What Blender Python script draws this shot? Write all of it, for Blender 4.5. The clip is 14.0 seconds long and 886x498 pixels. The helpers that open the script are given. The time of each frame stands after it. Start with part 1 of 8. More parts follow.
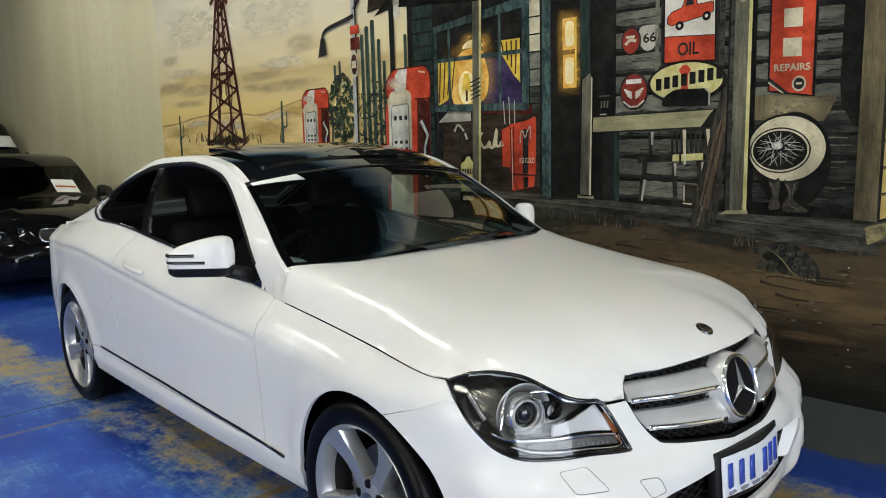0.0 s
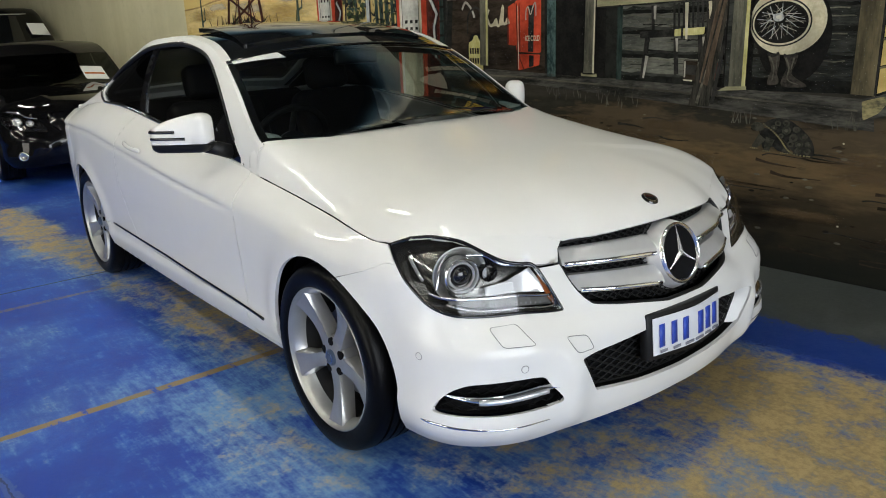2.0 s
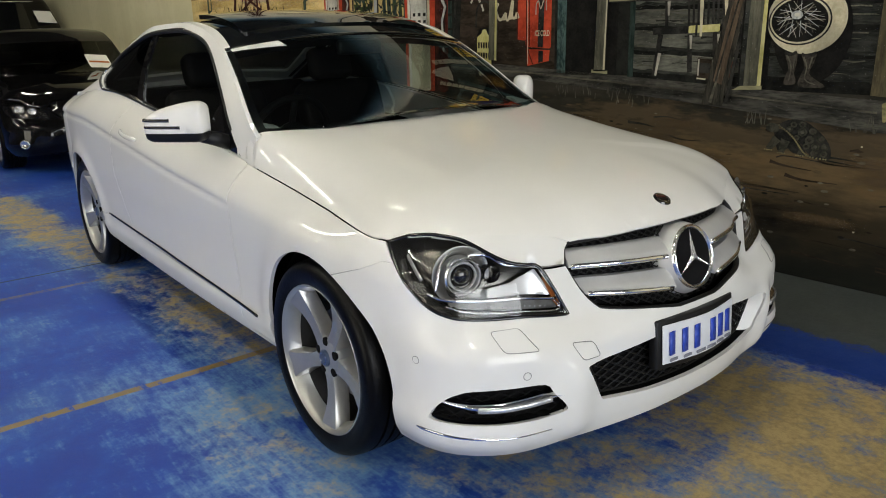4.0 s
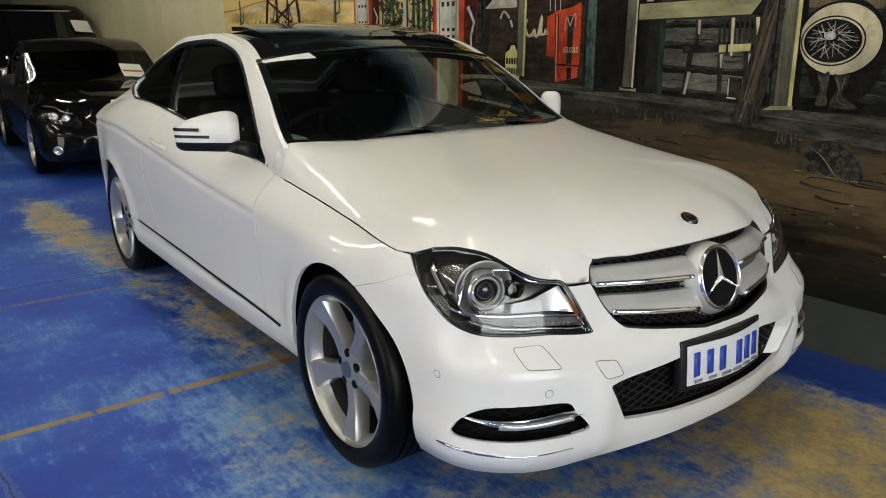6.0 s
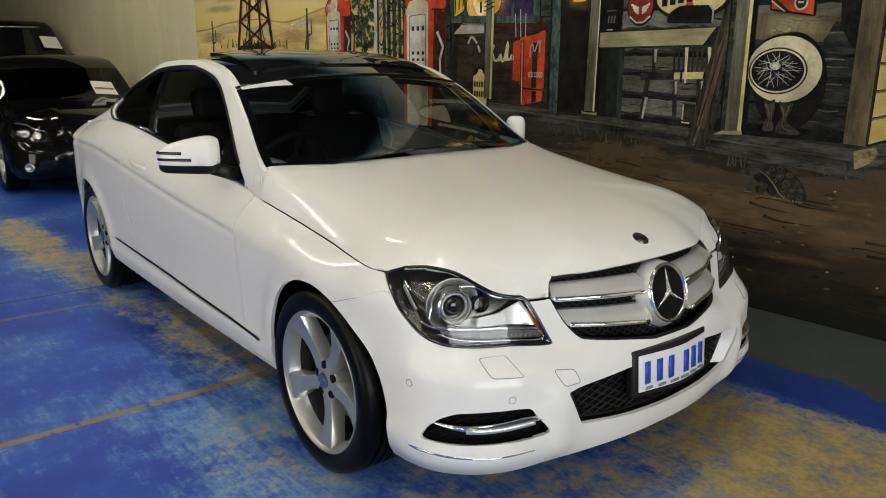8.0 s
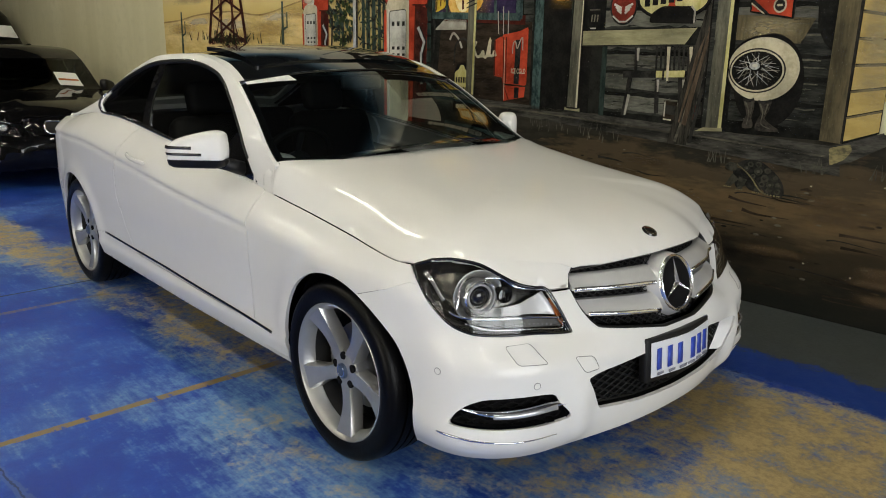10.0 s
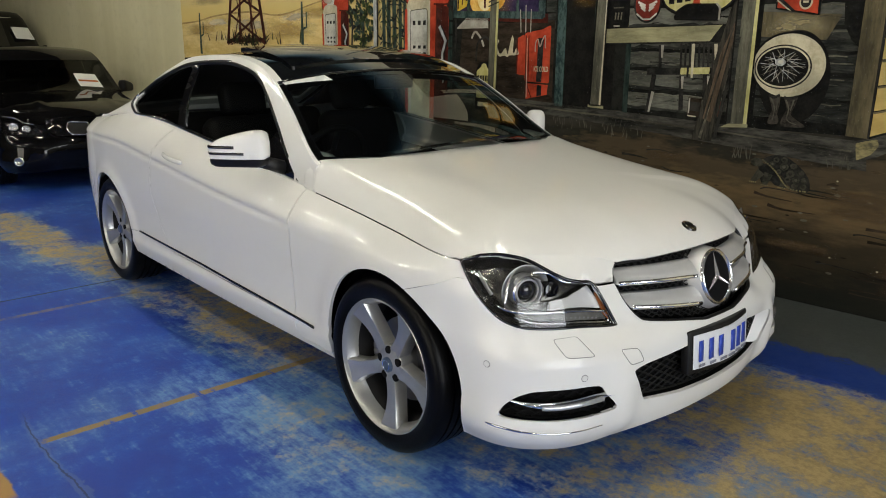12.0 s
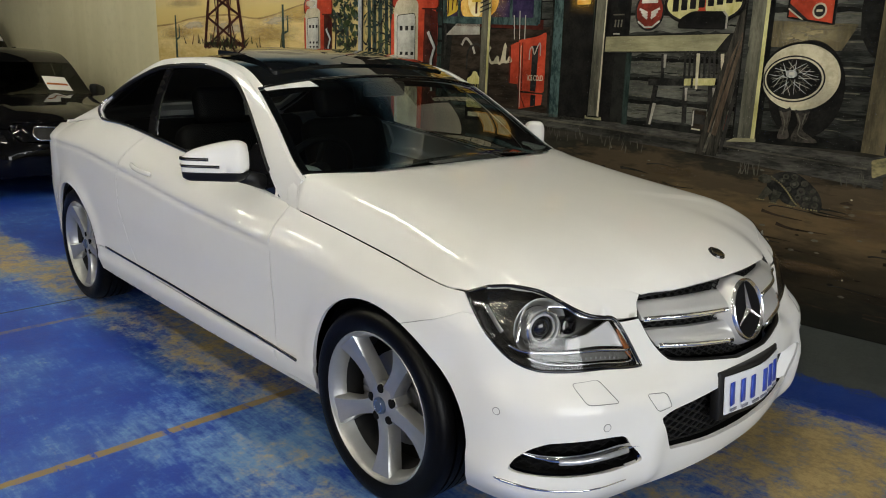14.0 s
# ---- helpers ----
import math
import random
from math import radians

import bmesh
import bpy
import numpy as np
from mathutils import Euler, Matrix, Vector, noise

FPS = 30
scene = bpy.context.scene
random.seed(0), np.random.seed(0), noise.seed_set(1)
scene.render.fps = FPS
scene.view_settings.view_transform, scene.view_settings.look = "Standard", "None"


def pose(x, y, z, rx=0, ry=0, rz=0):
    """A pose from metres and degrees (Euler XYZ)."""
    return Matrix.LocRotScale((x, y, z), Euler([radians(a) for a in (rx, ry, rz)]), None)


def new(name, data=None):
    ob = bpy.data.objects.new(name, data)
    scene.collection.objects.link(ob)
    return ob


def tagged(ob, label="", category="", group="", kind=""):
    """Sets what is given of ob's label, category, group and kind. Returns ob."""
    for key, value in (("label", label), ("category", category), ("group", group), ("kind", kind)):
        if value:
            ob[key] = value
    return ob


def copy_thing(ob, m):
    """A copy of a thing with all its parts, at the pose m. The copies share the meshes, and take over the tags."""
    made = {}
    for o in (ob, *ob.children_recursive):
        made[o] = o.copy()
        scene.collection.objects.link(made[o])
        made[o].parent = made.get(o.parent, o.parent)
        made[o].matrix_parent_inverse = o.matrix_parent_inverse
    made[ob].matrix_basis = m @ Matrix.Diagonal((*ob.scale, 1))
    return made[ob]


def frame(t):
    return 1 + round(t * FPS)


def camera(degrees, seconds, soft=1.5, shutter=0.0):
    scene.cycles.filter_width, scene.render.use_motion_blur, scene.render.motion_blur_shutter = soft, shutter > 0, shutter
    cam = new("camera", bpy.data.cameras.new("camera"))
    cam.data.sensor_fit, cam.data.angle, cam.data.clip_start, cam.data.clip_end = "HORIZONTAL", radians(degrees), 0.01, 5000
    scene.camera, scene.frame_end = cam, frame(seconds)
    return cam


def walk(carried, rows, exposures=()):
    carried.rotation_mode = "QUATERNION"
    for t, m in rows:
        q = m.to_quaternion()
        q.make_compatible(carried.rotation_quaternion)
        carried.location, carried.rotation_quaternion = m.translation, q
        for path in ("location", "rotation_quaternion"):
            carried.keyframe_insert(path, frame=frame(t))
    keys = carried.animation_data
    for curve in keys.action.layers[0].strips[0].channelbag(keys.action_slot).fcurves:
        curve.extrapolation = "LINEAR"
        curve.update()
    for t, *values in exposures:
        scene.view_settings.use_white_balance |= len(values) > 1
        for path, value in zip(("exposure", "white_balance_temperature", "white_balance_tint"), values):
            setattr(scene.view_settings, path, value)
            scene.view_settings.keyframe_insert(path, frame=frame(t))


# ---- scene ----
# ---- camera: seconds, eye, yaw, pitch, roll ----
cam = camera(60.4, 14.0, soft=1.0)
PATH = [
    (0.0, 1.805, -2.159, 1.423, 46.92, -7.96, -1.52),
    (0.5, 2.009, -2.095, 1.421, 48.00, -10.25, 1.02),
    (1.0, 2.122, -2.060, 1.413, 50.11, -12.61, -0.29),
    (1.5, 2.137, -2.058, 1.396, 51.00, -14.63, -1.79),
    (2.0, 2.091, -2.013, 1.380, 50.88, -16.21, -2.44),
    (4.5, 2.017, -1.936, 1.352, 51.53, -16.25, -1.08),
    (5.0, 2.020, -1.938, 1.353, 51.91, -15.69, -0.98),
    (5.5, 2.017, -1.938, 1.354, 52.31, -15.67, -0.90),
    (6.0, 2.013, -1.937, 1.352, 53.09, -15.32, -0.47),
    (6.5, 2.014, -1.934, 1.352, 53.43, -15.23, -0.59),
    (7.0, 2.147, -2.061, 1.393, 52.61, -14.70, 0.10),
    (7.5, 2.149, -2.060, 1.395, 51.80, -14.38, 0.12),
    (8.0, 2.143, -2.042, 1.408, 50.71, -14.20, 0.05),
    (8.5, 2.132, -2.030, 1.405, 50.45, -14.08, 0.72),
    (11.0, 2.028, -2.378, 1.435, 45.72, -14.91, 0.43),
    (11.5, 2.024, -2.378, 1.431, 46.18, -14.71, 0.60),
    (12.0, 2.015, -2.387, 1.430, 47.68, -14.81, 0.26),
    (12.5, 2.002, -2.389, 1.439, 47.72, -15.19, 1.51),
    (13.0, 1.993, -2.390, 1.433, 46.35, -13.35, 1.39),
    (13.5, 1.909, -2.367, 1.415, 46.80, -14.32, 2.47),
    (14.0, 1.750, -2.243, 1.415, 45.96, -14.18, 1.09),
]
walk(cam, [(t, pose(x, y, z, 0, 0, yaw) @ pose(0, 0, 0, 90 + pitch) @ pose(0, 0, 0, 0, 0, roll)) for t, x, y, z, yaw, pitch, roll in PATH],
     [(0.0, 0.06, 6150, 10), (0.5, 0.06, 6050, 10), (1.0, 0.05, 6050, 10), (2.0, 0.0, 6300, 10), (4.5, -0.14, 6650, 10), (6.5, -0.16, 6700, 10), (7.0, -0.18, 6700, 10), (8.5, -0.18, 6800, 10), (11.0, -0.18, 6700, 10), (14.0, -0.18, 6700, 10)])
from mathutils import geometry

# ---- world and lights ----
world = bpy.data.worlds.new("hall_world")
scene.world = world
world.use_nodes = True
sky = world.node_tree.nodes.new("ShaderNodeTexSky")
sky.sky_type, sky.sun_disc, sky.sun_elevation, sky.sun_rotation = "NISHITA", False, radians(40), radians(60)
world.node_tree.links.new(sky.outputs[0], world.node_tree.nodes["Background"].inputs[0])
world.node_tree.nodes["Background"].inputs[1].default_value = 0.12
scene.view_settings.exposure = 0.0


def area_lamp(name, m, w, h, power, colour=(1, 1, 1)):
    lamp = bpy.data.lights.new(name, "AREA")
    lamp.shape, lamp.size, lamp.size_y, lamp.energy, lamp.color = "RECTANGLE", w, h, power, colour
    ob = new(name, lamp)
    ob.matrix_world = m
    return ob


# daylight from the east roller door, and an unseen south doorway added as fill
area_lamp("doorway_light", pose(7.9, -3.0, 1.9, 90, 0, 90), 5.6, 3.4, 375, (0.95, 0.98, 1.0))
area_lamp("side_fill_light", pose(0.6, -9.4, 1.75, 90, 0, 0), 4.6, 3.3, 155, (1.0, 0.935, 0.79))
# ---- materials ----
def material(name, colour=(0.5, 0.5, 0.5), rough=0.5, metal=0.0, coat=0.0, vary=0.0, scale=8.0, bump=0.0, bump_scale=60.0, emit=0.0, emit_colour=(1, 1, 1), spec=0.5, vary_rough=0.0):
    """A plain surface with variation of tone at two scales and fine relief."""
    m = bpy.data.materials.new(name)
    m.use_nodes = True
    nt = m.node_tree
    b = nt.nodes["Principled BSDF"]
    b.inputs["Base Color"].default_value = (*colour, 1)
    b.inputs["Roughness"].default_value, b.inputs["Metallic"].default_value = rough, metal
    b.inputs["Coat Weight"].default_value, b.inputs["Coat Roughness"].default_value = coat, 0.03
    b.inputs["Specular IOR Level"].default_value = spec
    if emit:
        b.inputs["Emission Color"].default_value, b.inputs["Emission Strength"].default_value = (*emit_colour, 1), emit
    co = nt.nodes.new("ShaderNodeTexCoord")
    if vary:
        big, small = noise_node(nt, co.outputs["Object"], scale, 4), noise_node(nt, co.outputs["Object"], scale * 7, 6)
        mixed = math_node(nt, "ADD", math_node(nt, "MULTIPLY", big, 0.65), math_node(nt, "MULTIPLY", small, 0.35))
        ramp = nt.nodes.new("ShaderNodeValToRGB")
        ramp.color_ramp.elements[0].position, ramp.color_ramp.elements[1].position = 0.3, 0.7
        ramp.color_ramp.elements[0].color = (*[c * (1 - vary) for c in colour], 1)
        ramp.color_ramp.elements[1].color = (*[min(1, c * (1 + vary)) for c in colour], 1)
        nt.links.new(mixed, ramp.inputs[0])
        nt.links.new(ramp.outputs[0], b.inputs["Base Color"])
        if vary_rough:
            r = math_node(nt, "ADD", math_node(nt, "MULTIPLY", mixed, 2 * vary_rough), rough - vary_rough)
            nt.links.new(r, b.inputs["Roughness"])
    if bump:
        bn = nt.nodes.new("ShaderNodeBump")
        bn.inputs["Strength"].default_value, bn.inputs["Distance"].default_value = bump, 0.004
        nt.links.new(noise_node(nt, co.outputs["Object"], bump_scale, 5), bn.inputs["Height"])
        nt.links.new(bn.outputs[0], b.inputs["Normal"])
    return m


def noise_node(nt, vector, scale, detail, rough=0.55):
    n = nt.nodes.new("ShaderNodeTexNoise")
    n.inputs["Scale"].default_value, n.inputs["Detail"].default_value, n.inputs["Roughness"].default_value = scale, detail, rough
    nt.links.new(vector, n.inputs["Vector"])
    return n.outputs["Fac"]


def math_node(nt, op, a, b=0.0, clamp=False):
    n = nt.nodes.new("ShaderNodeMath")
    n.operation, n.use_clamp = op, clamp
    for i, v in enumerate((a, b)):
        if isinstance(v, (int, float)):
            n.inputs[i].default_value = v
        else:
            nt.links.new(v, n.inputs[i])
    return n.outputs[0]


def mix_colour(nt, fac, a, b):
    n = nt.nodes.new("ShaderNodeMix")
    n.data_type = "RGBA"
    for socket, v in ((n.inputs[0], fac), (n.inputs[6], a), (n.inputs[7], b)):
        if isinstance(v, (int, float)):
            socket.default_value = v
        elif isinstance(v, tuple):
            socket.default_value = (*v, 1)
        else:
            nt.links.new(v, socket)
    return n.outputs[2]


def step_node(nt, value, lo, hi):
    """0 below lo, 1 above hi, smooth between."""
    n = nt.nodes.new("ShaderNodeMapRange")
    n.interpolation_type = "SMOOTHSTEP"
    n.inputs["From Min"].default_value, n.inputs["From Max"].default_value = lo, hi
    nt.links.new(value, n.inputs["Value"])
    return n.outputs[0]


def glass_material(name, tint, gloss=1.0):
    """A pane: the tint lets light through, the gloss grows towards grazing from either side."""
    m = bpy.data.materials.new(name)
    m.use_nodes = True
    nt = m.node_tree
    nt.nodes.remove(nt.nodes["Principled BSDF"])
    clear, shine, mix, fres = (nt.nodes.new(k) for k in ("ShaderNodeBsdfTransparent", "ShaderNodeBsdfGlossy", "ShaderNodeMixShader", "ShaderNodeLayerWeight"))
    clear.inputs[0].default_value = (*tint, 1)
    shine.inputs["Roughness"].default_value = 0.015
    fres.inputs[0].default_value = 0.5
    grazing = math_node(nt, "ADD", math_node(nt, "MULTIPLY", math_node(nt, "POWER", fres.outputs["Facing"], 5.0), 0.95), 0.045)
    nt.links.new(math_node(nt, "MULTIPLY", grazing, gloss, True), mix.inputs[0])
    nt.links.new(clear.outputs[0], mix.inputs[1])
    nt.links.new(shine.outputs[0], mix.inputs[2])
    nt.links.new(mix.outputs[0], nt.nodes["Material Output"].inputs[0])
    return m


PAINT_WHITE = material("white_car_paint", (0.80, 0.795, 0.77), 0.4, coat=0.8, vary=0.015, scale=3, spec=0.0)
PAINT_BLACK = material("black_car_paint", (0.004, 0.004, 0.0045), 0.30, coat=0.8, vary=0.2, scale=3, spec=0.0)
CHROME = material("chrome", (0.90, 0.905, 0.91), 0.06, 1.0, vary=0.03, scale=20)
SATIN_CHROME = material("satin_chrome", (0.92, 0.92, 0.92), 0.22, 1.0, vary=0.02, scale=20)
LENS_REFLECTION = material("lens_reflection_white", (0.86, 0.87, 0.88), 0.18, 0.35, coat=0.5, vary=0.03, scale=30)
REFLECTOR_GREY = material("satin_grey", (0.36, 0.36, 0.34), 0.32, 0.8, vary=0.08, scale=30)
SILVER = material("silver_paint", (0.60, 0.60, 0.60), 0.38, 0.35, coat=0.3, vary=0.04, scale=30)
ALLOY = material("alloy_wheel", (0.44, 0.44, 0.43), 0.30, 0.65, coat=0.5, vary=0.05, scale=25)
# Near-black colour carries the shade deep inside the silver wheel.
SHADED_BARREL = material("shaded_wheel_barrel", (0.016, 0.016, 0.017), 0.6, 0.2, vary=0.3, scale=20)
LAMP_INSIDE = material("lamp_inside", (0.135, 0.132, 0.122), 0.24, 0.85, coat=0.2, vary=0.15, scale=20)
LAMP_STRIP = material("lamp_strip", (0.115, 0.115, 0.112), 0.45, 0.3, coat=0.3, vary=0.2, scale=60)
RUBBER = material("tyre_rubber", (0.003, 0.003, 0.0033), 0.34, spec=0.13, vary=0.25, scale=30, bump=0.18, bump_scale=150)
BLACK_PLASTIC = material("black_plastic", (0.008, 0.008, 0.0085), 0.45, spec=0.3, vary=0.2, scale=20)
GLOSS_BLACK = material("gloss_black", (0.006, 0.006, 0.007), 0.10, coat=0.6, vary=0.2, scale=10)
DARK_INSIDE = material("dark_inside", (0.005, 0.005, 0.0055), 0.85, spec=0.15, vary=0.3, scale=12)
LEATHER = material("black_leather", (0.005, 0.005, 0.0055), 0.6, spec=0.12, vary=0.25, scale=14, bump=0.3, bump_scale=120)
STEEL = material("brake_steel", (0.30, 0.30, 0.31), 0.38, 0.9, vary=0.12, scale=18)
LENS = glass_material("headlight_lens", (0.97, 0.97, 0.97), 0.9)
SCREEN = glass_material("windscreen_glass", (0.46, 0.53, 0.52), 1.35)
TINTED = glass_material("tinted_glass", (0.05, 0.055, 0.055), 0.8)
DOOR_GLASS = glass_material("door_glass", (0.84, 0.86, 0.83), 1.0)
ROOF_GLASS = material("black_roof_glass", (0.004, 0.005, 0.006), 0.03, coat=0.0, vary=0.1, scale=4, spec=1.0)
DARK_SCREEN = glass_material("dark_screen", (0.09, 0.12, 0.10), 0.6)
PAPER = material("white_paper", (0.78, 0.78, 0.76), 0.6, vary=0.03, scale=20)
PLATE_WHITE = material("plate_white", (0.74, 0.76, 0.80), 0.35, vary=0.03, scale=30)
PLATE_BLUE = material("plate_blue", (0.03, 0.07, 0.45), 0.4, vary=0.1, scale=40)
GREY_PRINT = material("grey_print", (0.22, 0.23, 0.28), 0.5, vary=0.1, scale=60)
CLEAR_PLASTIC = material("clear_lamp_plastic", (0.55, 0.56, 0.58), 0.12, 0.6, vary=0.15, scale=40)
SEAM = material("panel_seam", (0.22, 0.22, 0.215), 0.6, vary=0.2, scale=30)
AMBER = material("amber_gloss", (0.45, 0.13, 0.03), 0.2, coat=0.8, vary=0.1, scale=30)


# ---- mesh helpers ----
def part(name, bm, mat, parent=None, label="", smooth=True):
    """Links a bmesh as one mesh object under a thing or a part."""
    me = bpy.data.meshes.new(name)
    bm.to_mesh(me)
    bm.free()
    for p in me.polygons:
        p.use_smooth = smooth
    me.materials.append(mat)
    ob = new(name, me)
    ob.parent = parent
    if label:
        ob["label"] = label
    return ob


def thing(name, label, category, group="", kind="", at=(0, 0, 0), turn=0.0):
    ob = new(name)
    ob.empty_display_size = 0.1
    ob.matrix_basis = pose(*at, 0, 0, turn)
    return tagged(ob, label, category, group, kind)


def sharp(bm, angle=35):
    """Marks hard edges so that smooth shading keeps them."""
    bm.normal_update()
    for e in bm.edges:
        if len(e.link_faces) == 2 and e.calc_face_angle(0) > radians(angle):
            e.smooth = False
    return bm


def box(w, d, h, at=(0, 0, 0), bevel=0.0, segments=2, bm=None, m=None):
    """A box w by d by h standing on at, with rounded edges."""
    out = bmesh.new()
    bmesh.ops.create_cube(out, size=1.0, matrix=Matrix.Translation((at[0], at[1], at[2] + h / 2)) @ Matrix.Diagonal((w, d, h, 1)))
    if bevel:
        bmesh.ops.bevel(out, geom=out.edges[:], offset=bevel, segments=segments, affect="EDGES", profile=0.5)
    if m is not None:
        out.transform(m)
    return joined(bm, out)


def joined(bm, more):
    if bm is None:
        return more
    me = bpy.data.meshes.new("temp")
    more.to_mesh(me)
    more.free()
    bm.from_mesh(me)
    bpy.data.meshes.remove(me)
    return bm


def tube(points, radius, sides=8, closed=False, bm=None, flat=1.0, caps=True):
    """A round bar along points; radius may be a list."""
    pts = [Vector(p) for p in points]
    n = len(pts)
    radii = radius if isinstance(radius, (list, tuple)) else [radius] * n
    out = bmesh.new()
    rings, ref = [], None
    for i, p in enumerate(pts):
        a, b = pts[i - 1] if (i or closed) else p, pts[(i + 1) % n] if (i < n - 1 or closed) else p
        d = (b - a).normalized()
        if ref is None:
            ref = Vector((0, 0, 1)) if abs(d.z) < 0.9 else Vector((1, 0, 0))
        ref = (ref - d * ref.dot(d)).normalized()
        side = d.cross(ref)
        rings.append([out.verts.new(p + radii[i] * (math.cos(k) * ref + flat * math.sin(k) * side)) for k in (2 * math.pi * j / sides for j in range(sides))])
    for i in range(n if closed else n - 1):
        r0, r1 = rings[i], rings[(i + 1) % n]
        for j in range(sides):
            out.faces.new((r0[j], r0[(j + 1) % sides], r1[(j + 1) % sides], r1[j]))
    if caps and not closed:
        out.faces.new(rings[0][::-1])
        out.faces.new(rings[-1])
    bmesh.ops.recalc_face_normals(out, faces=out.faces[:])
    return joined(bm, out)


def lathe(profile, sides=48, bm=None, m=None, close=False):
    """Turns (radius, height) pairs about z."""
    out = bmesh.new()
    rings = [[out.verts.new((r * math.cos(a), r * math.sin(a), z)) for a in (2 * math.pi * j / sides for j in range(sides))] if r > 1e-6 else [out.verts.new((0, 0, z))] for r, z in profile]
    pairs = list(zip(rings, rings[1:])) + ([(rings[-1], rings[0])] if close else [])
    for a, b in pairs:
        for j in range(sides):
            k = (j + 1) % sides
            f = [a[j], a[k], b[k], b[j]] if len(a) > 1 and len(b) > 1 else [a[0], b[k], b[j]] if len(a) == 1 else [a[j], a[k], b[0]]
            out.faces.new(f)
    bmesh.ops.recalc_face_normals(out, faces=out.faces[:])
    if m is not None:
        out.transform(m)
    return joined(bm, out)


def rounded(points, radius=0.02, n=5):
    """A closed outline with its corners rounded."""
    P = [np.array(p, float) for p in points]
    out = []
    for i, p in enumerate(P):
        a, b = P[i - 1] - p, P[(i + 1) % len(P)] - p
        la, lb = np.linalg.norm(a), np.linalg.norm(b)
        r = min(radius, 0.45 * la, 0.45 * lb)
        s, e = p + a / la * r, p + b / lb * r
        for k in range(n + 1):
            t = k / n
            out.append((1 - t) ** 2 * s + 2 * t * (1 - t) * p + t * t * e)
    return out


def flowing(points, n=6, closed=True):
    """A smooth line through points."""
    P = np.array(points, float)
    m = len(P)
    out = []
    for i in range(m if closed else m - 1):
        p0, p1, p2, p3 = (P[(i + k) % m] if closed else P[min(max(i + k, 0), m - 1)] for k in (-1, 0, 1, 2))
        for k in range(n):
            t = k / n
            out.append(0.5 * (2 * p1 + (p2 - p0) * t + (2 * p0 - 5 * p1 + 4 * p2 - p3) * t * t + (3 * p1 - p0 - 3 * p2 + p3) * t**3))
    if not closed:
        out.append(P[-1])
    return out


def inside(poly, x, y):
    """Which of the points lie in a closed outline."""
    P = np.array(poly)
    hit = np.zeros(np.shape(x), bool)
    for (x0, y0), (x1, y1) in zip(P, np.roll(P, -1, 0)):
        if y0 != y1:
            hit ^= ((y0 > y) != (y1 > y)) & (x < (x1 - x0) * (y - y0) / (y1 - y0) + x0)
    return hit


def resample(poly, step):
    out = []
    for a, b in zip(np.array(poly), np.roll(np.array(poly), -1, 0)):
        k = max(1, math.ceil(np.linalg.norm(b - a) / step))
        out += [a + (b - a) * j / k for j in range(k)]
    keep = [p for i, p in enumerate(out) if np.linalg.norm(p - out[i - 1]) > 1e-5]
    return keep


def patch(outline, fn, step=0.03, holes=(), rim=0.012, bm=None, centre=(-1.2, 0, 0.55)):
    """A curved sheet: the area inside a flat outline, less its holes, laid on the surface fn(a, b), with its edges turned in by rim."""
    loops = [resample(o, step) for o in (outline, *holes)]
    pts, edges = [], []
    for lp in loops:
        base = len(pts)
        pts += [Vector((p[0], p[1])) for p in lp]
        edges += [(base + i, base + (i + 1) % len(lp)) for i in range(len(lp))]
    edge_pts = np.array([tuple(p) for p in pts])
    lo, hi = edge_pts.min(0), edge_pts.max(0)
    ga, gb = np.meshgrid(np.arange(lo[0] + step / 2, hi[0], step), np.arange(lo[1] + step / 2, hi[1], step))
    ga[1::2] += step / 2
    ga, gb = ga.ravel(), gb.ravel()
    ok = inside(loops[0], ga, gb)
    for lp in loops[1:]:
        ok &= ~inside(lp, ga, gb)
    ga, gb = ga[ok], gb[ok]
    if len(ga):
        near = np.min((ga[:, None] - edge_pts[:, 0]) ** 2 + (gb[:, None] - edge_pts[:, 1]) ** 2, axis=1) > (0.45 * step) ** 2
        pts += [Vector((a, b)) for a, b in zip(ga[near], gb[near])]
    vs, _, fs, *_ = geometry.delaunay_2d_cdt(pts, edges, [], 0, 1e-6)
    V = np.array([tuple(v) for v in vs])
    C = np.array([V[list(f)].mean(0) for f in fs])
    ok = inside(loops[0], C[:, 0], C[:, 1])
    for lp in loops[1:]:
        ok &= ~inside(lp, C[:, 0], C[:, 1])
    P = np.asarray(fn(V[:, 0], V[:, 1]), float)
    T = [tuple(f) for f, o in zip(fs, ok) if o]
    A = np.array(T)
    N = np.cross(P[A[:, 1]] - P[A[:, 0]], P[A[:, 2]] - P[A[:, 0]])
    if (N * (P[A].mean(1) - np.array(centre))).sum() < 0:
        T = [f[::-1] for f in T]
    out = bmesh.new()
    verts = [out.verts.new(p) for p in P]
    for f in T:
        try:
            out.faces.new([verts[i] for i in f])
        except ValueError:
            pass
    bmesh.ops.delete(out, geom=[v for v in out.verts if not v.link_faces], context="VERTS")
    if rim:
        out.normal_update()
        edge = [e for e in out.edges if len(e.link_faces) == 1]
        ring = {}
        for e in edge:
            for v in e.verts:
                if v not in ring:
                    ring[v] = (v.co.copy(), v.normal.copy())
        top = {v: out.verts.new(co) for v, (co, n) in ring.items()}
        low = {v: out.verts.new(co - rim * n) for v, (co, n) in ring.items()}
        for e in edge:
            f = e.link_faces[0]
            a, b = e.verts
            for lp in f.loops:
                if lp.edge == e:
                    a, b = lp.vert, lp.link_loop_next.vert
            out.faces.new((top[b], top[a], low[a], low[b]))
    return joined(bm, out)


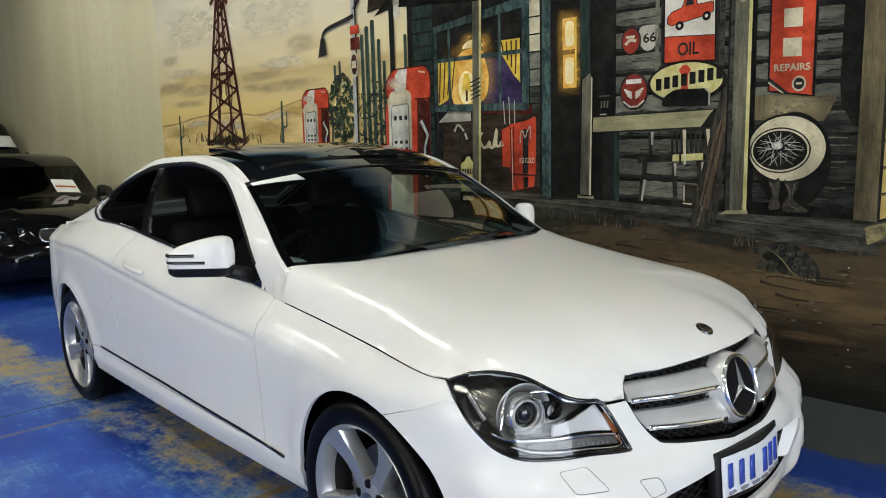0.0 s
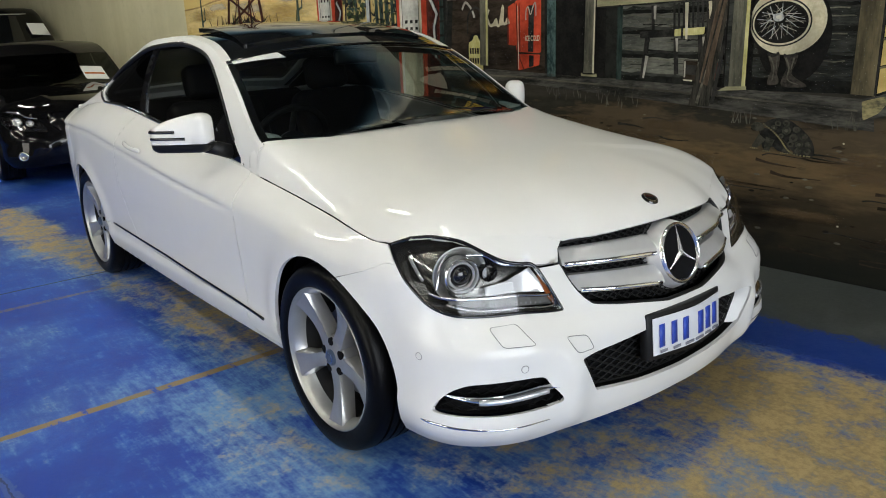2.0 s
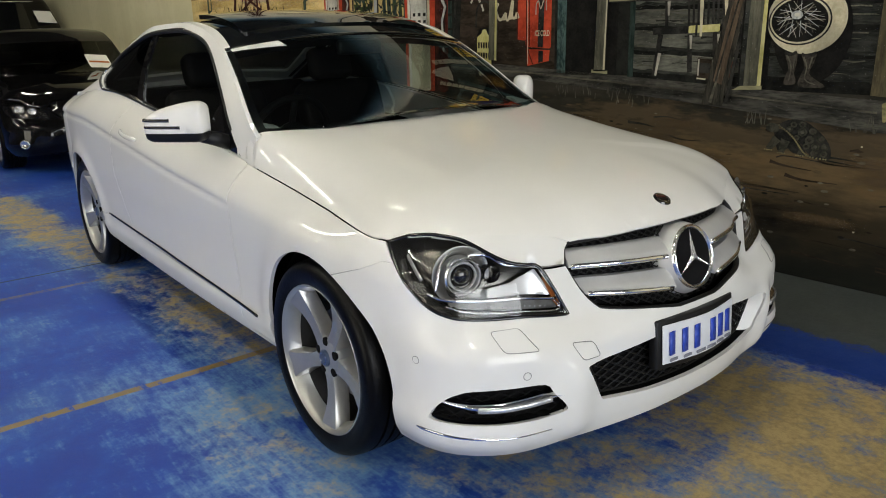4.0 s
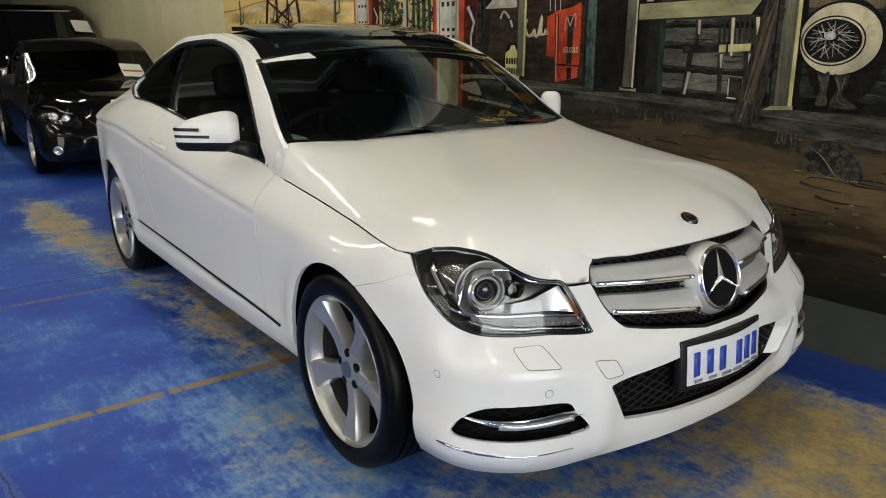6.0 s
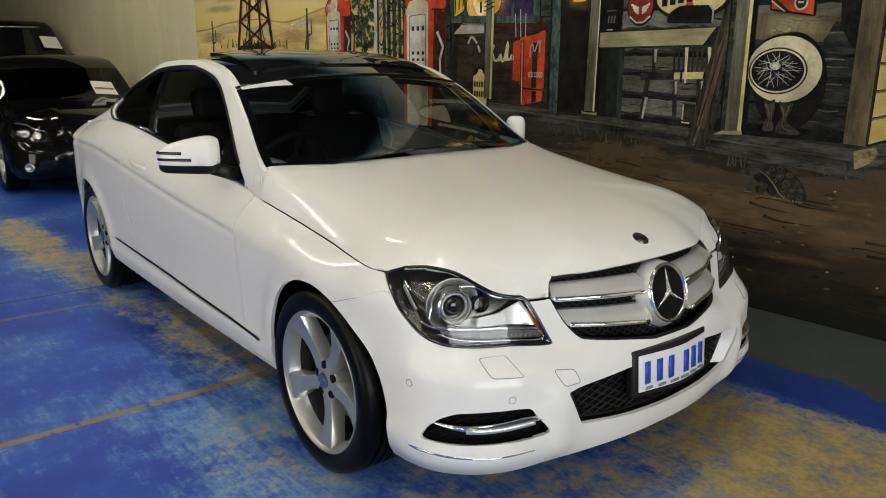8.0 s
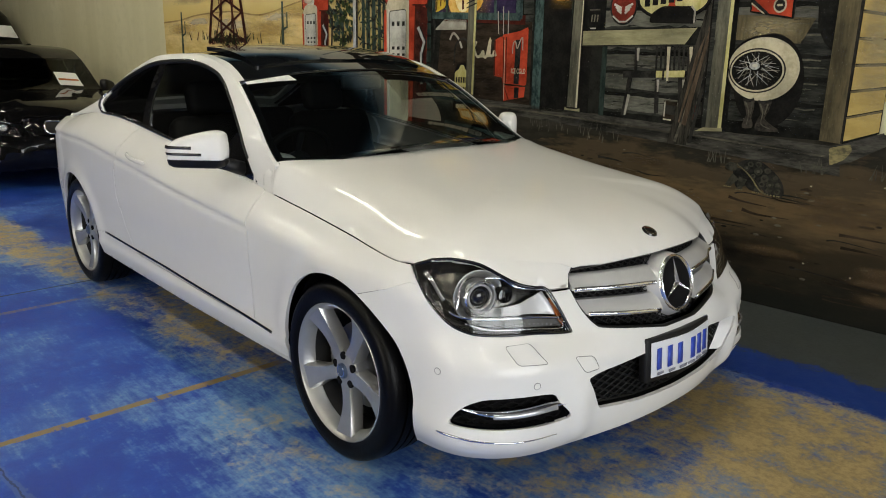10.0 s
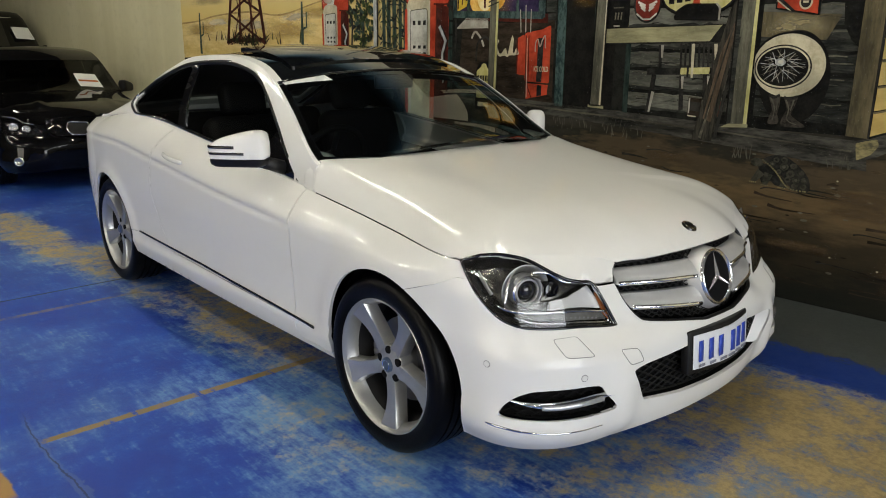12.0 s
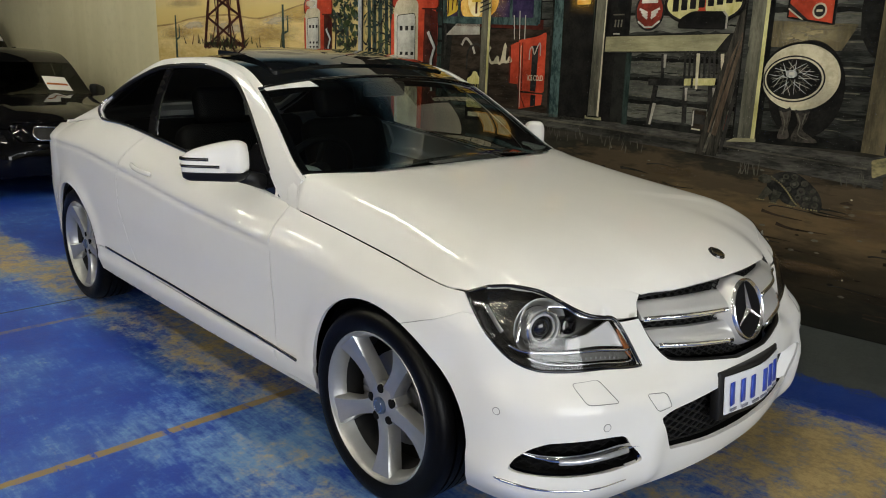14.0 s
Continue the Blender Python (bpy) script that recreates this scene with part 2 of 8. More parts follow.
def mirrored(bm_fn):
    """The same mesh for the car's left side."""
    bm = bm_fn()
    bm.transform(Matrix.Diagonal((1, -1, 1, 1)))
    bmesh.ops.reverse_faces(bm, faces=bm.faces[:])
    return bm
# ---- hall ----
WALL_TURN, WALL_AT = 2.008, 1.9956
M_WALL = pose(0, 0, 0, 0, 0, WALL_TURN) @ pose(0, WALL_AT, 0)
HALL_TOP = 4.6


def floor_material():
    """Blue floor paint on concrete, worn through to tan along wheel tracks."""
    m = bpy.data.materials.new("worn_blue_floor")
    m.use_nodes = True
    nt = m.node_tree
    b = nt.nodes["Principled BSDF"]
    co = nt.nodes.new("ShaderNodeTexCoord").outputs["Object"]
    sep = nt.nodes.new("ShaderNodeSeparateXYZ")
    nt.links.new(co, sep.inputs[0])
    X, Y = sep.outputs[0], sep.outputs[1]
    mp = nt.nodes.new("ShaderNodeMapping")
    mp.inputs["Rotation"].default_value, mp.inputs["Scale"].default_value = (0, 0, radians(32)), (1.0, 7.0, 1.0)
    nt.links.new(co, mp.inputs[0])
    n1, n2, n3 = noise_node(nt, co, 1.3, 5), noise_node(nt, co, 9.0, 8, 0.68), noise_node(nt, co, 44, 8, 0.72)
    n0 = noise_node(nt, co, 0.55, 4)
    n4, n5 = noise_node(nt, mp.outputs[0], 5.0, 8, 0.7), noise_node(nt, co, 110, 5, 0.6)
    times, plus = (lambda a, k: math_node(nt, "MULTIPLY", a, k)), (lambda a, c: math_node(nt, "ADD", a, c))
    rag = math_node(nt, "SUBTRACT", plus(times(n1, 0.9), plus(times(n2, 0.9), times(n3, 0.45))), 1.125)

    def spread(cx, cy, rx, ry, amount):
        """How much the wheels have worn the paint round a place."""
        dx, dy = times(math_node(nt, "SUBTRACT", X, cx), 1 / rx), times(math_node(nt, "SUBTRACT", Y, cy), 1 / ry)
        r = plus(times(dx, dx), times(dy, dy))
        return times(math_node(nt, "EXPONENT", times(times(r, r), -0.9)), amount)

    def band(value, at, half, ragged):
        d = math_node(nt, "ABSOLUTE", math_node(nt, "SUBTRACT", value, at))
        d = plus(d, times(rag, ragged))
        return math_node(nt, "SUBTRACT", 1.0, step_node(nt, d, half * 0.75, half * 1.15))

    use = spread(1.15, 0.50, 0.95, 0.58, 0.262)
    for e in ((1.25, -0.22, 0.85, 0.62, 0.185), (0.55, -0.45, 0.6, 0.35, 0.12), (-1.55, -0.56, 0.95, 0.34, 0.190), (-4.4, -0.86, 1.35, 0.22, 0.215), (-3.3, -0.72, 0.7, 0.24, 0.19), (-0.20, -0.96, 0.52, 0.24, 0.130), (-2.2, -0.76, 0.55, 0.15, 0.15), (-1.5, 0.2, 1.6, 0.6, 0.3)):
        use = math_node(nt, "MAXIMUM", use, spread(*e))
    mixed = plus(plus(times(n1, 0.20), times(n2, 0.62)), plus(times(n3, 0.22), times(n5, 0.06)))
    worn = step_node(nt, plus(mixed, use), 0.620, 0.825)
    blue = mix_colour(nt, step_node(nt, plus(times(n1, 0.6), times(n2, 0.4)), 0.36, 0.64), (0.010, 0.044, 0.315), (0.027, 0.104, 0.465))
    blue = mix_colour(nt, times(step_node(nt, plus(times(n1, 0.55), plus(times(n0, 0.30), times(n2, 0.15))), 0.47, 0.66), 0.55), blue, (0.075, 0.155, 0.375))
    scuff = plus(plus(times(n4, 0.30), plus(times(n3, 0.18), times(n2, 0.32))), plus(times(n1, 0.36), plus(times(use, 0.60), spread(-0.35, -1.0, 0.85, 0.38, 0.065))))
    blue = mix_colour(nt, times(step_node(nt, scuff, 0.575, 0.75), 0.9), blue, (0.165, 0.320, 0.540))
    tan = mix_colour(nt, step_node(nt, plus(times(n2, 0.5), times(n3, 0.5)), 0.36, 0.64), (0.26, 0.190, 0.086), (0.52, 0.395, 0.195))
    tan = mix_colour(nt, step_node(nt, plus(times(n2, 0.5), times(n3, 0.5)), 0.58, 0.72), tan, (0.10, 0.085, 0.055))
    grey = mix_colour(nt, step_node(nt, plus(times(n2, 0.6), times(n3, 0.4)), 0.35, 0.66), (0.045, 0.052, 0.050), (0.085, 0.094, 0.090))
    grey = mix_colour(nt, step_node(nt, n5, 0.68, 0.74), grey, (0.20, 0.20, 0.19))
    col = mix_colour(nt, worn, blue, tan)
    yb = plus(Y, plus(times(rag, 0.30), times(math_node(nt, "SUBTRACT", n3, 0.5), 0.12)))
    col = mix_colour(nt, step_node(nt, yb, 0.93, 0.99), col, (0.013, 0.045, 0.24))
    col = mix_colour(nt, step_node(nt, yb, 1.22, 1.28), col, grey)
    line = times(times(band(X, -0.885, 0.024, 0.030), math_node(nt, "SUBTRACT", 1.0, step_node(nt, Y, -0.62, -0.5))), step_node(nt, plus(Y, times(rag, 0.3)), -1.78, -1.70))
    line = times(line, step_node(nt, plus(times(n4, 0.5), times(n2, 0.5)), 0.40, 0.46))
    line = math_node(nt, "MAXIMUM", line, math_node(nt, "MULTIPLY", times(band(X, -2.45, 0.022, 0.03), plus(0.15, times(step_node(nt, plus(times(n4, 0.5), times(n2, 0.5)), 0.42, 0.56), 0.5))), math_node(nt, "SUBTRACT", 1.0, step_node(nt, Y, -0.84, -0.78))))
    col = mix_colour(nt, math_node(nt, "MULTIPLY", line, plus(0.80, times(step_node(nt, n2, 0.40, 0.60), 0.15))), col, (0.30, 0.195, 0.045))
    orange = times(times(band(X, -0.68, 0.13, 0.03), band(Y, -1.96, 0.030, 0.03)), 0.9)
    col = mix_colour(nt, orange, col, (0.42, 0.24, 0.05))
    bend = plus(Y, plus(times(math_node(nt, "SUBTRACT", n1, 0.5), 0.10), times(math_node(nt, "SUBTRACT", n2, 0.5), 0.05)))
    reach = times(step_node(nt, X, -1.25, -1.0), math_node(nt, "SUBTRACT", 1.0, step_node(nt, X, 0.5, 0.9)))
    col = mix_colour(nt, times(times(band(bend, -1.775, 0.013, 0.035), reach), 0.28), col, (0.13, 0.20, 0.33))
    col = mix_colour(nt, times(times(band(bend, -1.775, 0.0035, 0.0), reach), 0.7), col, (0.012, 0.018, 0.05))
    joint = band(X, -2.785, 0.011, 0.006)
    col = mix_colour(nt, math_node(nt, "MULTIPLY", joint, 0.8), col, (0.01, 0.012, 0.02))
    nt.links.new(col, b.inputs["Base Color"])
    nt.links.new(math_node(nt, "ADD", math_node(nt, "MULTIPLY", n2, 0.35), 0.30), b.inputs["Roughness"])
    b.inputs["Specular IOR Level"].default_value = 0.22
    bp = nt.nodes.new("ShaderNodeBump")
    bp.inputs["Strength"].default_value, bp.inputs["Distance"].default_value = 0.25, 0.004
    nt.links.new(math_node(nt, "ADD", math_node(nt, "MULTIPLY", worn, -0.4), n3), bp.inputs["Height"])
    nt.links.new(bp.outputs[0], b.inputs["Normal"])
    return m


def wall_material():
    """Pale cream render with faint vertical streaks."""
    m = bpy.data.materials.new("pale_wall")
    m.use_nodes = True
    nt = m.node_tree
    b = nt.nodes["Principled BSDF"]
    co = nt.nodes.new("ShaderNodeTexCoord").outputs["Object"]
    mp = nt.nodes.new("ShaderNodeMapping")
    mp.inputs["Scale"].default_value = (1.3, 1.3, 0.08)
    nt.links.new(co, mp.inputs[0])
    streak, grain = noise_node(nt, mp.outputs[0], 1.6, 4), noise_node(nt, co, 9, 6)
    col = mix_colour(nt, step_node(nt, streak, 0.35, 0.65), (0.64, 0.595, 0.385), (0.70, 0.655, 0.445))
    col = mix_colour(nt, step_node(nt, grain, 0.45, 0.8), col, (0.61, 0.57, 0.37))
    nt.links.new(col, b.inputs["Base Color"])
    b.inputs["Roughness"].default_value = 0.55
    bp = nt.nodes.new("ShaderNodeBump")
    bp.inputs["Strength"].default_value, bp.inputs["Distance"].default_value = 0.2, 0.003
    nt.links.new(noise_node(nt, co, 45, 6), bp.inputs["Height"])
    nt.links.new(bp.outputs[0], b.inputs["Normal"])
    return m


FLOOR, WALL = floor_material(), wall_material()
CEILING = material("dark_ceiling", (0.060, 0.058, 0.055), 0.7, vary=0.1, scale=3)
BACK_WALL = material("back_wall", (0.13, 0.125, 0.115), 0.7, vary=0.08, scale=2)
TUBE = material("lamp_tube", (1, 1, 1), 0.4, emit=93.0, emit_colour=(1.0, 0.958, 0.795))
FITTING = material("lamp_fitting", (0.75, 0.75, 0.73), 0.5, vary=0.04, scale=10)

tagged(part("floor", box(29, 13, 0.2, (-5.6, -3.4, -0.2)), FLOOR, smooth=False), "blue painted concrete floor, worn to tan in places", "floor", kind="structure")
wn = part("wall_north", box(29, 0.25, HALL_TOP + 0.2, (-5.6, 0.125, 0)), WALL, smooth=False)
wn.matrix_basis = M_WALL
tagged(wn, "pale cream hall wall carrying a painted mural", "wall", kind="structure")
# Unseen south wall, opened for the added side light.
south = box(18.4, 0.25, HALL_TOP, (-10.9, -9.6, 0))
south = box(6.0, 0.25, HALL_TOP, (5.9, -9.6, 0), bm=south)
south = box(4.6, 0.25, 1.2, (0.6, -9.6, 3.4), bm=south)
tagged(part("wall_south", south, BACK_WALL, smooth=False), "plain grey hall wall with a wide doorway", "wall", kind="structure")
tagged(part("wall_west", box(0.25, 11.6, HALL_TOP, (-19.4, -3.7, 0)), BACK_WALL, smooth=False), "plain grey hall wall", "wall", kind="structure")
east = box(0.25, 3.7, HALL_TOP, (8.1, -7.7, 0))
east = box(0.25, 2.2, HALL_TOP, (8.1, 0.95, 0), bm=east)
east = box(0.25, 5.7, 1.0, (8.1, -3.0, 3.6), bm=east)
tagged(part("wall_east", east, BACK_WALL, smooth=False), "plain grey hall wall with a wide doorway", "wall", kind="structure")
tagged(part("ceiling", box(29, 13, 0.2, (-5.6, -3.4, HALL_TOP)), CEILING, smooth=False), "dark hall ceiling", "ceiling", kind="structure")


def ceiling_light(x, y):
    t = thing("ceiling_light", "white ceiling light with two bare tubes", "ceiling light", "hall ceiling lights", at=(x, y, HALL_TOP - 0.10))
    part("housing", sharp(box(1.5, 0.2, 0.1, (0, 0, 0), 0.012)), FITTING, t)
    for s in (-0.055, 0.055):
        part("tube", tube([(-0.72, s, -0.02), (0.72, s, -0.02)], 0.014, 10), TUBE, t)
    return t


lights = [ceiling_light(-9.5, -0.4)]
for lx in (-9.5, -6.1, -2.7, 0.7, 4.1):
    for ly in (-0.4, -3.4, -6.4):
        if (lx, ly) not in ((-9.5, -0.4), (-9.5, -3.4), (4.1, -0.4)):
            copy_thing(lights[0], pose(lx, ly, HALL_TOP - 0.10))
# ---- the white car's surfaces ----
def curve(pairs):
    """A smooth monotone curve through (x, y) pairs."""
    X, Y = np.array(sorted(pairs), float).T
    h, s = np.diff(X), np.diff(Y) / np.diff(X)
    m = np.zeros(len(X))
    m[0], m[-1] = s[0], s[-1]
    for i in range(1, len(X) - 1):
        if s[i - 1] * s[i] > 0:
            w1, w2 = 2 * h[i] + h[i - 1], h[i] + 2 * h[i - 1]
            m[i] = (w1 + w2) / (w1 / s[i - 1] + w2 / s[i])

    def f(x):
        x = np.clip(np.asarray(x, float), X[0], X[-1])
        i = np.clip(np.searchsorted(X, x) - 1, 0, len(X) - 2)
        t = (x - X[i]) / h[i]
        return ((2 * t**3 - 3 * t**2 + 1) * Y[i] + (t**3 - 2 * t**2 + t) * h[i] * m[i] + (3 * t**2 - 2 * t**3) * Y[i + 1] + (t**3 - t**2) * h[i] * m[i + 1])
    return f


XS, XF, XR, XE = 0.25, 0.84, -3.0, -3.76          # front corner, nose, rear corner, tail
half_width = curve([(0.25, 0.853), (-0.4, 0.856), (-1.3, 0.867), (-2.2, 0.864), (-2.7, 0.852), (-3.0, 0.828)])


def plan_line():
    a = np.linspace(0, math.pi / 2, 160)
    fx, fy = XS + (XF - XS) * np.cos(a) ** 0.80, 0.853 * np.sin(a) ** 0.909
    sx = np.linspace(XS, XR, 160)[1:]
    b = np.linspace(0, math.pi / 2, 100)[1:]
    rx, ry = XR + (XE - XR) * np.sin(b) ** 0.85, 0.828 * np.cos(b) ** 0.8
    x, y = np.r_[fx, sx, rx], np.r_[fy, half_width(sx), ry]
    q = np.r_[0, np.cumsum(np.hypot(np.diff(x), np.diff(y)))]
    n = np.stack([np.gradient(y, q), -np.gradient(x, q)], 1)
    n /= np.linalg.norm(n, axis=1)[:, None]
    n[0], n[-1] = (1, 0), (-1, 0)
    return q, x, y, n


PQ, PX, PY, PN = plan_line()
Q1, Q2, Q3 = PQ[159], PQ[318], PQ[-1]             # front corner, rear corner, tail along the plan


def q_at(x):
    """Way along the plan of a place on the car's side."""
    return Q1 + (XS - x)


char_z = curve([(0.6, 0.685), (0.3, 0.70), (0, 0.72), (-0.6, 0.752), (-1.18, 0.795), (-1.9, 0.86), (-2.6, 0.91), (-3.3, 0.90), (-3.76, 0.88)])
edge_z = curve([(0.6, 0.78), (0.35, 0.786), (0.2, 0.796), (0, 0.815), (-0.263, 0.845), (-0.56, 0.875), (-0.72, 0.89), (-1.62, 0.995), (-2.3, 1.050), (-2.55, 1.050), (-2.8, 1.028), (-3.1, 0.99), (-3.76, 0.95)])
edge_in = curve([(0.6, 0.05), (0.3, 0.05), (0, 0.08), (-0.5, 0.10), (-0.72, 0.115), (-2.3, 0.125), (-3.0, 0.11), (-3.76, 0.10)])
front_in = curve([(0.12, 0.10), (0.2, 0.055), (0.25, 0.028), (0.33, 0.008), (0.42, 0), (0.5, 0), (0.54, 0.012), (0.586, 0.04), (0.65, 0.06), (0.72, 0.085), (0.80, 0.135), (0.84, 0.19)])
low_in = curve([(0.12, 0.12), (0.2, 0.075), (0.26, 0.042), (0.335, 0.026), (0.36, 0.034), (0.5, 0.028), (0.65, 0.014), (1.0, 0.0)])
rear_in = curve([(0.12, 0.12), (0.22, 0.06), (0.35, 0.02), (0.55, 0), (0.70, 0.02), (0.85, 0.05), (1.0, 0.08), (1.05, 0.11)])


def smooth01(t):
    t = np.clip(t, 0, 1)
    return t * t * (3 - 2 * t)


def inset(q, z):
    """How far the skin lies inside the plan line at a height."""
    x = np.interp(q, PQ, PX)
    zc, ze = char_z(x), edge_z(x)
    t = np.clip((z - zc) / (ze - zc), 0, 1.6)
    low = low_in(np.minimum(z, zc)) - low_in(zc)
    side = low + edge_in(x) * t**1.6 + 0.010 * np.exp(-(((z - zc + 0.012) / 0.011) ** 2)) * smooth01((-0.35 - x) / 0.5)
    for cx in (0.0, -2.76):
        r = np.hypot(x - cx, z - 0.33)
        side = side - 0.016 * np.exp(-(((r - 0.36) / 0.06) ** 2)) * smooth01((z - 0.27) / 0.14)
    f, b = smooth01((q - 0.62 * Q1) / (0.36 * Q1)), smooth01((q - Q2) / (0.5 * (Q3 - Q2)))
    out = front_in(z) * (1 - f) + side * f
    out = out - 0.038 * np.exp(-(((z - 0.27) / 0.085) ** 2)) * smooth01((q - 0.45) / 0.25) * smooth01((1.10 - q) / 0.3)
    out = out - 0.036 * smooth01((q - 0.40) / 0.35) * smooth01((1.10 - q) / 0.30) * smooth01((0.80 - z) / 0.10) * (0.35 + 0.65 * smooth01((z - 0.16) / 0.16))
    out = out - 0.026 * np.exp(-(((q - 0.468) / 0.055) ** 2)) * smooth01((z - 0.20) / 0.08) * smooth01((0.53 - z) / 0.12)
    out = out - 0.020 * np.exp(-((q / 0.24) ** 2)) * smooth01((z - 0.52) / 0.08)
    return out * (1 - b) + rear_in(z) * b


def tuck(q, z):
    """How much the corners beside the grille are drawn back, towards the middle and down."""
    g = smooth01((q - 0.25) / 0.20) * smooth01((0.90 - q) / 0.30) * smooth01((z - 0.50) / 0.10)
    return 0.020 * g, 0.024 * g, 0.008 * g * smooth01((0.64 - q) / 0.14)


def wrap(q, z, inward=0.0):
    """The skin of bumpers, wings, doors and quarters; q below 0 on the car's left."""
    q, z = np.asarray(q, float), np.asarray(z, float)
    a = np.abs(q)
    d = inset(a, z) + inward
    x, y = np.interp(a, PQ, PX), np.interp(a, PQ, PY)
    nx, ny = np.interp(a, PQ, PN[:, 0]), np.interp(a, PQ, PN[:, 1])
    back, narrow, drop = tuck(a, z)
    return np.stack([x - nx * d - back, -np.sign(q + 1e-12) * (y - ny * d - narrow), z - drop], -1)


TOP_Q = np.linspace(0, Q3, 700)
nose_z = curve([(0, 0.799), (0.2, 0.796), (0.35, 0.792), (0.5, 0.792), (0.65, 0.797), (0.85, 0.804), (0.925, 0.805), (1.0, 0.800), (1.06, 0.790), (1.1768, 0.7925)])


def rim_z(q):
    """Height of the line where the side skin turns into bonnet, belt and boot."""
    q = np.abs(q)
    x = np.interp(q, PQ, PX)
    return np.where(q < Q1, nose_z(q), edge_z(x))


soft_edge = curve([(-0.6, 0.009), (-0.52, 0.016), (-0.4, 0.036), (-0.2, 0.058), (0.05, 0.082), (0.3, 0.104), (0.45, 0.108), (0.72, 0.100)])


def bonnet(x, y):
    """Height of the bonnet and of the wings' tops."""
    x, y = np.asarray(x, float), np.asarray(y, float)
    px, py = np.interp(TOP_Q, PQ, PX), np.interp(TOP_Q, PQ, PY)
    d2 = (x.ravel()[:, None] - px) ** 2 + (np.abs(y).ravel()[:, None] - py) ** 2
    i = d2.argmin(1)
    d, q = np.sqrt(d2[np.arange(len(i)), i]).reshape(x.shape), TOP_Q[i].reshape(x.shape)
    zr = rim_z(q)
    back, narrow, drop = tuck(q, zr)
    within = inset(q, zr) + back * np.interp(q, PQ, PN[:, 0]) + narrow * np.interp(q, PQ, PN[:, 1])
    zr = zr - drop
    base = 0.958 - 0.105 * x - 0.028 * (np.abs(y) / 0.8) ** 2
    soft = soft_edge(x)
    return base - (base - zr) * np.exp(-np.maximum(d - within, -0.03) / soft)


# roof rails: their half width and height, and the crown of glass and roof between them
rail_y = curve([(-0.42, 0.745), (-0.57, 0.732), (-0.85, 0.668), (-1.2, 0.604), (-1.6, 0.59), (-2.1, 0.595), (-2.6, 0.63), (-3.1, 0.70)])
rail_z = curve([(-0.42, 0.93), (-0.57, 0.985), (-0.85, 1.165), (-1.05, 1.28), (-1.25, 1.355), (-1.55, 1.39), (-1.9, 1.382), (-2.3, 1.295), (-2.7, 1.13), (-3.1, 0.995)])
crown = curve([(-0.3, 0.10), (-0.57, 0.10), (-0.9, 0.085), (-1.2, 0.06), (-1.6, 0.035), (-2.2, 0.045), (-2.7, 0.06), (-3.1, 0.035)])


def eased(f, reach=0.09):
    """The curve f with its bends drawn out."""
    steps = np.linspace(-1, 1, 13)
    weights = (1 - np.abs(steps) * 0.9) / (1 - np.abs(steps) * 0.9).sum()
    return lambda x: sum(w * f(np.asarray(x, float) + reach * s) for s, w in zip(steps, weights))


rail_y, rail_z, crown = eased(rail_y), eased(rail_z, 0.07), eased(crown)


def canopy(x, r):
    """Windscreen, roof and rear window; r from -1 (right rail) to 1."""
    x, r = np.asarray(x, float), np.asarray(r, float)
    return np.stack([x, r * rail_y(x), rail_z(x) + crown(x) * (1 - np.abs(r) ** 2.2)], -1)


def flank(x, v, out=0.0):
    """The right side of the cabin, v from 0 at the belt to 1 at the rail."""
    x, v = np.asarray(x, float), np.asarray(v, float)
    yb, zb = half_width(x) - edge_in(x), edge_z(x)
    bow = 0.022 * 4 * v * (1 - v) * smooth01((-0.56 - x) / 0.35)
    return np.stack([x, -(yb + (rail_y(x) - yb) * v + bow + out), zb + (rail_z(x) - zb) * v], -1)
# ---- the white coupe ----
ARCH_F, ARCH_R, ARCH_Z, ARCH = 0.015, -2.76, 0.335, 0.352


def arch_lead(cx, a):
    """How much further the front arch opens towards the bumper."""
    return 0.052 * float(smooth01((radians(88) - a) / radians(58))) if cx > -1 else 0.0


def arc(cx, a0, a1, n=28, r=ARCH):
    """Part of a wheel arch in (way, height)."""
    return [(q_at(cx + (r + arch_lead(cx, a)) * math.cos(a)), ARCH_Z + r * math.sin(a)) for a in np.linspace(radians(a0), radians(a1), n)]


def both(name, build, mat, parent, label=""):
    """A part on the car's right and its twin on the left."""
    return part(name, build(), mat, parent, label), part(name, mirrored(build), mat, parent, label)


def flip(points):
    return [(-a, b) for a, b in points][::-1]


car = thing("white_coupe", "white two-door coupe with black glass roof on blue floor", "car", turn=-0.7)

LAMP_LOW = [(1.060, 0.784), (1.005, 0.735), (0.951, 0.682), (0.896, 0.638), (0.837, 0.613), (0.768, 0.602), (0.601, 0.596), (0.486, 0.592)]
LAMP_TOP = [(0.523, 0.66), (0.566, 0.72), (0.616, 0.727), (0.669, 0.738), (0.775, 0.780), (0.839, 0.797), (0.925, 0.806), (1.0, 0.802)]
GRILLE = [(0.477, 0.716), (0.438, 0.648), (0.391, 0.600), (0.35, 0.586), (0.20, 0.566), (0.09, 0.549)]
lamp_line = flowing(LAMP_LOW, 4, False)
gap_q = q_at(-0.597)

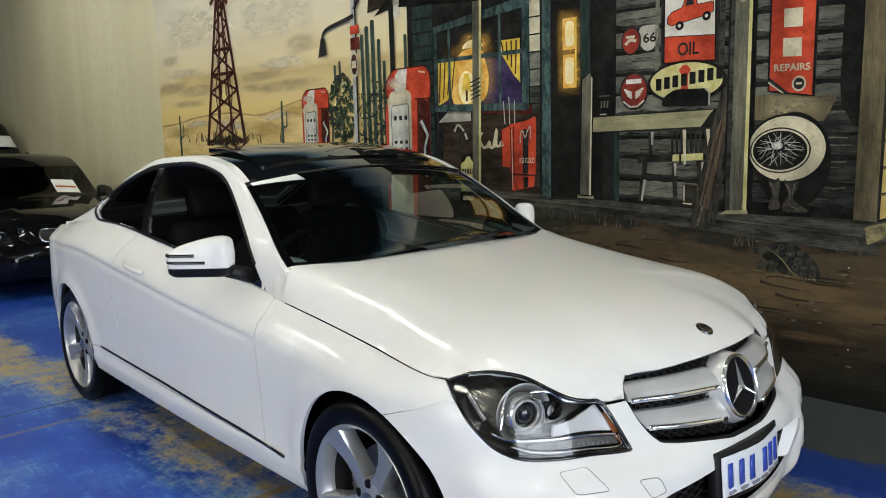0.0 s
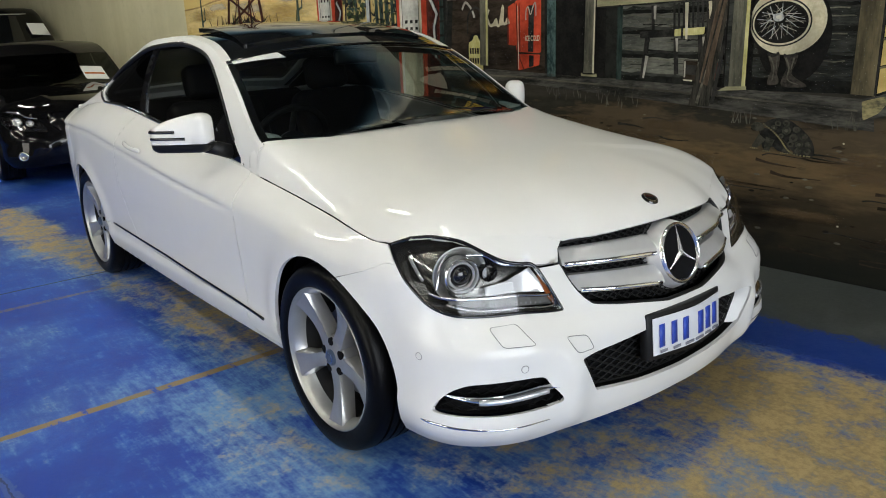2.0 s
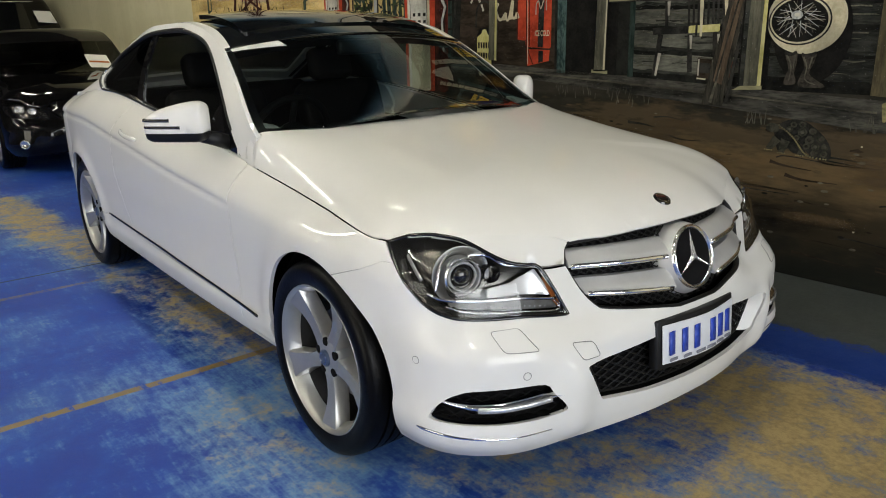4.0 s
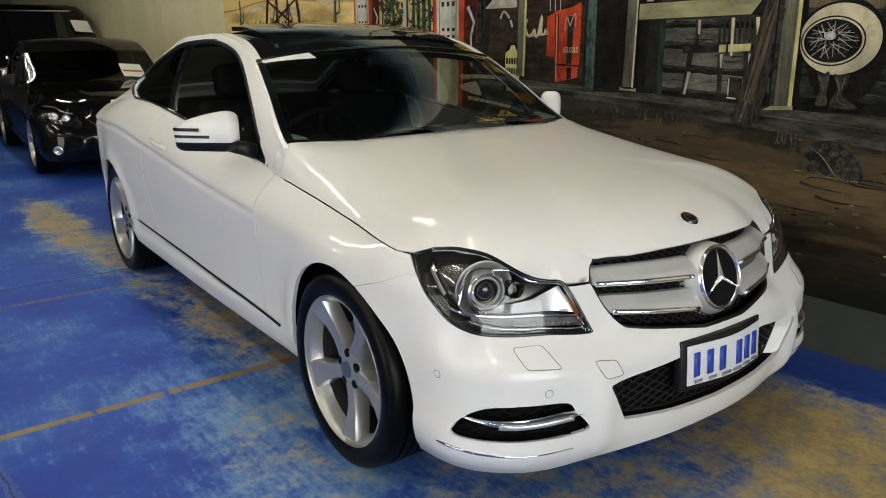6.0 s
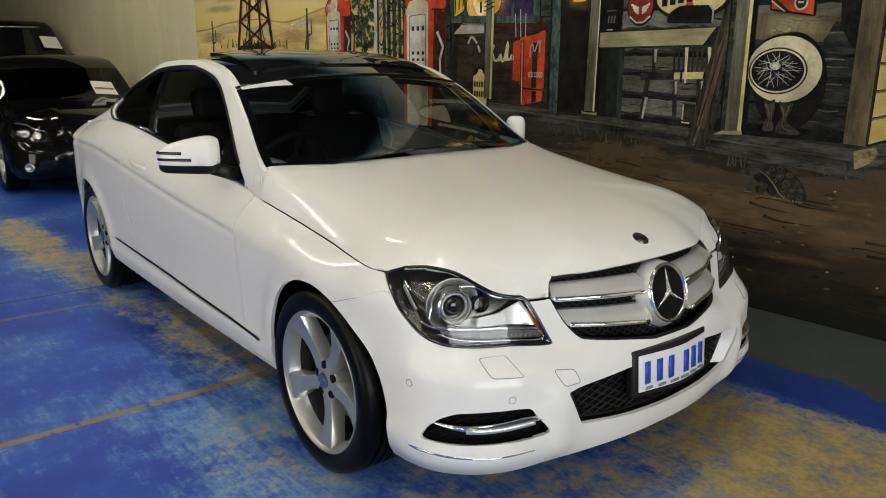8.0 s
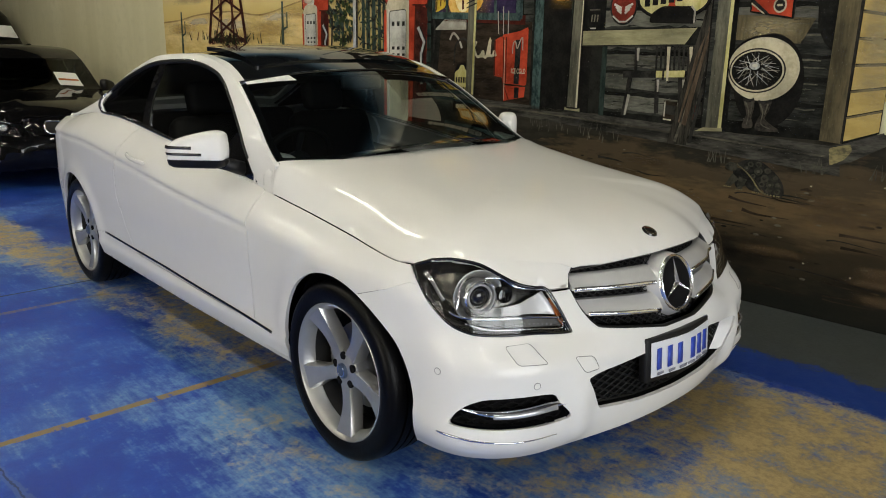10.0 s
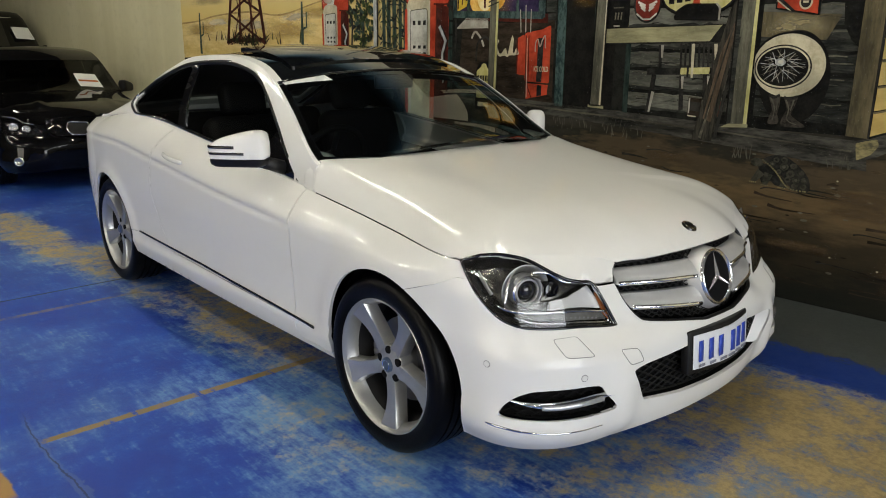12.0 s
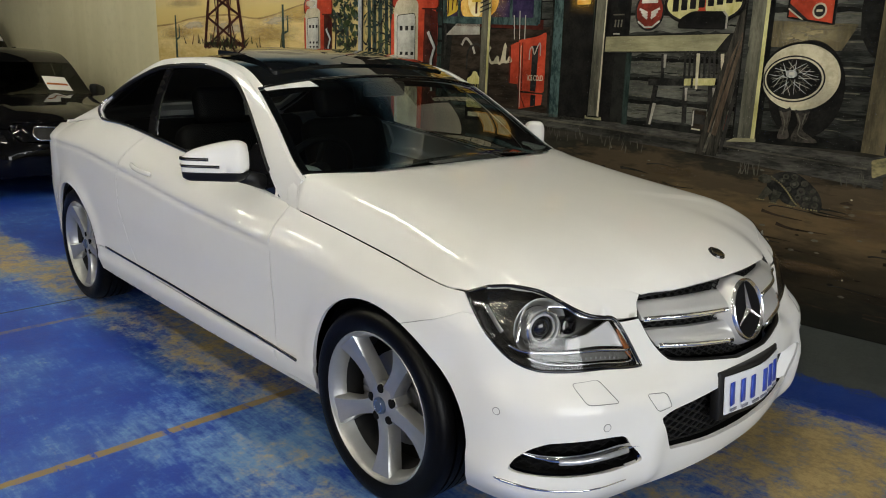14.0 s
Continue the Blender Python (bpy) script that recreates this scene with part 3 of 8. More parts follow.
# front bumper: wraps from wheel arch to wheel arch, holed for the lower grille and the fog slots
right = [(q_at(0.155), 0.668), (1.124, 0.7045), (1.048, 0.7375), (1.0105, 0.7365)] + [(q, z - 0.003) for q, z in lamp_line if z < 0.735] + [(0.519, 0.655), (0.563, 0.714)] + flowing(GRILLE, 4, False)
lower = arc(ARCH_F, -24, 66, 22)
right = [(0.75, 0.196), (1.03, 0.196)] + lower + right[1:]
FOG = rounded(flowing([(0.875, 0.342), (0.861, 0.367), (0.83, 0.396), (0.80, 0.413), (0.76, 0.424), (0.66, 0.428), (0.572, 0.424), (0.548, 0.396), (0.514, 0.358), (0.514, 0.338), (0.567, 0.328), (0.667, 0.331), (0.767, 0.331), (0.82, 0.333), (0.86, 0.335)], 3), 0.003)
LOW_GRILLE = rounded([(0.452, 0.456), (0.387, 0.335), (0.2, 0.318), (0, 0.312), (-0.2, 0.318), (-0.387, 0.335), (-0.452, 0.456), (-0.2, 0.487), (0.2, 0.487)], 0.012)
bumper_line = [(0.0, 0.226), (0.3, 0.222), (0.45, 0.212), (0.56, 0.202)] + right + flip(right) + [(-0.56, 0.202), (-0.45, 0.212), (-0.3, 0.222)]
bumper = part("front_bumper", patch(bumper_line, wrap, 0.026, [LOW_GRILLE, FOG, flip(FOG)], 0.013), PAINT_WHITE, car)
for s in (1, -1):
    line = flowing([(0.912, 0.304), (0.856, 0.302), (0.795, 0.296), (0.735, 0.292), (0.65, 0.290), (0.55, 0.286)], 8, False)
    pts = wrap(np.array([p[0] for p in line]) * s, np.array([p[1] for p in line]), -0.001)
    part("chrome_strip", tube([tuple(p) for p in pts], [0.0016 + 0.0034 * (1 - k / (len(pts) - 1)) * min(1, k / 4) for k in range(len(pts))], 8, flat=0.8), CHROME, bumper, "thin chrome strip")

# bonnet: top sheet and the lip between lamps and grille
rim_q = np.linspace(-1.057, 1.057, 70)
front_edge = wrap(rim_q, rim_z(rim_q), -0.017 * smooth01((0.50 - np.abs(rim_q)) / 0.05))[:, :2]
side_x = np.linspace(0.31, -0.545, 34)
edge_r = wrap(q_at(side_x), edge_z(side_x))[:, :2]
back_y = np.linspace(-0.722, 0.722, 30)
back = np.stack([-0.425 - 0.14 * (np.abs(back_y) / 0.72) ** 3, back_y], 1)
bonnet_line = [tuple(p) for p in front_edge] + [tuple(p) for p in edge_r] + [tuple(p) for p in back] + [(p[0], -p[1]) for p in edge_r[::-1]]
bm = patch(bonnet_line, lambda x, y: np.stack([x, y, bonnet(x, y)], -1), 0.028, (), 0.007)
lip = [(0.470, 0.757), (0.481, 0.722), (0.568, 0.724), (0.616, 0.731), (0.669, 0.742), (0.775, 0.784), (0.839, 0.799), (0.925, 0.806)]
lip = [(0.448, 0.776), (0.456, 0.770)] + lip
lip += [(q, float(rim_z(q)) + 0.0005) for q in np.linspace(0.925, 0.448, 36)]
for side in (lip, flip(lip)):
    bm = patch(side, wrap, 0.025, (), 0.018, bm)
part("bonnet", bm, PAINT_WHITE, car)


# wings, doors, quarters and sills
def wing():
    line = arc(ARCH_F, 66.4, 186, 26) + [(q_at(-0.345), 0.262), (gap_q - 0.05, 0.262), (gap_q - 0.004, 0.29)]
    line += [(gap_q - 0.004, 0.45), (q_at(-0.582), 0.645), (q_at(-0.578), 0.70), (q_at(-0.588), 0.80), (q_at(-0.594), float(edge_z(-0.594)) - 0.003)]
    line += [(q_at(x), float(edge_z(x)) - 0.003) for x in np.linspace(-0.56, 0.30, 20)] + [(1.068, 0.784)] + [(q + 0.003, z - 0.003) for q, z in lamp_line if 0.741 < z < 0.781] + [(1.0120, 0.7374), (1.048, 0.7384), (1.124, 0.7054)]
    return patch(line, wrap, 0.026, (), 0.015)


def door():
    line = [(gap_q, 0.345), (gap_q, 0.45), (q_at(-0.586), 0.645), (q_at(-0.582), 0.70), (q_at(-0.592), 0.80), (q_at(-0.598), 0.874)]
    line += [(q_at(x), float(edge_z(x))) for x in np.linspace(-0.63, -1.88, 24)]
    line += [(q_at(-1.93), 0.95), (q_at(-2.0), 0.80), (q_at(-2.02), 0.66), (q_at(-1.96), 0.5), (q_at(-1.86), 0.378)]
    return patch(line, wrap, 0.011, (), 0.014)


def quarter():
    line = [(q_at(-1.883), float(edge_z(-1.883))), (q_at(-1.934), 0.95), (q_at(-2.004), 0.80), (q_at(-2.024), 0.66), (q_at(-1.964), 0.5), (q_at(-1.864), 0.374)]
    line += [(q_at(-2.36), 0.40)] + [(q, z) for q, z in arc(ARCH_R, 10, 172, 30)]
    line += [(q_at(-3.12), 0.5), (q_at(-3.16), 0.62), (4.72, 0.72), (4.76, 0.9), (4.70, float(rim_z(4.70)))]
    line += [(q_at(x), float(edge_z(x))) for x in np.linspace(-3.1, -1.92, 24)]
    return patch(line, wrap, 0.012, (), 0.015)


def sill():
    line = [(q_at(-0.345), 0.236), (q_at(-2.410), 0.262)] + [(q_at(-2.409), 0.394), (q_at(-2.36), 0.396), (q_at(-1.86), 0.372), (gap_q + 0.001, 0.341), (gap_q, 0.294), (gap_q - 0.05, 0.258), (q_at(-0.345), 0.258)]
    return patch(line, wrap, 0.015, (), 0.02)


both("front_wing", wing, PAINT_WHITE, car)
both("door", door, PAINT_WHITE, car)
both("rear_quarter", quarter, PAINT_WHITE, car)
both("sill", sill, PAINT_WHITE, car)


def trim_strip():
    x = np.linspace(-0.447, -2.30, 50)
    pts = wrap(q_at(x), np.interp(x, [-2.30, -1.455, -0.628, -0.447], [0.402, 0.384, 0.350, 0.342]), -0.003)
    return tube([tuple(p) for p in pts], 0.0065, 8, flat=0.6)


both("trim_strip", trim_strip, GLOSS_BLACK, car, "glossy black side moulding")


def tail():
    q0 = q_at(-3.13)
    line = [(q0, 0.30), (q0 + 0.02, 0.52), (q_at(-3.165), 0.62), (4.724, 0.72), (4.764, 0.9), (4.704, float(rim_z(4.70)))]
    line += [(q, float(rim_z(q))) for q in np.linspace(4.78, Q3, 20)] + [(Q3, 0.2), (q0 + 0.05, 0.2)]
    return patch(line, wrap, 0.05, (), 0.02)


both("rear_bumper", tail, PAINT_WHITE, car)


def deck(x, y):
    t = np.clip((x + 3.05) / -0.7, 0, 1)
    return np.stack([x, y, 0.981 - 0.03 * t + 0.050 * (1 - (np.abs(y) / 0.74) ** 2) * (1 - t) - 0.012 * t], -1)


rq = np.linspace(q_at(-3.06), Q3, 40)
rw = wrap(rq, rim_z(rq))[:, :2]
part("boot_lid", patch([tuple(p) for p in rw] + [(p[0], -p[1]) for p in rw[-2::-1]], deck, 0.05, (), 0.015), PAINT_WHITE, car)

# cabin sides with their window openings
WIN = [(-0.672, 0.03), (-0.768, 0.40), (-0.864, 0.635), (-0.965, 0.75), (-1.068, 0.83), (-1.16, 0.885), (-1.265, 0.915), (-1.48, 0.925), (-1.73, 0.915), (-2.03, 0.885), (-2.28, 0.86), (-2.46, 0.80), (-2.565, 0.66), (-2.55, 0.36), (-2.475, 0.09), (-2.40, 0.03), (-2.0, 0.022), (-1.66, 0.022), (-1.2, 0.022)]
win_line = rounded(WIN, 0.012, 3)


def cabin_side():
    xs = np.linspace(-0.55, -3.08, 50)
    line = [(x, 0.0) for x in xs] + [(x, 1.0) for x in xs[::-1]]
    return patch(line, flank, 0.03, [win_line], 0.02)


both("cabin_side", cabin_side, PAINT_WHITE, car)


def cabin_lining():
    xs = np.linspace(-0.62, -3.0, 40)
    line = [(x, 0.01) for x in xs] + [(x, 0.985) for x in xs[::-1]]
    return patch(line, lambda x, v: flank(x, v, -0.024), 0.05, [win_line], 0)


both("cabin_lining", cabin_lining, DARK_INSIDE, car)


def side_glass(x0, x1, lean):
    cut = [(min(max(x, x1 - lean * v), x0 - lean * v), v) for x, v in win_line]
    return patch(cut, lambda x, v: flank(x, v, -0.012), 0.05, (), 0.004)


def frame_tube(points, out=0.002):
    a = np.array(points)
    return [tuple(p) for p in flank(a[:, 0], a[:, 1], out)]


for glass in (("door_window", -0.5, -1.815, 0.02), ("rear_side_window", -1.865, -3.0, 0.02)):
    both(glass[0], lambda g=glass: side_glass(*g[1:]), DOOR_GLASS if glass[0] == "door_window" else TINTED, car, "clear door window before a dark cabin" if glass[0] == "door_window" else "dark tinted side window")
both("window_pillar", lambda: patch([(-1.80, 0.01), (-1.825, 0.92), (-1.885, 0.915), (-1.88, 0.01)], lambda x, v: flank(x, v, -0.004), 0.05, (), 0.01), GLOSS_BLACK, car, "glossy black window pillar")
chrome_low = [(x, 0.018) for x in np.linspace(-0.95, -2.38, 40)] + flowing([(-2.40, 0.025), (-2.475, 0.07), (-2.55, 0.34), (-2.572, 0.66), (-2.55, 0.74)], 5, False)
chrome_top = flowing([(-2.55, 0.74), (-2.47, 0.815), (-2.29, 0.87), (-2.03, 0.897), (-1.73, 0.927), (-1.48, 0.936), (-1.265, 0.926), (-1.16, 0.896), (-1.068, 0.842), (-0.965, 0.765), (-0.864, 0.65), (-0.768, 0.42)], 5, False)
chrome_roof = [(x, v) for x, v in chrome_top if x < -1.45]
both("window_trim", lambda: tube(frame_tube(chrome_roof), 0.0044, 8, bm=tube(frame_tube(chrome_low), 0.0095, 8, flat=0.8)), CHROME, car, "chrome window surround")
seal = [(x, v - 0.022) for x, v in chrome_top]
both("window_seal", lambda: tube(frame_tube(seal, -0.002), 0.010, 8, flat=0.6), BLACK_PLASTIC, car, "black rubber window seal")
both("mirror_sail", lambda: patch(rounded([(-0.675, 0.035), (-0.770, 0.39), (-0.854, 0.60), (-0.90, 0.58), (-1.02, 0.03)], 0.006), lambda x, v: flank(x, v, -0.006), 0.04, (), 0.008), GLOSS_BLACK, car, "black door corner panel")

# glass and roof
SCREEN_TOP = -1.03


def screen_line(grow=0.0):
    r = np.linspace(-0.975 - grow, 0.975 + grow, 30)
    top = [(SCREEN_TOP + 0.05 * (1 - a * a) - grow * 0.5, a) for a in r]
    base = [(-0.40 - 0.16 * abs(a) ** 3, a) for a in r[::-1]]
    return top + base


part("windscreen", patch(screen_line(), canopy, 0.03, (), 0.004), SCREEN, car, "clear windscreen, faintly green")
screen_r = np.linspace(-0.980, 0.980, 30)
notch = [(SCREEN_TOP + 0.05 * (1 - a * a) - 0.004, a) for a in screen_r[::-1]]
roof_out = [(x, -1.0) for x in np.linspace(-0.545, -3.06, 60)] + [(x, 1.0) for x in np.linspace(-3.06, -0.545, 60)] + [(-0.545, 0.980)] + notch + [(-0.545, -0.980)]
part("screen_header", tube([tuple(p) for p in canopy(np.array([p[0] for p in notch]) - 0.001, np.array([p[1] for p in notch])) + np.array([0, 0, 0.001])], 0.006, 6), GLOSS_BLACK, car, "thin black seal above windscreen")
top_hole = [(SCREEN_TOP + 0.05 * (1 - a * a) - 0.006, a) for a in np.linspace(-0.94, 0.94, 24)]
roof_hole = top_hole + [(x, 0.94) for x in np.linspace(-1.12, -2.02, 20)] + [(-2.08, 0.84)] + [(-2.10, a) for a in np.linspace(0.7, -0.7, 12)] + [(-2.08, -0.84)] + [(x, -0.94) for x in np.linspace(-2.02, -1.12, 20)]
rear_glass = rounded([(-2.2, -0.86), (-2.2, 0.86), (-2.86, 0.88), (-2.9, 0.5), (-2.9, -0.5), (-2.86, -0.88)], 0.05)
part("roof_frame", patch(roof_out, canopy, 0.035, [roof_hole, rear_glass], 0.02), PAINT_WHITE, car)
part("rear_window", patch(rear_glass, lambda x, a: canopy(x, a) - np.array([0, 0, 0.004]), 0.06, (), 0.004), TINTED, car, "dark tinted rear window")
fixed = [(x, a) for x, a in roof_hole]
part("roof_glass", patch(fixed, lambda x, a: canopy(x, a) - np.array([0, 0, 0.006]), 0.03, (), 0.01), ROOF_GLASS, car, "black glass roof")


def sunroof(x, a):
    p = canopy(x, a)
    p[:, 2] += 0.004 + 0.019 * np.clip((-1.13 - x) / 0.55, 0, 1)
    return p


sun_line = rounded([(-1.12, -0.80), (-1.10, 0), (-1.12, 0.80), (-1.66, 0.80), (-1.68, 0), (-1.66, -0.80)], 0.03)
part("sunroof_panel", patch(sun_line, sunroof, 0.028, (), 0.02), ROOF_GLASS, car, "tilted black glass sunroof panel")
frit = screen_line()
frit_in = [(x * 1.0 - 0.035 * (x > -0.9) + 0.02 * (x < -0.9), a * 0.955) for x, a in frit]
part("windscreen_border", patch(frit, lambda x, a: canopy(x, a) - np.array([0, 0, 0.006]), 0.05, [frit_in], 0), GLOSS_BLACK, car, "black windscreen border")
bm = bmesh.new()
cowl = [(-0.40, -0.56), (-0.40, 0.56), (-0.62, 0.60), (-0.62, -0.60)]
part("cowl_tray", patch(cowl, lambda x, y: np.stack([x, y, 0.93 + 0 * x], -1), 0.1, (), 0.02, bm), BLACK_PLASTIC, car)


def cowl_corner():
    line = [(-0.429 - 0.14 * (abs(y) / 0.72) ** 3, y) for y in np.linspace(-0.58, -0.722, 8)] + [(-0.549, -0.755), (-0.60, -0.756), (-0.72, -0.752), (-0.72, -0.66)]
    return patch(line, lambda x, y: np.stack([x, y, np.minimum(bonnet(x, y), rail_z(x) - 0.004)], -1), 0.02, (), 0.012)


both("cowl_corner", cowl_corner, PAINT_WHITE, car)
# White strip laid over the top right corner of the glass.
part("windscreen_strip", patch([(-1.005, -0.94), (-1.040, -0.95), (-1.005, -0.62), (-0.952, -0.585)], lambda x, a: canopy(x, a) + np.array([0, 0, 0.002]), 0.03, (), 0.001), PAPER, car, "white strip at top of windscreen")
# ---- the coupe: dark insides ----
def sheet_box(name, x0, x1, y, z0, z1, mat, parent):
    return part(name, sharp(box(x1 - x0, 2 * y, z1 - z0, ((x0 + x1) / 2, 0, z0), 0.02)), mat, parent)


part("front_core", patch([(-1.0, 0.22), (1.0, 0.22), (1.0, 0.72), (0.6, 0.70), (-0.6, 0.70), (-1.0, 0.72)], lambda q, z: wrap(q, z, 0.13), 0.06, (), 0), DARK_INSIDE, car)
both("door_core", lambda: patch([(q_at(-0.42), 0.33), (q_at(-2.33), 0.36), (q_at(-2.33), 0.85), (q_at(-0.42), 0.72)], lambda q, z: wrap(q, z, 0.035), 0.08, (), 0), DARK_INSIDE, car)
sheet_box("underbody", -3.55, 0.62, 0.52, 0.19, 0.30, DARK_INSIDE, car)
sheet_box("cabin_floor", -2.35, -0.42, 0.76, 0.22, 0.30, DARK_INSIDE, car)


def wheel_well(cx):
    bm = bmesh.new()
    rings = []
    for y in (-0.79, -0.50):
        rings.append([bm.verts.new((cx + (0.366 + arch_lead(cx, a)) * math.cos(a), y, ARCH_Z + 0.366 * math.sin(a))) for a in np.linspace(radians(-12), radians(192), 40)])
    for i in range(39):
        bm.faces.new((rings[0][i], rings[0][i + 1], rings[1][i + 1], rings[1][i]))
    bm.faces.new(rings[1])
    return bm


for cx in (ARCH_F, ARCH_R):
    both("wheel_well", lambda c=cx: wheel_well(c), DARK_INSIDE, car)


# ---- wheels ----
def tyre_mesh():
    w = 0.112
    prof = [(0.242, -w + 0.012), (0.250, -w + 0.003), (0.268, -w - 0.004), (0.292, -w - 0.003), (0.306, -w + 0.006), (0.314, -w + 0.020)]
    for g in (-0.056, -0.019, 0.019, 0.056):
        prof += [(0.3185, g - 0.0055), (0.311, g - 0.004), (0.311, g + 0.004), (0.3185, g + 0.0055)]
    prof += [(0.314, w - 0.020), (0.306, w - 0.006), (0.292, w + 0.003), (0.268, w + 0.004), (0.250, w - 0.003), (0.242, w - 0.012)]
    return sharp(lathe([(r + 0.0085 * min(1, max(0, (r - 0.25) / 0.05)), h) for r, h in prof], 72), 40)


def barrel_mesh():
    prof = [(0.243, 0.098), (0.2455, 0.106), (0.240, 0.109), (0.234, 0.104), (0.226, 0.088), (0.219, 0.06), (0.212, 0.0), (0.214, -0.09), (0.236, -0.1), (0.243, -0.098)]
    return sharp(lathe([(r * 1.028, h) for r, h in prof], 72, close=True), 50)


def spoke_mesh(angle):
    """One broad spoke with a raised spine, flaring into the rim."""
    bm = bmesh.new()
    rows = []
    for k in range(13):
        t = k / 12
        r = 0.040 + t * 0.198
        w = 0.0200 + 0.012 * (1 - t) ** 2 + 0.034 * t**2.5
        face = 0.078 + 0.023 * t - 0.012 * math.sin(math.pi * t)
        sec = [(-w * 1.02, face - 0.050), (-w, face - 0.010), (-w * 0.86, face), (-w * 0.3, face - 0.0025), (0, face - 0.0035), (w * 0.3, face - 0.0025), (w * 0.86, face), (w, face - 0.010), (w * 1.02, face - 0.050)]
        rows.append([bm.verts.new((r, a, h)) for a, h in sec])
    for a, b in zip(rows, rows[1:]):
        for j in range(len(a) - 1):
            bm.faces.new((a[j], b[j], b[j + 1], a[j + 1]))
        bm.faces.new((a[-1], b[-1], b[0], a[0]))
    bm.faces.new(rows[0][::-1])
    bm.faces.new(rows[-1])
    bmesh.ops.recalc_face_normals(bm, faces=bm.faces[:])
    bm.transform(Matrix.Rotation(radians(angle), 4, "Z"))
    return sharp(bm, 32)


def hub_mesh():
    bm = sharp(lathe([(0.0, 0.082), (0.030, 0.082), (0.036, 0.080), (0.058, 0.076), (0.070, 0.070), (0.074, 0.056), (0.072, 0.0), (0.0, 0.0)], 40), 40)
    return bm


def wheel_on(parent, x, y, out, spin):
    """out: -1 on the car's right, 1 on its left."""
    m = Matrix.Translation((x, y - out * 0.062, 0.3260)) @ (pose(0, 0, 0, 90) if out < 0 else pose(0, 0, 0, -90))
    w = part("wheel", barrel_mesh(), SHADED_BARREL, parent, "silver five-spoke alloy wheel")
    w.matrix_basis = m
    part("rim_lip", sharp(lathe([(0.2515, 0.100), (0.2535, 0.1075), (0.2475, 0.1105), (0.2405, 0.1055), (0.2320, 0.0900), (0.2230, 0.066), (0.2200, 0.054), (0.2300, 0.053)], 72), 50), ALLOY, w)
    part("tyre", tyre_mesh(), RUBBER, w, "black low-profile tyre")
    for k in range(5):
        part("spoke", spoke_mesh(spin + 72 * k), ALLOY, w)
    part("hub", hub_mesh(), ALLOY, w)
    part("hub_cap", sharp(lathe([(0, 0.092), (0.020, 0.092), (0.0275, 0.089), (0.029, 0.082), (0.029, 0.07)], 32), 40), material_hubcap, w, "blue-grey hub cap")
    part("cap_emblem", lathe([(0.017, 0.0925), (0.019, 0.0938), (0.021, 0.0925)], 32), CHROME, w, "bright emblem ring")
    # Flat dark discs on the hub stand in for shaded bolt holes.
    for k in range(5):
        a = radians(spin + 36 + 72 * k)
        part("bolt", sharp(lathe([(0, 0.0790), (0.0130, 0.0790), (0.0155, 0.0782), (0.0160, 0.06)], 16, m=Matrix.Translation((0.053 * math.cos(a), 0.053 * math.sin(a), 0))), 40), DARK_INSIDE, w, "dark disc for a shaded bolt hole")
    part("brake_disc", sharp(lathe([(0.085, 0.012), (0.085, -0.004), (0.158, -0.004), (0.158, -0.024), (0.085, -0.024)], 48), 40), STEEL, w, "grey steel brake disc")
    # Dark disc added behind the spokes to put shade in the gaps.
    part("dark_backing", lathe([(0.05, -0.026), (0.212, -0.026)], 40), DARK_INSIDE, w, "dark disc added behind the spokes")
    cal = bmesh.new()
    for a0 in range(7):
        a = radians(150 + a0 * 9)
        box(0.05, 0.03, 0.07, (0.150, 0, -0.05), 0.008, 2, cal, Matrix.Rotation(a, 4, "Z"))
    part("brake_caliper", cal, STEEL, w, "grey brake caliper")
    return w


material_hubcap = material("hub_cap_blue", (0.12, 0.16, 0.24), 0.3, 0.6, coat=0.6, vary=0.1, scale=30)
for cx, yy in ((0.012, 0.800), (-2.755, 0.772)):
    wheel_on(car, cx, -yy, -1, 131)
    wheel_on(car, cx, yy, 1, 131)


# ---- head lamps ----
LAMP = [tuple(p) for p in lamp_line] + flowing(LAMP_TOP, 4, False)


def lamp_shell():
    bm = patch(LAMP, lambda q, z: wrap(q, z, 0.085), 0.04, (), 0)
    out = bmesh.new()
    lp = resample(LAMP, 0.02)
    q, z = np.array(lp).T
    a, b = wrap(q, z, 0.002), wrap(q, z, 0.085)
    va, vb = [out.verts.new(p) for p in a], [out.verts.new(p) for p in b]
    for i in range(len(va)):
        j = (i + 1) % len(va)
        out.faces.new((va[i], va[j], vb[j], vb[i]))
    return joined(bm, out)


def on_skin(q, z, inward):
    """A frame on the skin: origin, z out of the car, x along it."""
    p = Vector(wrap(q, z, inward))
    n = (Vector(wrap(q, z, inward - 0.02)) - p).normalized()
    t = (Vector(wrap(q + 0.01, z, inward)) - p).normalized()
    m = Matrix((t, n.cross(t), n)).transposed().to_4x4()
    m.translation = p
    return m


def facing(q, z, inward, ahead=(0.93, -0.33, 0.02)):
    """A frame inside a lamp whose z looks along the road."""
    p = Vector(wrap(q, z, inward))
    n = Vector(ahead).normalized()
    t = Vector((0, 0, 1)).cross(n).normalized()
    m = Matrix((t, n.cross(t), n)).transposed().to_4x4()
    m.translation = p
    return m


def skin_tube(points, radius, inward=0.0, n=5, flat=1.0, sides=8, bm=None):
    line = flowing(points, n, False)
    p = wrap(np.array([a for a, _ in line]), np.array([b for _, b in line]), inward)
    return tube([tuple(v) for v in p], radius, sides, bm=bm, flat=flat)


def lamp_pair(name, build, mat, parents, label=""):
    part(name, build(), mat, parents[0], label)
    part(name, mirrored(build), mat, parents[1], label)


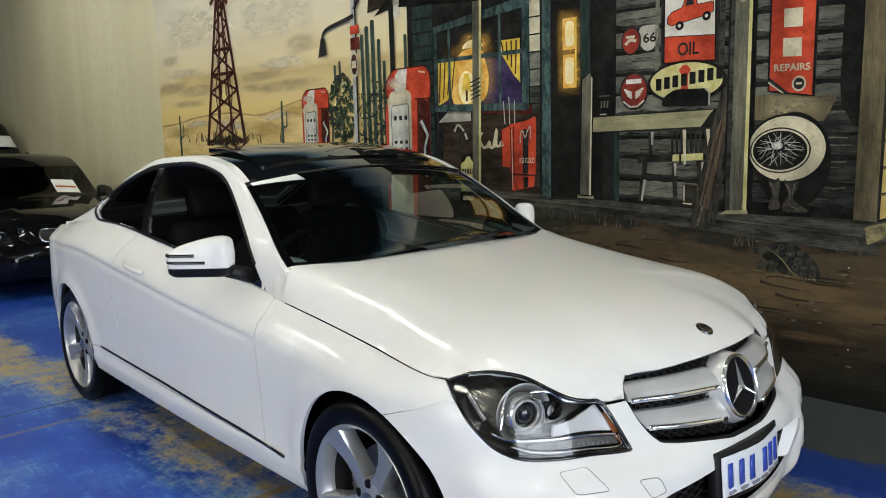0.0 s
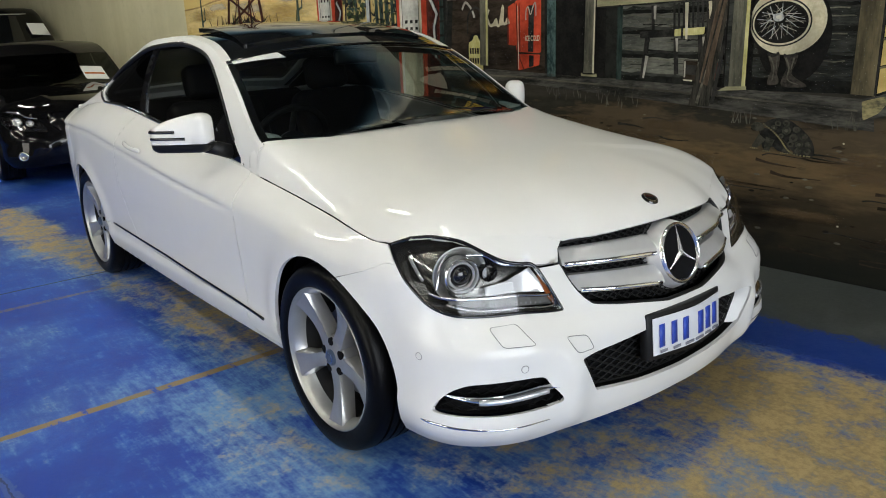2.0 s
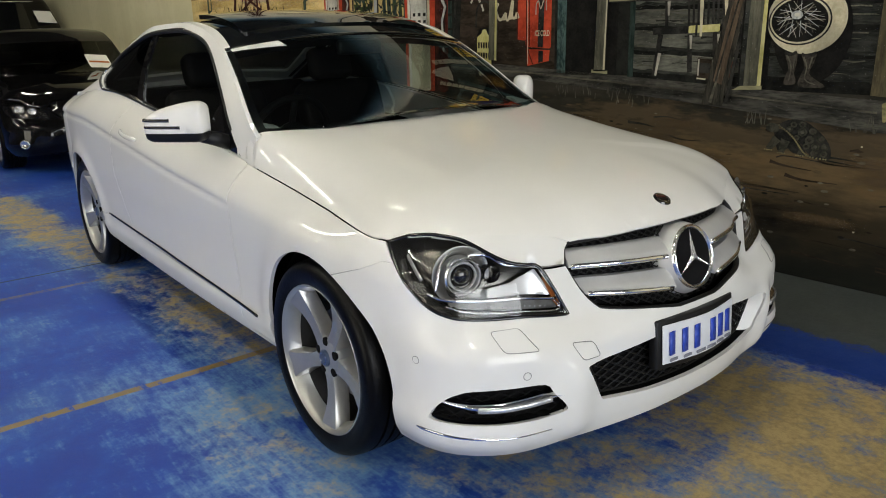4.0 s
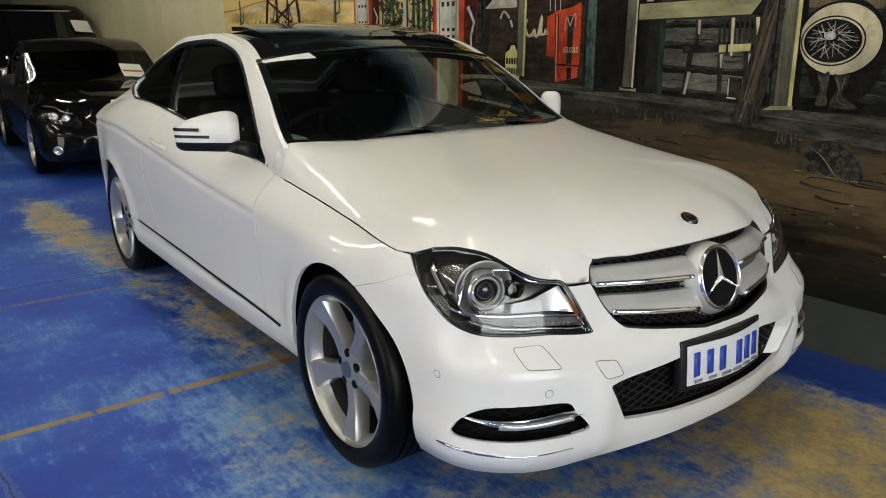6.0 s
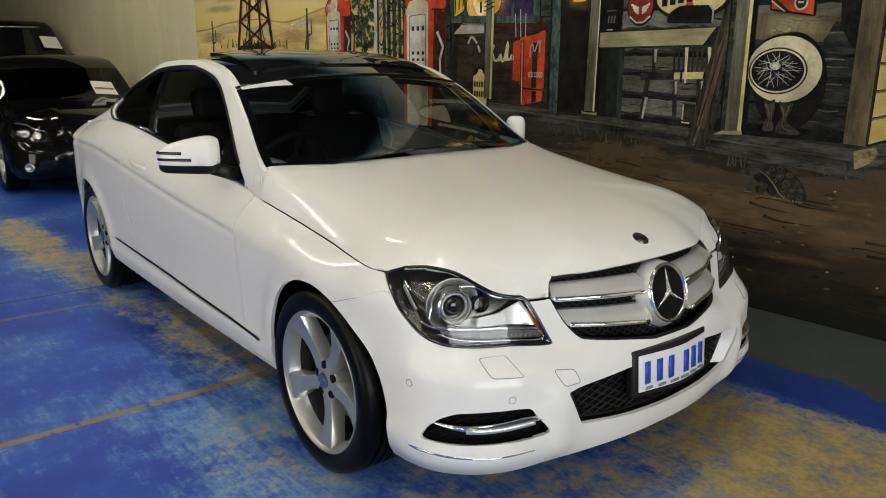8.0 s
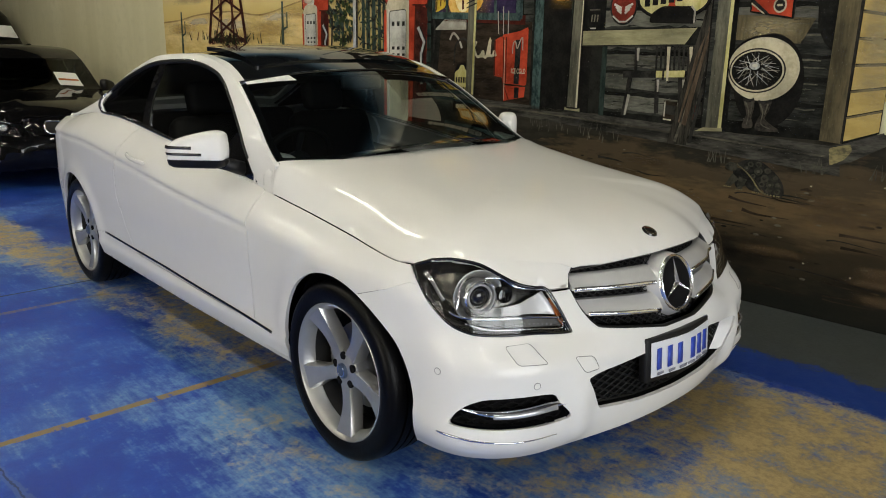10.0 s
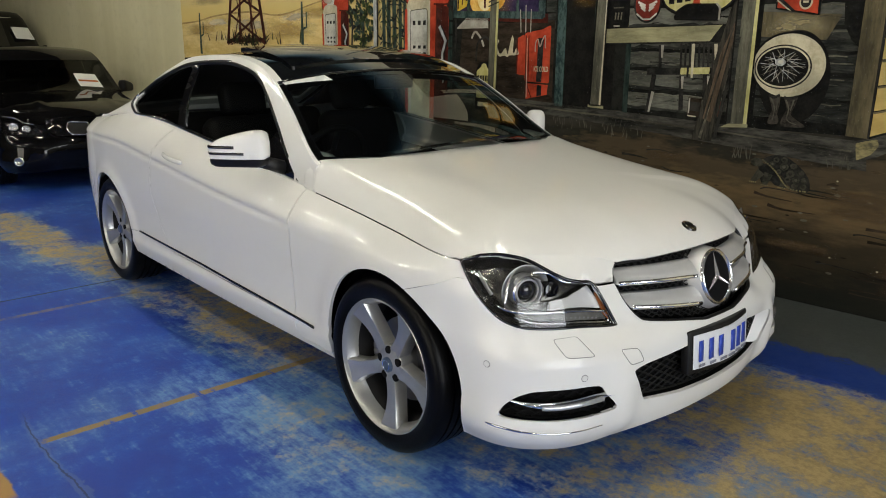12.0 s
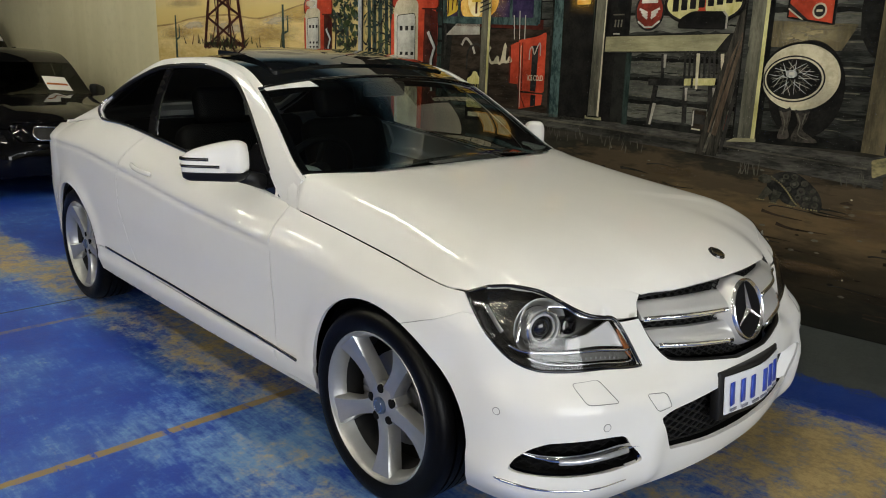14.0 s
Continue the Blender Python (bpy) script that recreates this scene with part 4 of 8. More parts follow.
lamps = both("headlight", lamp_shell, LAMP_INSIDE, car, "clear headlight with dark grey inside and projector")
lamp_pair("lens", lambda: patch(LAMP, lambda q, z: wrap(q, z, 0.003), 0.03, (), 0), LENS, lamps, "clear lens")
lamp_pair("lens_edge", lambda: tube([tuple(p) for p in wrap(*np.array(resample(LAMP, 0.02)).T, 0.004)], 0.0055, 6, True), GLOSS_BLACK, lamps, "black lens edge")
pm = lambda: facing(0.806, 0.700, 0.055)
lamp_pair("projector_ring", lambda: sharp(lathe([(0.044, -0.03), (0.047, 0.012), (0.050, 0.018), (0.054, 0.014), (0.054, -0.03)], 40, m=pm()), 40), SATIN_CHROME, lamps, "chrome projector ring")
lamp_pair("projector_bezel", lambda: sharp(lathe([(0.034, 0.004), (0.037, 0.010), (0.041, 0.006), (0.042, -0.02)], 40, m=pm()), 40), SILVER, lamps, "silver inner ring")
lamp_pair("projector_lens", lambda: lathe([(0.0, 0.012), (0.012, 0.0105), (0.024, 0.004), (0.032, -0.006), (0.034, -0.014)], 32, m=pm()), GLOSS_BLACK, lamps, "dark projector lens")
lamp_pair("outer_bowl", lambda: skin_tube([(0.880, 0.668), (0.876, 0.695), (0.874, 0.727), (0.859, 0.758), (0.815, 0.770)], 0.0055, 0.030, 5, 0.6), CHROME, lamps, "silver outer reflector")
lamp_pair("turn_reflector", lambda: skin_tube([(1.0, 0.748), (0.965, 0.722), (0.930, 0.690)], 0.009, 0.040, 5, 0.35), CLEAR_PLASTIC, lamps, "ribbed clear turn lamp")


def leds():
    bm = None
    for k in range(18):
        q = 0.83 - 0.0165 * k
        bm = box(0.005, 0.007, 0.004, (0, 0, 0), 0.001, 1, bm, on_skin(q, 0.628 - 0.018 * k / 17, 0.033))
    return bm


lamp_pair("light_strip", lambda: skin_tube([(0.901, 0.664), (0.859, 0.650), (0.773, 0.643), (0.648, 0.639), (0.514, 0.632)], 0.0045, 0.020, 6, 0.6), CHROME, lamps, "clear daytime light strip")
lamp_pair("strip_panel", lambda: patch(rounded([(0.840, 0.641), (0.773, 0.637), (0.648, 0.633), (0.520, 0.626), (0.506, 0.602), (0.648, 0.606), (0.770, 0.616), (0.840, 0.630)], 0.004), lambda q, z: wrap(q, z, 0.036), 0.02, (), 0.004), LAMP_STRIP, lamps, "ribbed clear lower strip")
lamp_pair("strip_line", lambda: skin_tube([(0.845, 0.631), (0.770, 0.612), (0.648, 0.604), (0.508, 0.600), (0.520, 0.628)], 0.0026, 0.024, 6, 0.8), SATIN_CHROME, lamps, "thin bright line under the strip")
lamp_pair("projector_bowl", lambda: lathe([(0.054, -0.034), (0.066, -0.026), (0.080, -0.006), (0.083, -0.008)], 40, m=pm()), REFLECTOR_GREY, lamps, "satin grey bowl round projector")
lamp_pair("strip_leds", leds, CLEAR_PLASTIC, lamps, "row of bright light cells")
lamp_pair("chrome_brow", lambda: skin_tube([(0.790, 0.752), (0.723, 0.748), (0.669, 0.724), (0.590, 0.716)], 0.0045, 0.03, 6, 0.7), CHROME, lamps, "thin silver brow")
# White panel puts the daylight reflection in the lens into shape and colour.
lamp_pair("reflection_panel", lambda: patch(rounded([(0.725, 0.646), (0.720, 0.671), (0.654, 0.676), (0.604, 0.694), (0.572, 0.708), (0.526, 0.650), (0.515, 0.638)], 0.006), lambda q, z: wrap(q, z, 0.030 + 0.012 * np.sin((q - 0.51) / 0.21 * 3.1)), 0.02, (), 0.01), LENS_REFLECTION, lamps, "bright inner panel shaped like the lens reflection")
lamp_pair("inner_cup", lambda: sharp(lathe([(0.012, -0.02), (0.020, 0.0), (0.023, 0.010), (0.026, 0.006), (0.026, -0.02)], 28, m=facing(0.712, 0.698, 0.066)), 40), GLOSS_BLACK, lamps, "black inner cup")
# Thin amber strip along the lamp's inner end.
lamp_pair("amber_strip", lambda: patch(rounded([(0.520, 0.622), (0.498, 0.602), (0.512, 0.640), (0.545, 0.690), (0.552, 0.690)], 0.004), lambda q, z: wrap(q, z, 0.024), 0.03, (), 0.005), AMBER, lamps, "amber strip along the lamp's inner end")

# ---- grille ----
GRILLE_ALL = [(0.470, 0.755), (0.476, 0.716)] + flowing(GRILLE, 3, False) + [(-a, b) for a, b in flowing(GRILLE, 3, False)[::-1]] + [(-0.476, 0.716), (-0.470, 0.755), (-0.45, 0.768), (-0.42, 0.770), (-0.2, 0.777), (0, 0.780), (0.2, 0.777), (0.42, 0.770), (0.45, 0.768)]


def lattice(area, pitch, rise, radius, inward, slope=0.5):
    """Crossing bars laid on the skin inside an outline."""
    bm = None
    P = np.array(area)
    lo, hi = P.min(0), P.max(0)
    for s in (slope, -slope):
        for c in np.arange(lo[1] - abs(s) * (hi[0] - lo[0]), hi[1] + abs(s) * (hi[0] - lo[0]), rise):
            q = np.arange(lo[0], hi[0], pitch)
            z = c + s * (q - (lo[0] if s > 0 else hi[0]))
            ok = inside(area, q, z)
            run = []
            for k in range(len(q) + 1):
                if k < len(q) and ok[k]:
                    run.append(k)
                    continue
                if len(run) > 1:
                    bm = tube([tuple(p) for p in wrap(q[run], z[run], inward)], radius, 4, bm=bm, caps=False)
                run = []
    return bm


grille = part("grille", patch(GRILLE_ALL, lambda q, z: wrap(q, z, 0.05), 0.05, (), -0.020), DARK_INSIDE, car, "black grille with silver louvres")
part("grille_mesh", lattice(GRILLE_ALL, 0.02, 0.017, 0.0022, 0.035), BLACK_PLASTIC, grille, "black diamond mesh")
edge_pts = wrap(*np.array(resample(GRILLE_ALL, 0.03)).T, 0.01)
part("grille_frame", tube([tuple(p) for p in edge_pts], 0.009, 6, True, flat=0.7), BLACK_PLASTIC, grille, "black grille frame")


grille_side = curve([(0.58, 0.350), (0.60, 0.386), (0.648, 0.433), (0.69, 0.458), (0.716, 0.470), (0.76, 0.466)])


def louvre(side, outer, inner, n=14):
    """A blade: its outer and inner ends as (way, top, bottom); the outer end follows the grille's edge."""
    bm = bmesh.new()
    rows = []
    for k in range(n + 1):
        t = k / n
        q, top, low = ((1 - t) * a + t * b for a, b in zip(outer, inner))
        sec = [(top, 0.035), (top, 0.018), (top - 0.006, 0.013), ((top + low) / 2, 0.0), (low + 0.006, -0.008), (low, -0.006), (low, 0.02)]
        ends = [(1 - t) * float(grille_side(z)) + t * inner[0] for z, d in sec]
        rows.append([bm.verts.new(wrap(e * side, z, d)) for e, (z, d) in zip(ends, sec)])
    for a, b in zip(rows, rows[1:]):
        for j in range(len(a) - 1):
            bm.faces.new((a[j], b[j], b[j + 1], a[j + 1]))
    bm.faces.new(rows[0])
    bm.faces.new(rows[-1][::-1])
    bmesh.ops.recalc_face_normals(bm, faces=bm.faces[:])
    return sharp(bm, 40)


for s in (1, -1):
    for outer, inner in (((0.466, 0.750, 0.712), (0.098, 0.743, 0.694)), ((0.434, 0.676, 0.636), (0.098, 0.657, 0.605))):
        part("louvre", louvre(s, outer, inner), SILVER, grille, "silver grille louvre")
        q = np.linspace(float(grille_side(outer[2])) - 0.006, 0.112, 14)
        z = np.linspace(outer[2], outer[2] + (inner[2] - outer[2]) * (outer[0] - 0.112) / (outer[0] - inner[0]), 14)
        part("louvre_edge", tube([tuple(p) for p in wrap(q * s, z + 0.002, -0.008)], 0.0078, 8, flat=0.7), SATIN_CHROME, grille, "chrome louvre edge")

# big emblem in the grille: a ring and three tapering arms before a black disc
em = Matrix.Translation((0.794, 0.002, 0.676)) @ pose(0, 0, 0, 0, 74, 0) @ Matrix.Scale(0.92, 4)
part("emblem", sharp(lathe([(0.088, -0.02), (0.092, 0.006), (0.098, 0.011), (0.104, 0.006), (0.105, -0.03)], 56, m=em), 50), SATIN_CHROME, grille, "large chrome ring emblem")
part("emblem_bowl", sharp(lathe([(0.104, 0.0), (0.111, -0.012), (0.120, -0.04), (0.124, -0.07)], 56, m=em), 60), SILVER, grille, "silver emblem surround")
part("emblem_disc", lathe([(0, 0.0), (0.091, 0.002)], 40, m=em), DARK_INSIDE, grille, "black disc")
arm_bm = None
for k in range(3):
    bm = bmesh.new()
    tip, l, rr, mid, back = [bm.verts.new(p) for p in ((0.093, 0, 0.006), (0.004, -0.0075, 0.003), (0.004, 0.0075, 0.003), (0.0, 0.0, 0.017), (-0.009, 0, 0.003))]
    bm.faces.new((tip, mid, l)); bm.faces.new((tip, rr, mid)); bm.faces.new((l, mid, back)); bm.faces.new((rr, back, mid))
    bm.transform(Matrix.Rotation(radians(180 + 120 * k), 4, "Z"))
    bmesh.ops.recalc_face_normals(bm, faces=bm.faces[:])
    arm_bm = joined(arm_bm, bm)
arm_bm.transform(em)
part("emblem_arms", arm_bm, SATIN_CHROME, grille, "three chrome arms", smooth=False)
bx = 0.678
badge_m = Matrix.Translation((bx, 0, float(bonnet(bx, 0)) + 0.001)) @ pose(0, 0, 0, 0, 26, 0)
badge = part("bonnet_badge", sharp(lathe([(0, 0.004), (0.018, 0.004), (0.026, 0.003), (0.029, -0.002)], 36, m=badge_m), 40), GLOSS_BLACK, car, "small round dark bonnet badge")
part("badge_ring", lathe([(0.019, 0.0042), (0.0205, 0.0055), (0.022, 0.0042)], 36, m=badge_m), CHROME, badge)

# ---- bumper fittings ----
LOW_BACK = [(q * 0.945, z) for q, z in LOW_GRILLE]
low_backing = part("lower_grille", patch(LOW_GRILLE, lambda q, z: wrap(q, z, 0.05), 0.06, (), 0), DARK_INSIDE, car, "black lower grille")
part("lower_mesh", lattice(LOW_BACK, 0.02, 0.026, 0.0032, 0.041), BLACK_PLASTIC, low_backing, "black diamond mesh")
part("lower_ring", tube([tuple(p) for p in wrap(*np.array(resample(LOW_BACK, 0.03)).T, 0.044)], 0.005, 6, True), BLACK_PLASTIC, low_backing)


def grille_tray(edge):
    """The dark wall above or below the lower mesh; edge gives its height along the opening."""
    bm = bmesh.new()
    q = np.linspace(edge[0][0], edge[-1][0], 25)
    z = np.interp(q, [a for a, _ in edge], [b for _, b in edge])
    rows = [[bm.verts.new(wrap(a, b, d)) for d in (0.010, 0.030, 0.056)] for a, b in zip(q, z)]
    for a, b in zip(rows, rows[1:]):
        for j in range(2):
            bm.faces.new((a[j], b[j], b[j + 1], a[j + 1]))
    return bm


for edge in ([(-0.387, 0.334), (-0.2, 0.317), (0, 0.311), (0.2, 0.317), (0.387, 0.334)], [(-0.452, 0.457), (-0.2, 0.488), (0.2, 0.488), (0.452, 0.457)]):
    part("grille_tray", grille_tray(edge), DARK_INSIDE, low_backing)


def grille_return():
    """The painted wall that leads from the bumper's face back to the lower mesh."""
    bm = bmesh.new()
    rows = []
    for k in range(9):
        t = k / 8
        q, z = 0.4535 + (0.386 - 0.4535) * t, 0.459 + (0.332 - 0.459) * t
        rows.append([bm.verts.new(wrap(q + 0.001 - 0.027 * u, z, 0.008 + 0.041 * u)) for u in (0, 0.2, 0.45, 0.7, 1)])
    for a, b in zip(rows, rows[1:]):
        for j in range(4):
            bm.faces.new((a[j], b[j], b[j + 1], a[j + 1]))
    bmesh.ops.recalc_face_normals(bm, faces=bm.faces[:])
    return bm


both("grille_return", grille_return, PAINT_WHITE, bumper, "white wall beside lower grille")


def fog_backing():
    return patch(FOG, lambda q, z: wrap(q, z, 0.045), 0.04, (), -0.038)


fogs = both("fog_slot", fog_backing, DARK_INSIDE, car, "black fog lamp recess with mesh")
lamp_pair("fog_mesh", lambda: lattice(FOG, 0.02, 0.024, 0.0026, 0.030), DARK_INSIDE, fogs)


def fog_blade():
    bm = bmesh.new()
    rows = []
    for k in range(21):
        t = k / 20
        q = 0.852 + (0.512 - 0.852) * t
        z = 0.382 - 0.009 * math.sin(math.pi * min(1, t * 1.1)) + 0.004 * t
        h = 0.003 + 0.0115 * math.sin(math.pi * min(1, t * 0.62 + 0.05)) * (1 if t < 0.8 else (1 - (t - 0.8) / 0.24))
        lift = 0.008 - 0.006 * math.sin(math.pi * t) + 0.012 * max(0.0, 1 - 4 * t)
        rows.append([bm.verts.new(wrap(q, z + dz * h, d + lift)) for dz, d in ((1, 0.012), (0.75, -0.001), (0, -0.008), (-0.75, -0.001), (-1, 0.012))])
    for a, b in zip(rows, rows[1:]):
        for j in range(4):
            bm.faces.new((a[j], b[j], b[j + 1], a[j + 1]))
    bmesh.ops.recalc_face_normals(bm, faces=bm.faces[:])
    return bm


lamp_pair("fog_blade", fog_blade, CHROME, fogs, "chrome fog lamp blade")
lamp_pair("day_light", lambda: skin_tube([(0.750, 0.373), (0.70, 0.373), (0.62, 0.377), (0.556, 0.382)], 0.009, -0.004, 6, 0.7), CLEAR_PLASTIC, fogs, "clear daytime lamp")


def seam(points, inward=-0.0006, radius=0.0011):
    lp = resample(rounded(points, 0.012, 4), 0.012)
    return tube([tuple(p) for p in wrap(*np.array(lp).T, inward)], radius, 4, True)


for s in (1, -1):
    part("washer_cover", seam([(0.722 * s, 0.573), (0.645 * s, 0.575), (0.587 * s, 0.521), (0.681 * s, 0.525)]), SEAM, bumper, "outlined washer cover")
    for q, z in ((0.915, 0.492), (0.624, 0.458)):
        part("parking_sensor", sharp(lathe([(0, 0.0015), (0.0095, 0.0015), (0.010, -0.002)], 20, m=on_skin(q * s, z, 0)), 30), PAINT_WHITE, bumper, "round white parking sensor")
        part("sensor_ring", lathe([(0.0098, 0.0002), (0.0105, 0.0008), (0.0118, 0.0002)], 20, m=on_skin(q * s, z, 0)), SEAM, bumper)
part("tow_cover", seam([(0.494, 0.527), (0.425, 0.520), (0.402, 0.476), (0.461, 0.476)]), SEAM, bumper, "outlined towing-eye cover")

# ---- number plate: its characters are plain bars ----
PLATE = pose(0.858, -0.014, 0.453, 0, -4, 0) @ Matrix.Diagonal((1, 0.94, 1, 1))


def bent(w, h, z0, depth, at, bevel=0.004):
    bm = bmesh.new()
    bmesh.ops.create_cube(bm, size=1.0, matrix=Matrix.Translation((at, 0, z0 + h / 2)) @ Matrix.Diagonal((depth, w, h, 1)))
    bmesh.ops.bevel(bm, geom=bm.edges[:], offset=bevel, segments=2, affect="EDGES", profile=0.5)
    for k in range(1, 8):
        y = -w / 2 + w * k / 8
        bmesh.ops.bisect_plane(bm, geom=bm.verts[:] + bm.edges[:] + bm.faces[:], plane_co=(0, y, 0), plane_no=(0, 1, 0))
    for v in bm.verts:
        v.co.x -= 0.22 * max(0, abs(v.co.y) - 0.02) ** 1.2
    bm.transform(PLATE)
    return sharp(bm, 40)


plate = part("number_plate", bent(0.372, 0.118, -0.052, 0.004, 0.012, 0.0015), PLATE_WHITE, car, "white number plate with blue bars")
part("plate_holder", bent(0.408, 0.150, -0.070, 0.03, -0.008, 0.006), BLACK_PLASTIC, plate, "black plastic plate holder")
for y in (-0.150, -0.098, -0.046, 0.036, 0.088, 0.140):
    b = box(0.002, 0.029, 0.072, (0.0152 - 0.22 * max(0, abs(y) - 0.02) ** 1.2, y, -0.028), m=PLATE)
    part("plate_bar", b, PLATE_BLUE, plate)
for y in (-0.14, -0.084, -0.028, 0.028, 0.084, 0.14):
    part("small_print_bar", box(0.002, 0.046, 0.009, (0.0152 - 0.22 * max(0, abs(y) - 0.02) ** 1.2, y, -0.046), m=PLATE), GREY_PRINT, plate)

# ---- door mirrors and handles ----
def mirror_shape(z0, z1, grow=0.0):
    """Rounded housing on a swept foot line, from z0 to z1 of its own height."""
    a, b = np.array([-0.771, -0.819]), np.array([-0.955, -0.990])
    ax = (b - a) / np.linalg.norm(b - a)
    nrm = np.array([-ax[1], ax[0]]) * -1
    if nrm[0] < 0:
        nrm = -nrm
    L = np.linalg.norm(b - a)
    bm = bmesh.new()
    rows = []
    N, M = 22, 26
    for i in range(N + 1):
        t = i / N
        s = (t - 0.5) * 2
        end = (1 - abs(s) ** 5) ** 0.4 if abs(s) < 1 else 0.0
        top = 1.107 - 0.055 * t**1.6
        low = 0.945
        mid, half = (top + low) / 2, (top - low) / 2
        row = []
        for j in range(M):
            ang = 2 * math.pi * j / M
            cz, cd = math.sin(ang), math.cos(ang)
            zz = mid + half * math.copysign(abs(cz) ** 0.55, cz) * (0.35 + 0.65 * end)
            dd = math.copysign(abs(cd) ** 0.6, cd) * (0.055 if cd > 0 else 0.05) * (0.25 + 0.75 * end)
            zz = min(max(zz, z0), z1)
            p = a + ax * (L * (t * 1.0)) + nrm * (dd + grow * math.copysign(1, cd))
            row.append(bm.verts.new((p[0], p[1], zz)))
        rows.append(row)
    for r0, r1 in zip(rows, rows[1:]):
        for j in range(M):
            bm.faces.new((r0[j], r1[j], r1[(j + 1) % M], r0[(j + 1) % M]))
    bm.faces.new(rows[0])
    bm.faces.new(rows[-1][::-1])
    bmesh.ops.recalc_face_normals(bm, faces=bm.faces[:])
    return sharp(bm, 50)


mirrors = both("door_mirror", lambda: mirror_shape(0.986, 2.0), PAINT_WHITE, car, "white door mirror with black base")
lamp_pair("mirror_base", lambda: mirror_shape(0.950, 0.9835, -0.002), BLACK_PLASTIC, mirrors, "black mirror underside")


def slot(z, t0, t1, r):
    a, b = np.array([-0.771, -0.819]), np.array([-0.955, -0.990])
    pts = []
    for t in np.linspace(t0, t1, 10):
        p = a + (b - a) * t
        s = (t - 0.5) * 2
        end = (1 - abs(s) ** 5) ** 0.4 if abs(s) < 1 else 0
        n = np.array([0.68, -0.733])
        q = p + n * (0.0555 * (0.25 + 0.75 * end) * 0.985)
        pts.append((q[0], q[1], z))
    return tube(pts, r, 6)


lamp_pair("indicator_slot", lambda: slot(1.008, 0.36, 1.0, 0.0060), GLOSS_BLACK, mirrors, "black indicator line")
lamp_pair("indicator_lamp", lambda: slot(1.034, 0.52, 1.0, 0.0066), GLOSS_BLACK, mirrors, "black indicator line")
lamp_pair("mirror_foot", lambda: tube([(-0.80, -0.735, 0.935), (-0.80, -0.79, 0.955), (-0.82, -0.85, 0.972)], [0.03, 0.028, 0.024], 10, flat=0.6), BLACK_PLASTIC, mirrors, "black mirror arm")


def handle():
    p = wrap(q_at(np.linspace(-1.575, -1.79, 14)), np.linspace(0.880, 0.902, 14), 0.0)
    p[:, 1] -= 0.032 * np.sin(np.linspace(0.25, math.pi - 0.25, 14)) ** 0.5
    return tube([tuple(v) for v in p], [0.009] + [0.0115] * 12 + [0.009], 10, flat=0.75)


handles = both("door_handle", handle, PAINT_WHITE, car, "white door handle")
# Dark patch laid on the door as the grip's shade; no recess is cut.
lamp_pair("grip_shadow", lambda: patch(rounded([(q_at(-1.645), 0.868), (q_at(-1.650), 0.884), (q_at(-1.672), 0.872)], 0.003), lambda q, z: wrap(q, z, -0.001), 0.02, (), 0.0), SEAM, handles, "dark patch painted for shade at the grip")

# ---- inside the coupe ----
inside_part = lambda name, bm, mat, label="": part(name, sharp(bm), mat, car, label)
inside_part("dashboard", box(0.42, 1.36, 0.34, (-0.74, 0, 0.58), 0.07, 4), DARK_INSIDE, "black dashboard")
wheel_m = Matrix.Translation((-1.02, -0.36, 0.90)) @ pose(0, 0, 0, 0, -66, 0)
sw = part("steering_wheel", tube([(0.185 * math.cos(a), 0.185 * math.sin(a), 0) for a in np.linspace(0, 2 * math.pi, 33)[:-1]], 0.016, 8, True), LEATHER, car, "black leather steering wheel")
sw.matrix_basis = wheel_m
part("wheel_boss", sharp(lathe([(0, 0.02), (0.06, 0.015), (0.075, -0.01), (0, -0.04)], 24), 40), BLACK_PLASTIC, sw)
for a in (0, 180, 270):
    part("wheel_arm", box(0.13, 0.03, 0.012, (0.11, 0, -0.006), 0.004, 1, None, Matrix.Rotation(radians(a), 4, "Z")), BLACK_PLASTIC, sw)


def seat_back(y):
    bm = box(0.16, 0.52, 0.62, (0, 0, 0), 0.06, 4, None, Matrix.Translation((-1.62, y, 0.48)) @ pose(0, 0, 0, 0, -20, 0))
    return box(0.11, 0.26, 0.18, (0, 0, 0), 0.045, 4, bm, Matrix.Translation((-1.86, y, 1.07)) @ pose(0, 0, 0, 0, -16, 0))


for y in (-0.36, 0.36):
    inside_part("front_seat", box(0.52, 0.54, 0.2, (-1.40, y, 0.36), 0.06, 4, seat_back(y)), LEATHER, "black leather front seat")
inside_part("rear_seat", box(0.2, 1.2, 0.62, (0, 0, 0), 0.07, 4, box(0.5, 1.2, 0.22, (-2.15, 0, 0.36), 0.06, 4), Matrix.Translation((-2.42, 0, 0.45)) @ pose(0, 0, 0, 0, -24, 0)), LEATHER, "black leather rear seat")
part("headliner", patch([(x, a) for x, a in roof_hole] , lambda x, a: canopy(x, a) - np.array([0, 0, 0.045]), 0.1, (), 0), DARK_INSIDE, car)
inside_part("rear_view_mirror", box(0.03, 0.23, 0.065, (-0.985, 0.0, 1.235), 0.014, 3), BLACK_PLASTIC, "black rear-view mirror")
# ---- the mural: a roadside filling station painted on the north wall ----
mural = thing("wall_mural", "painted desert filling station mural on hall wall", "mural")
mural.matrix_basis = M_WALL


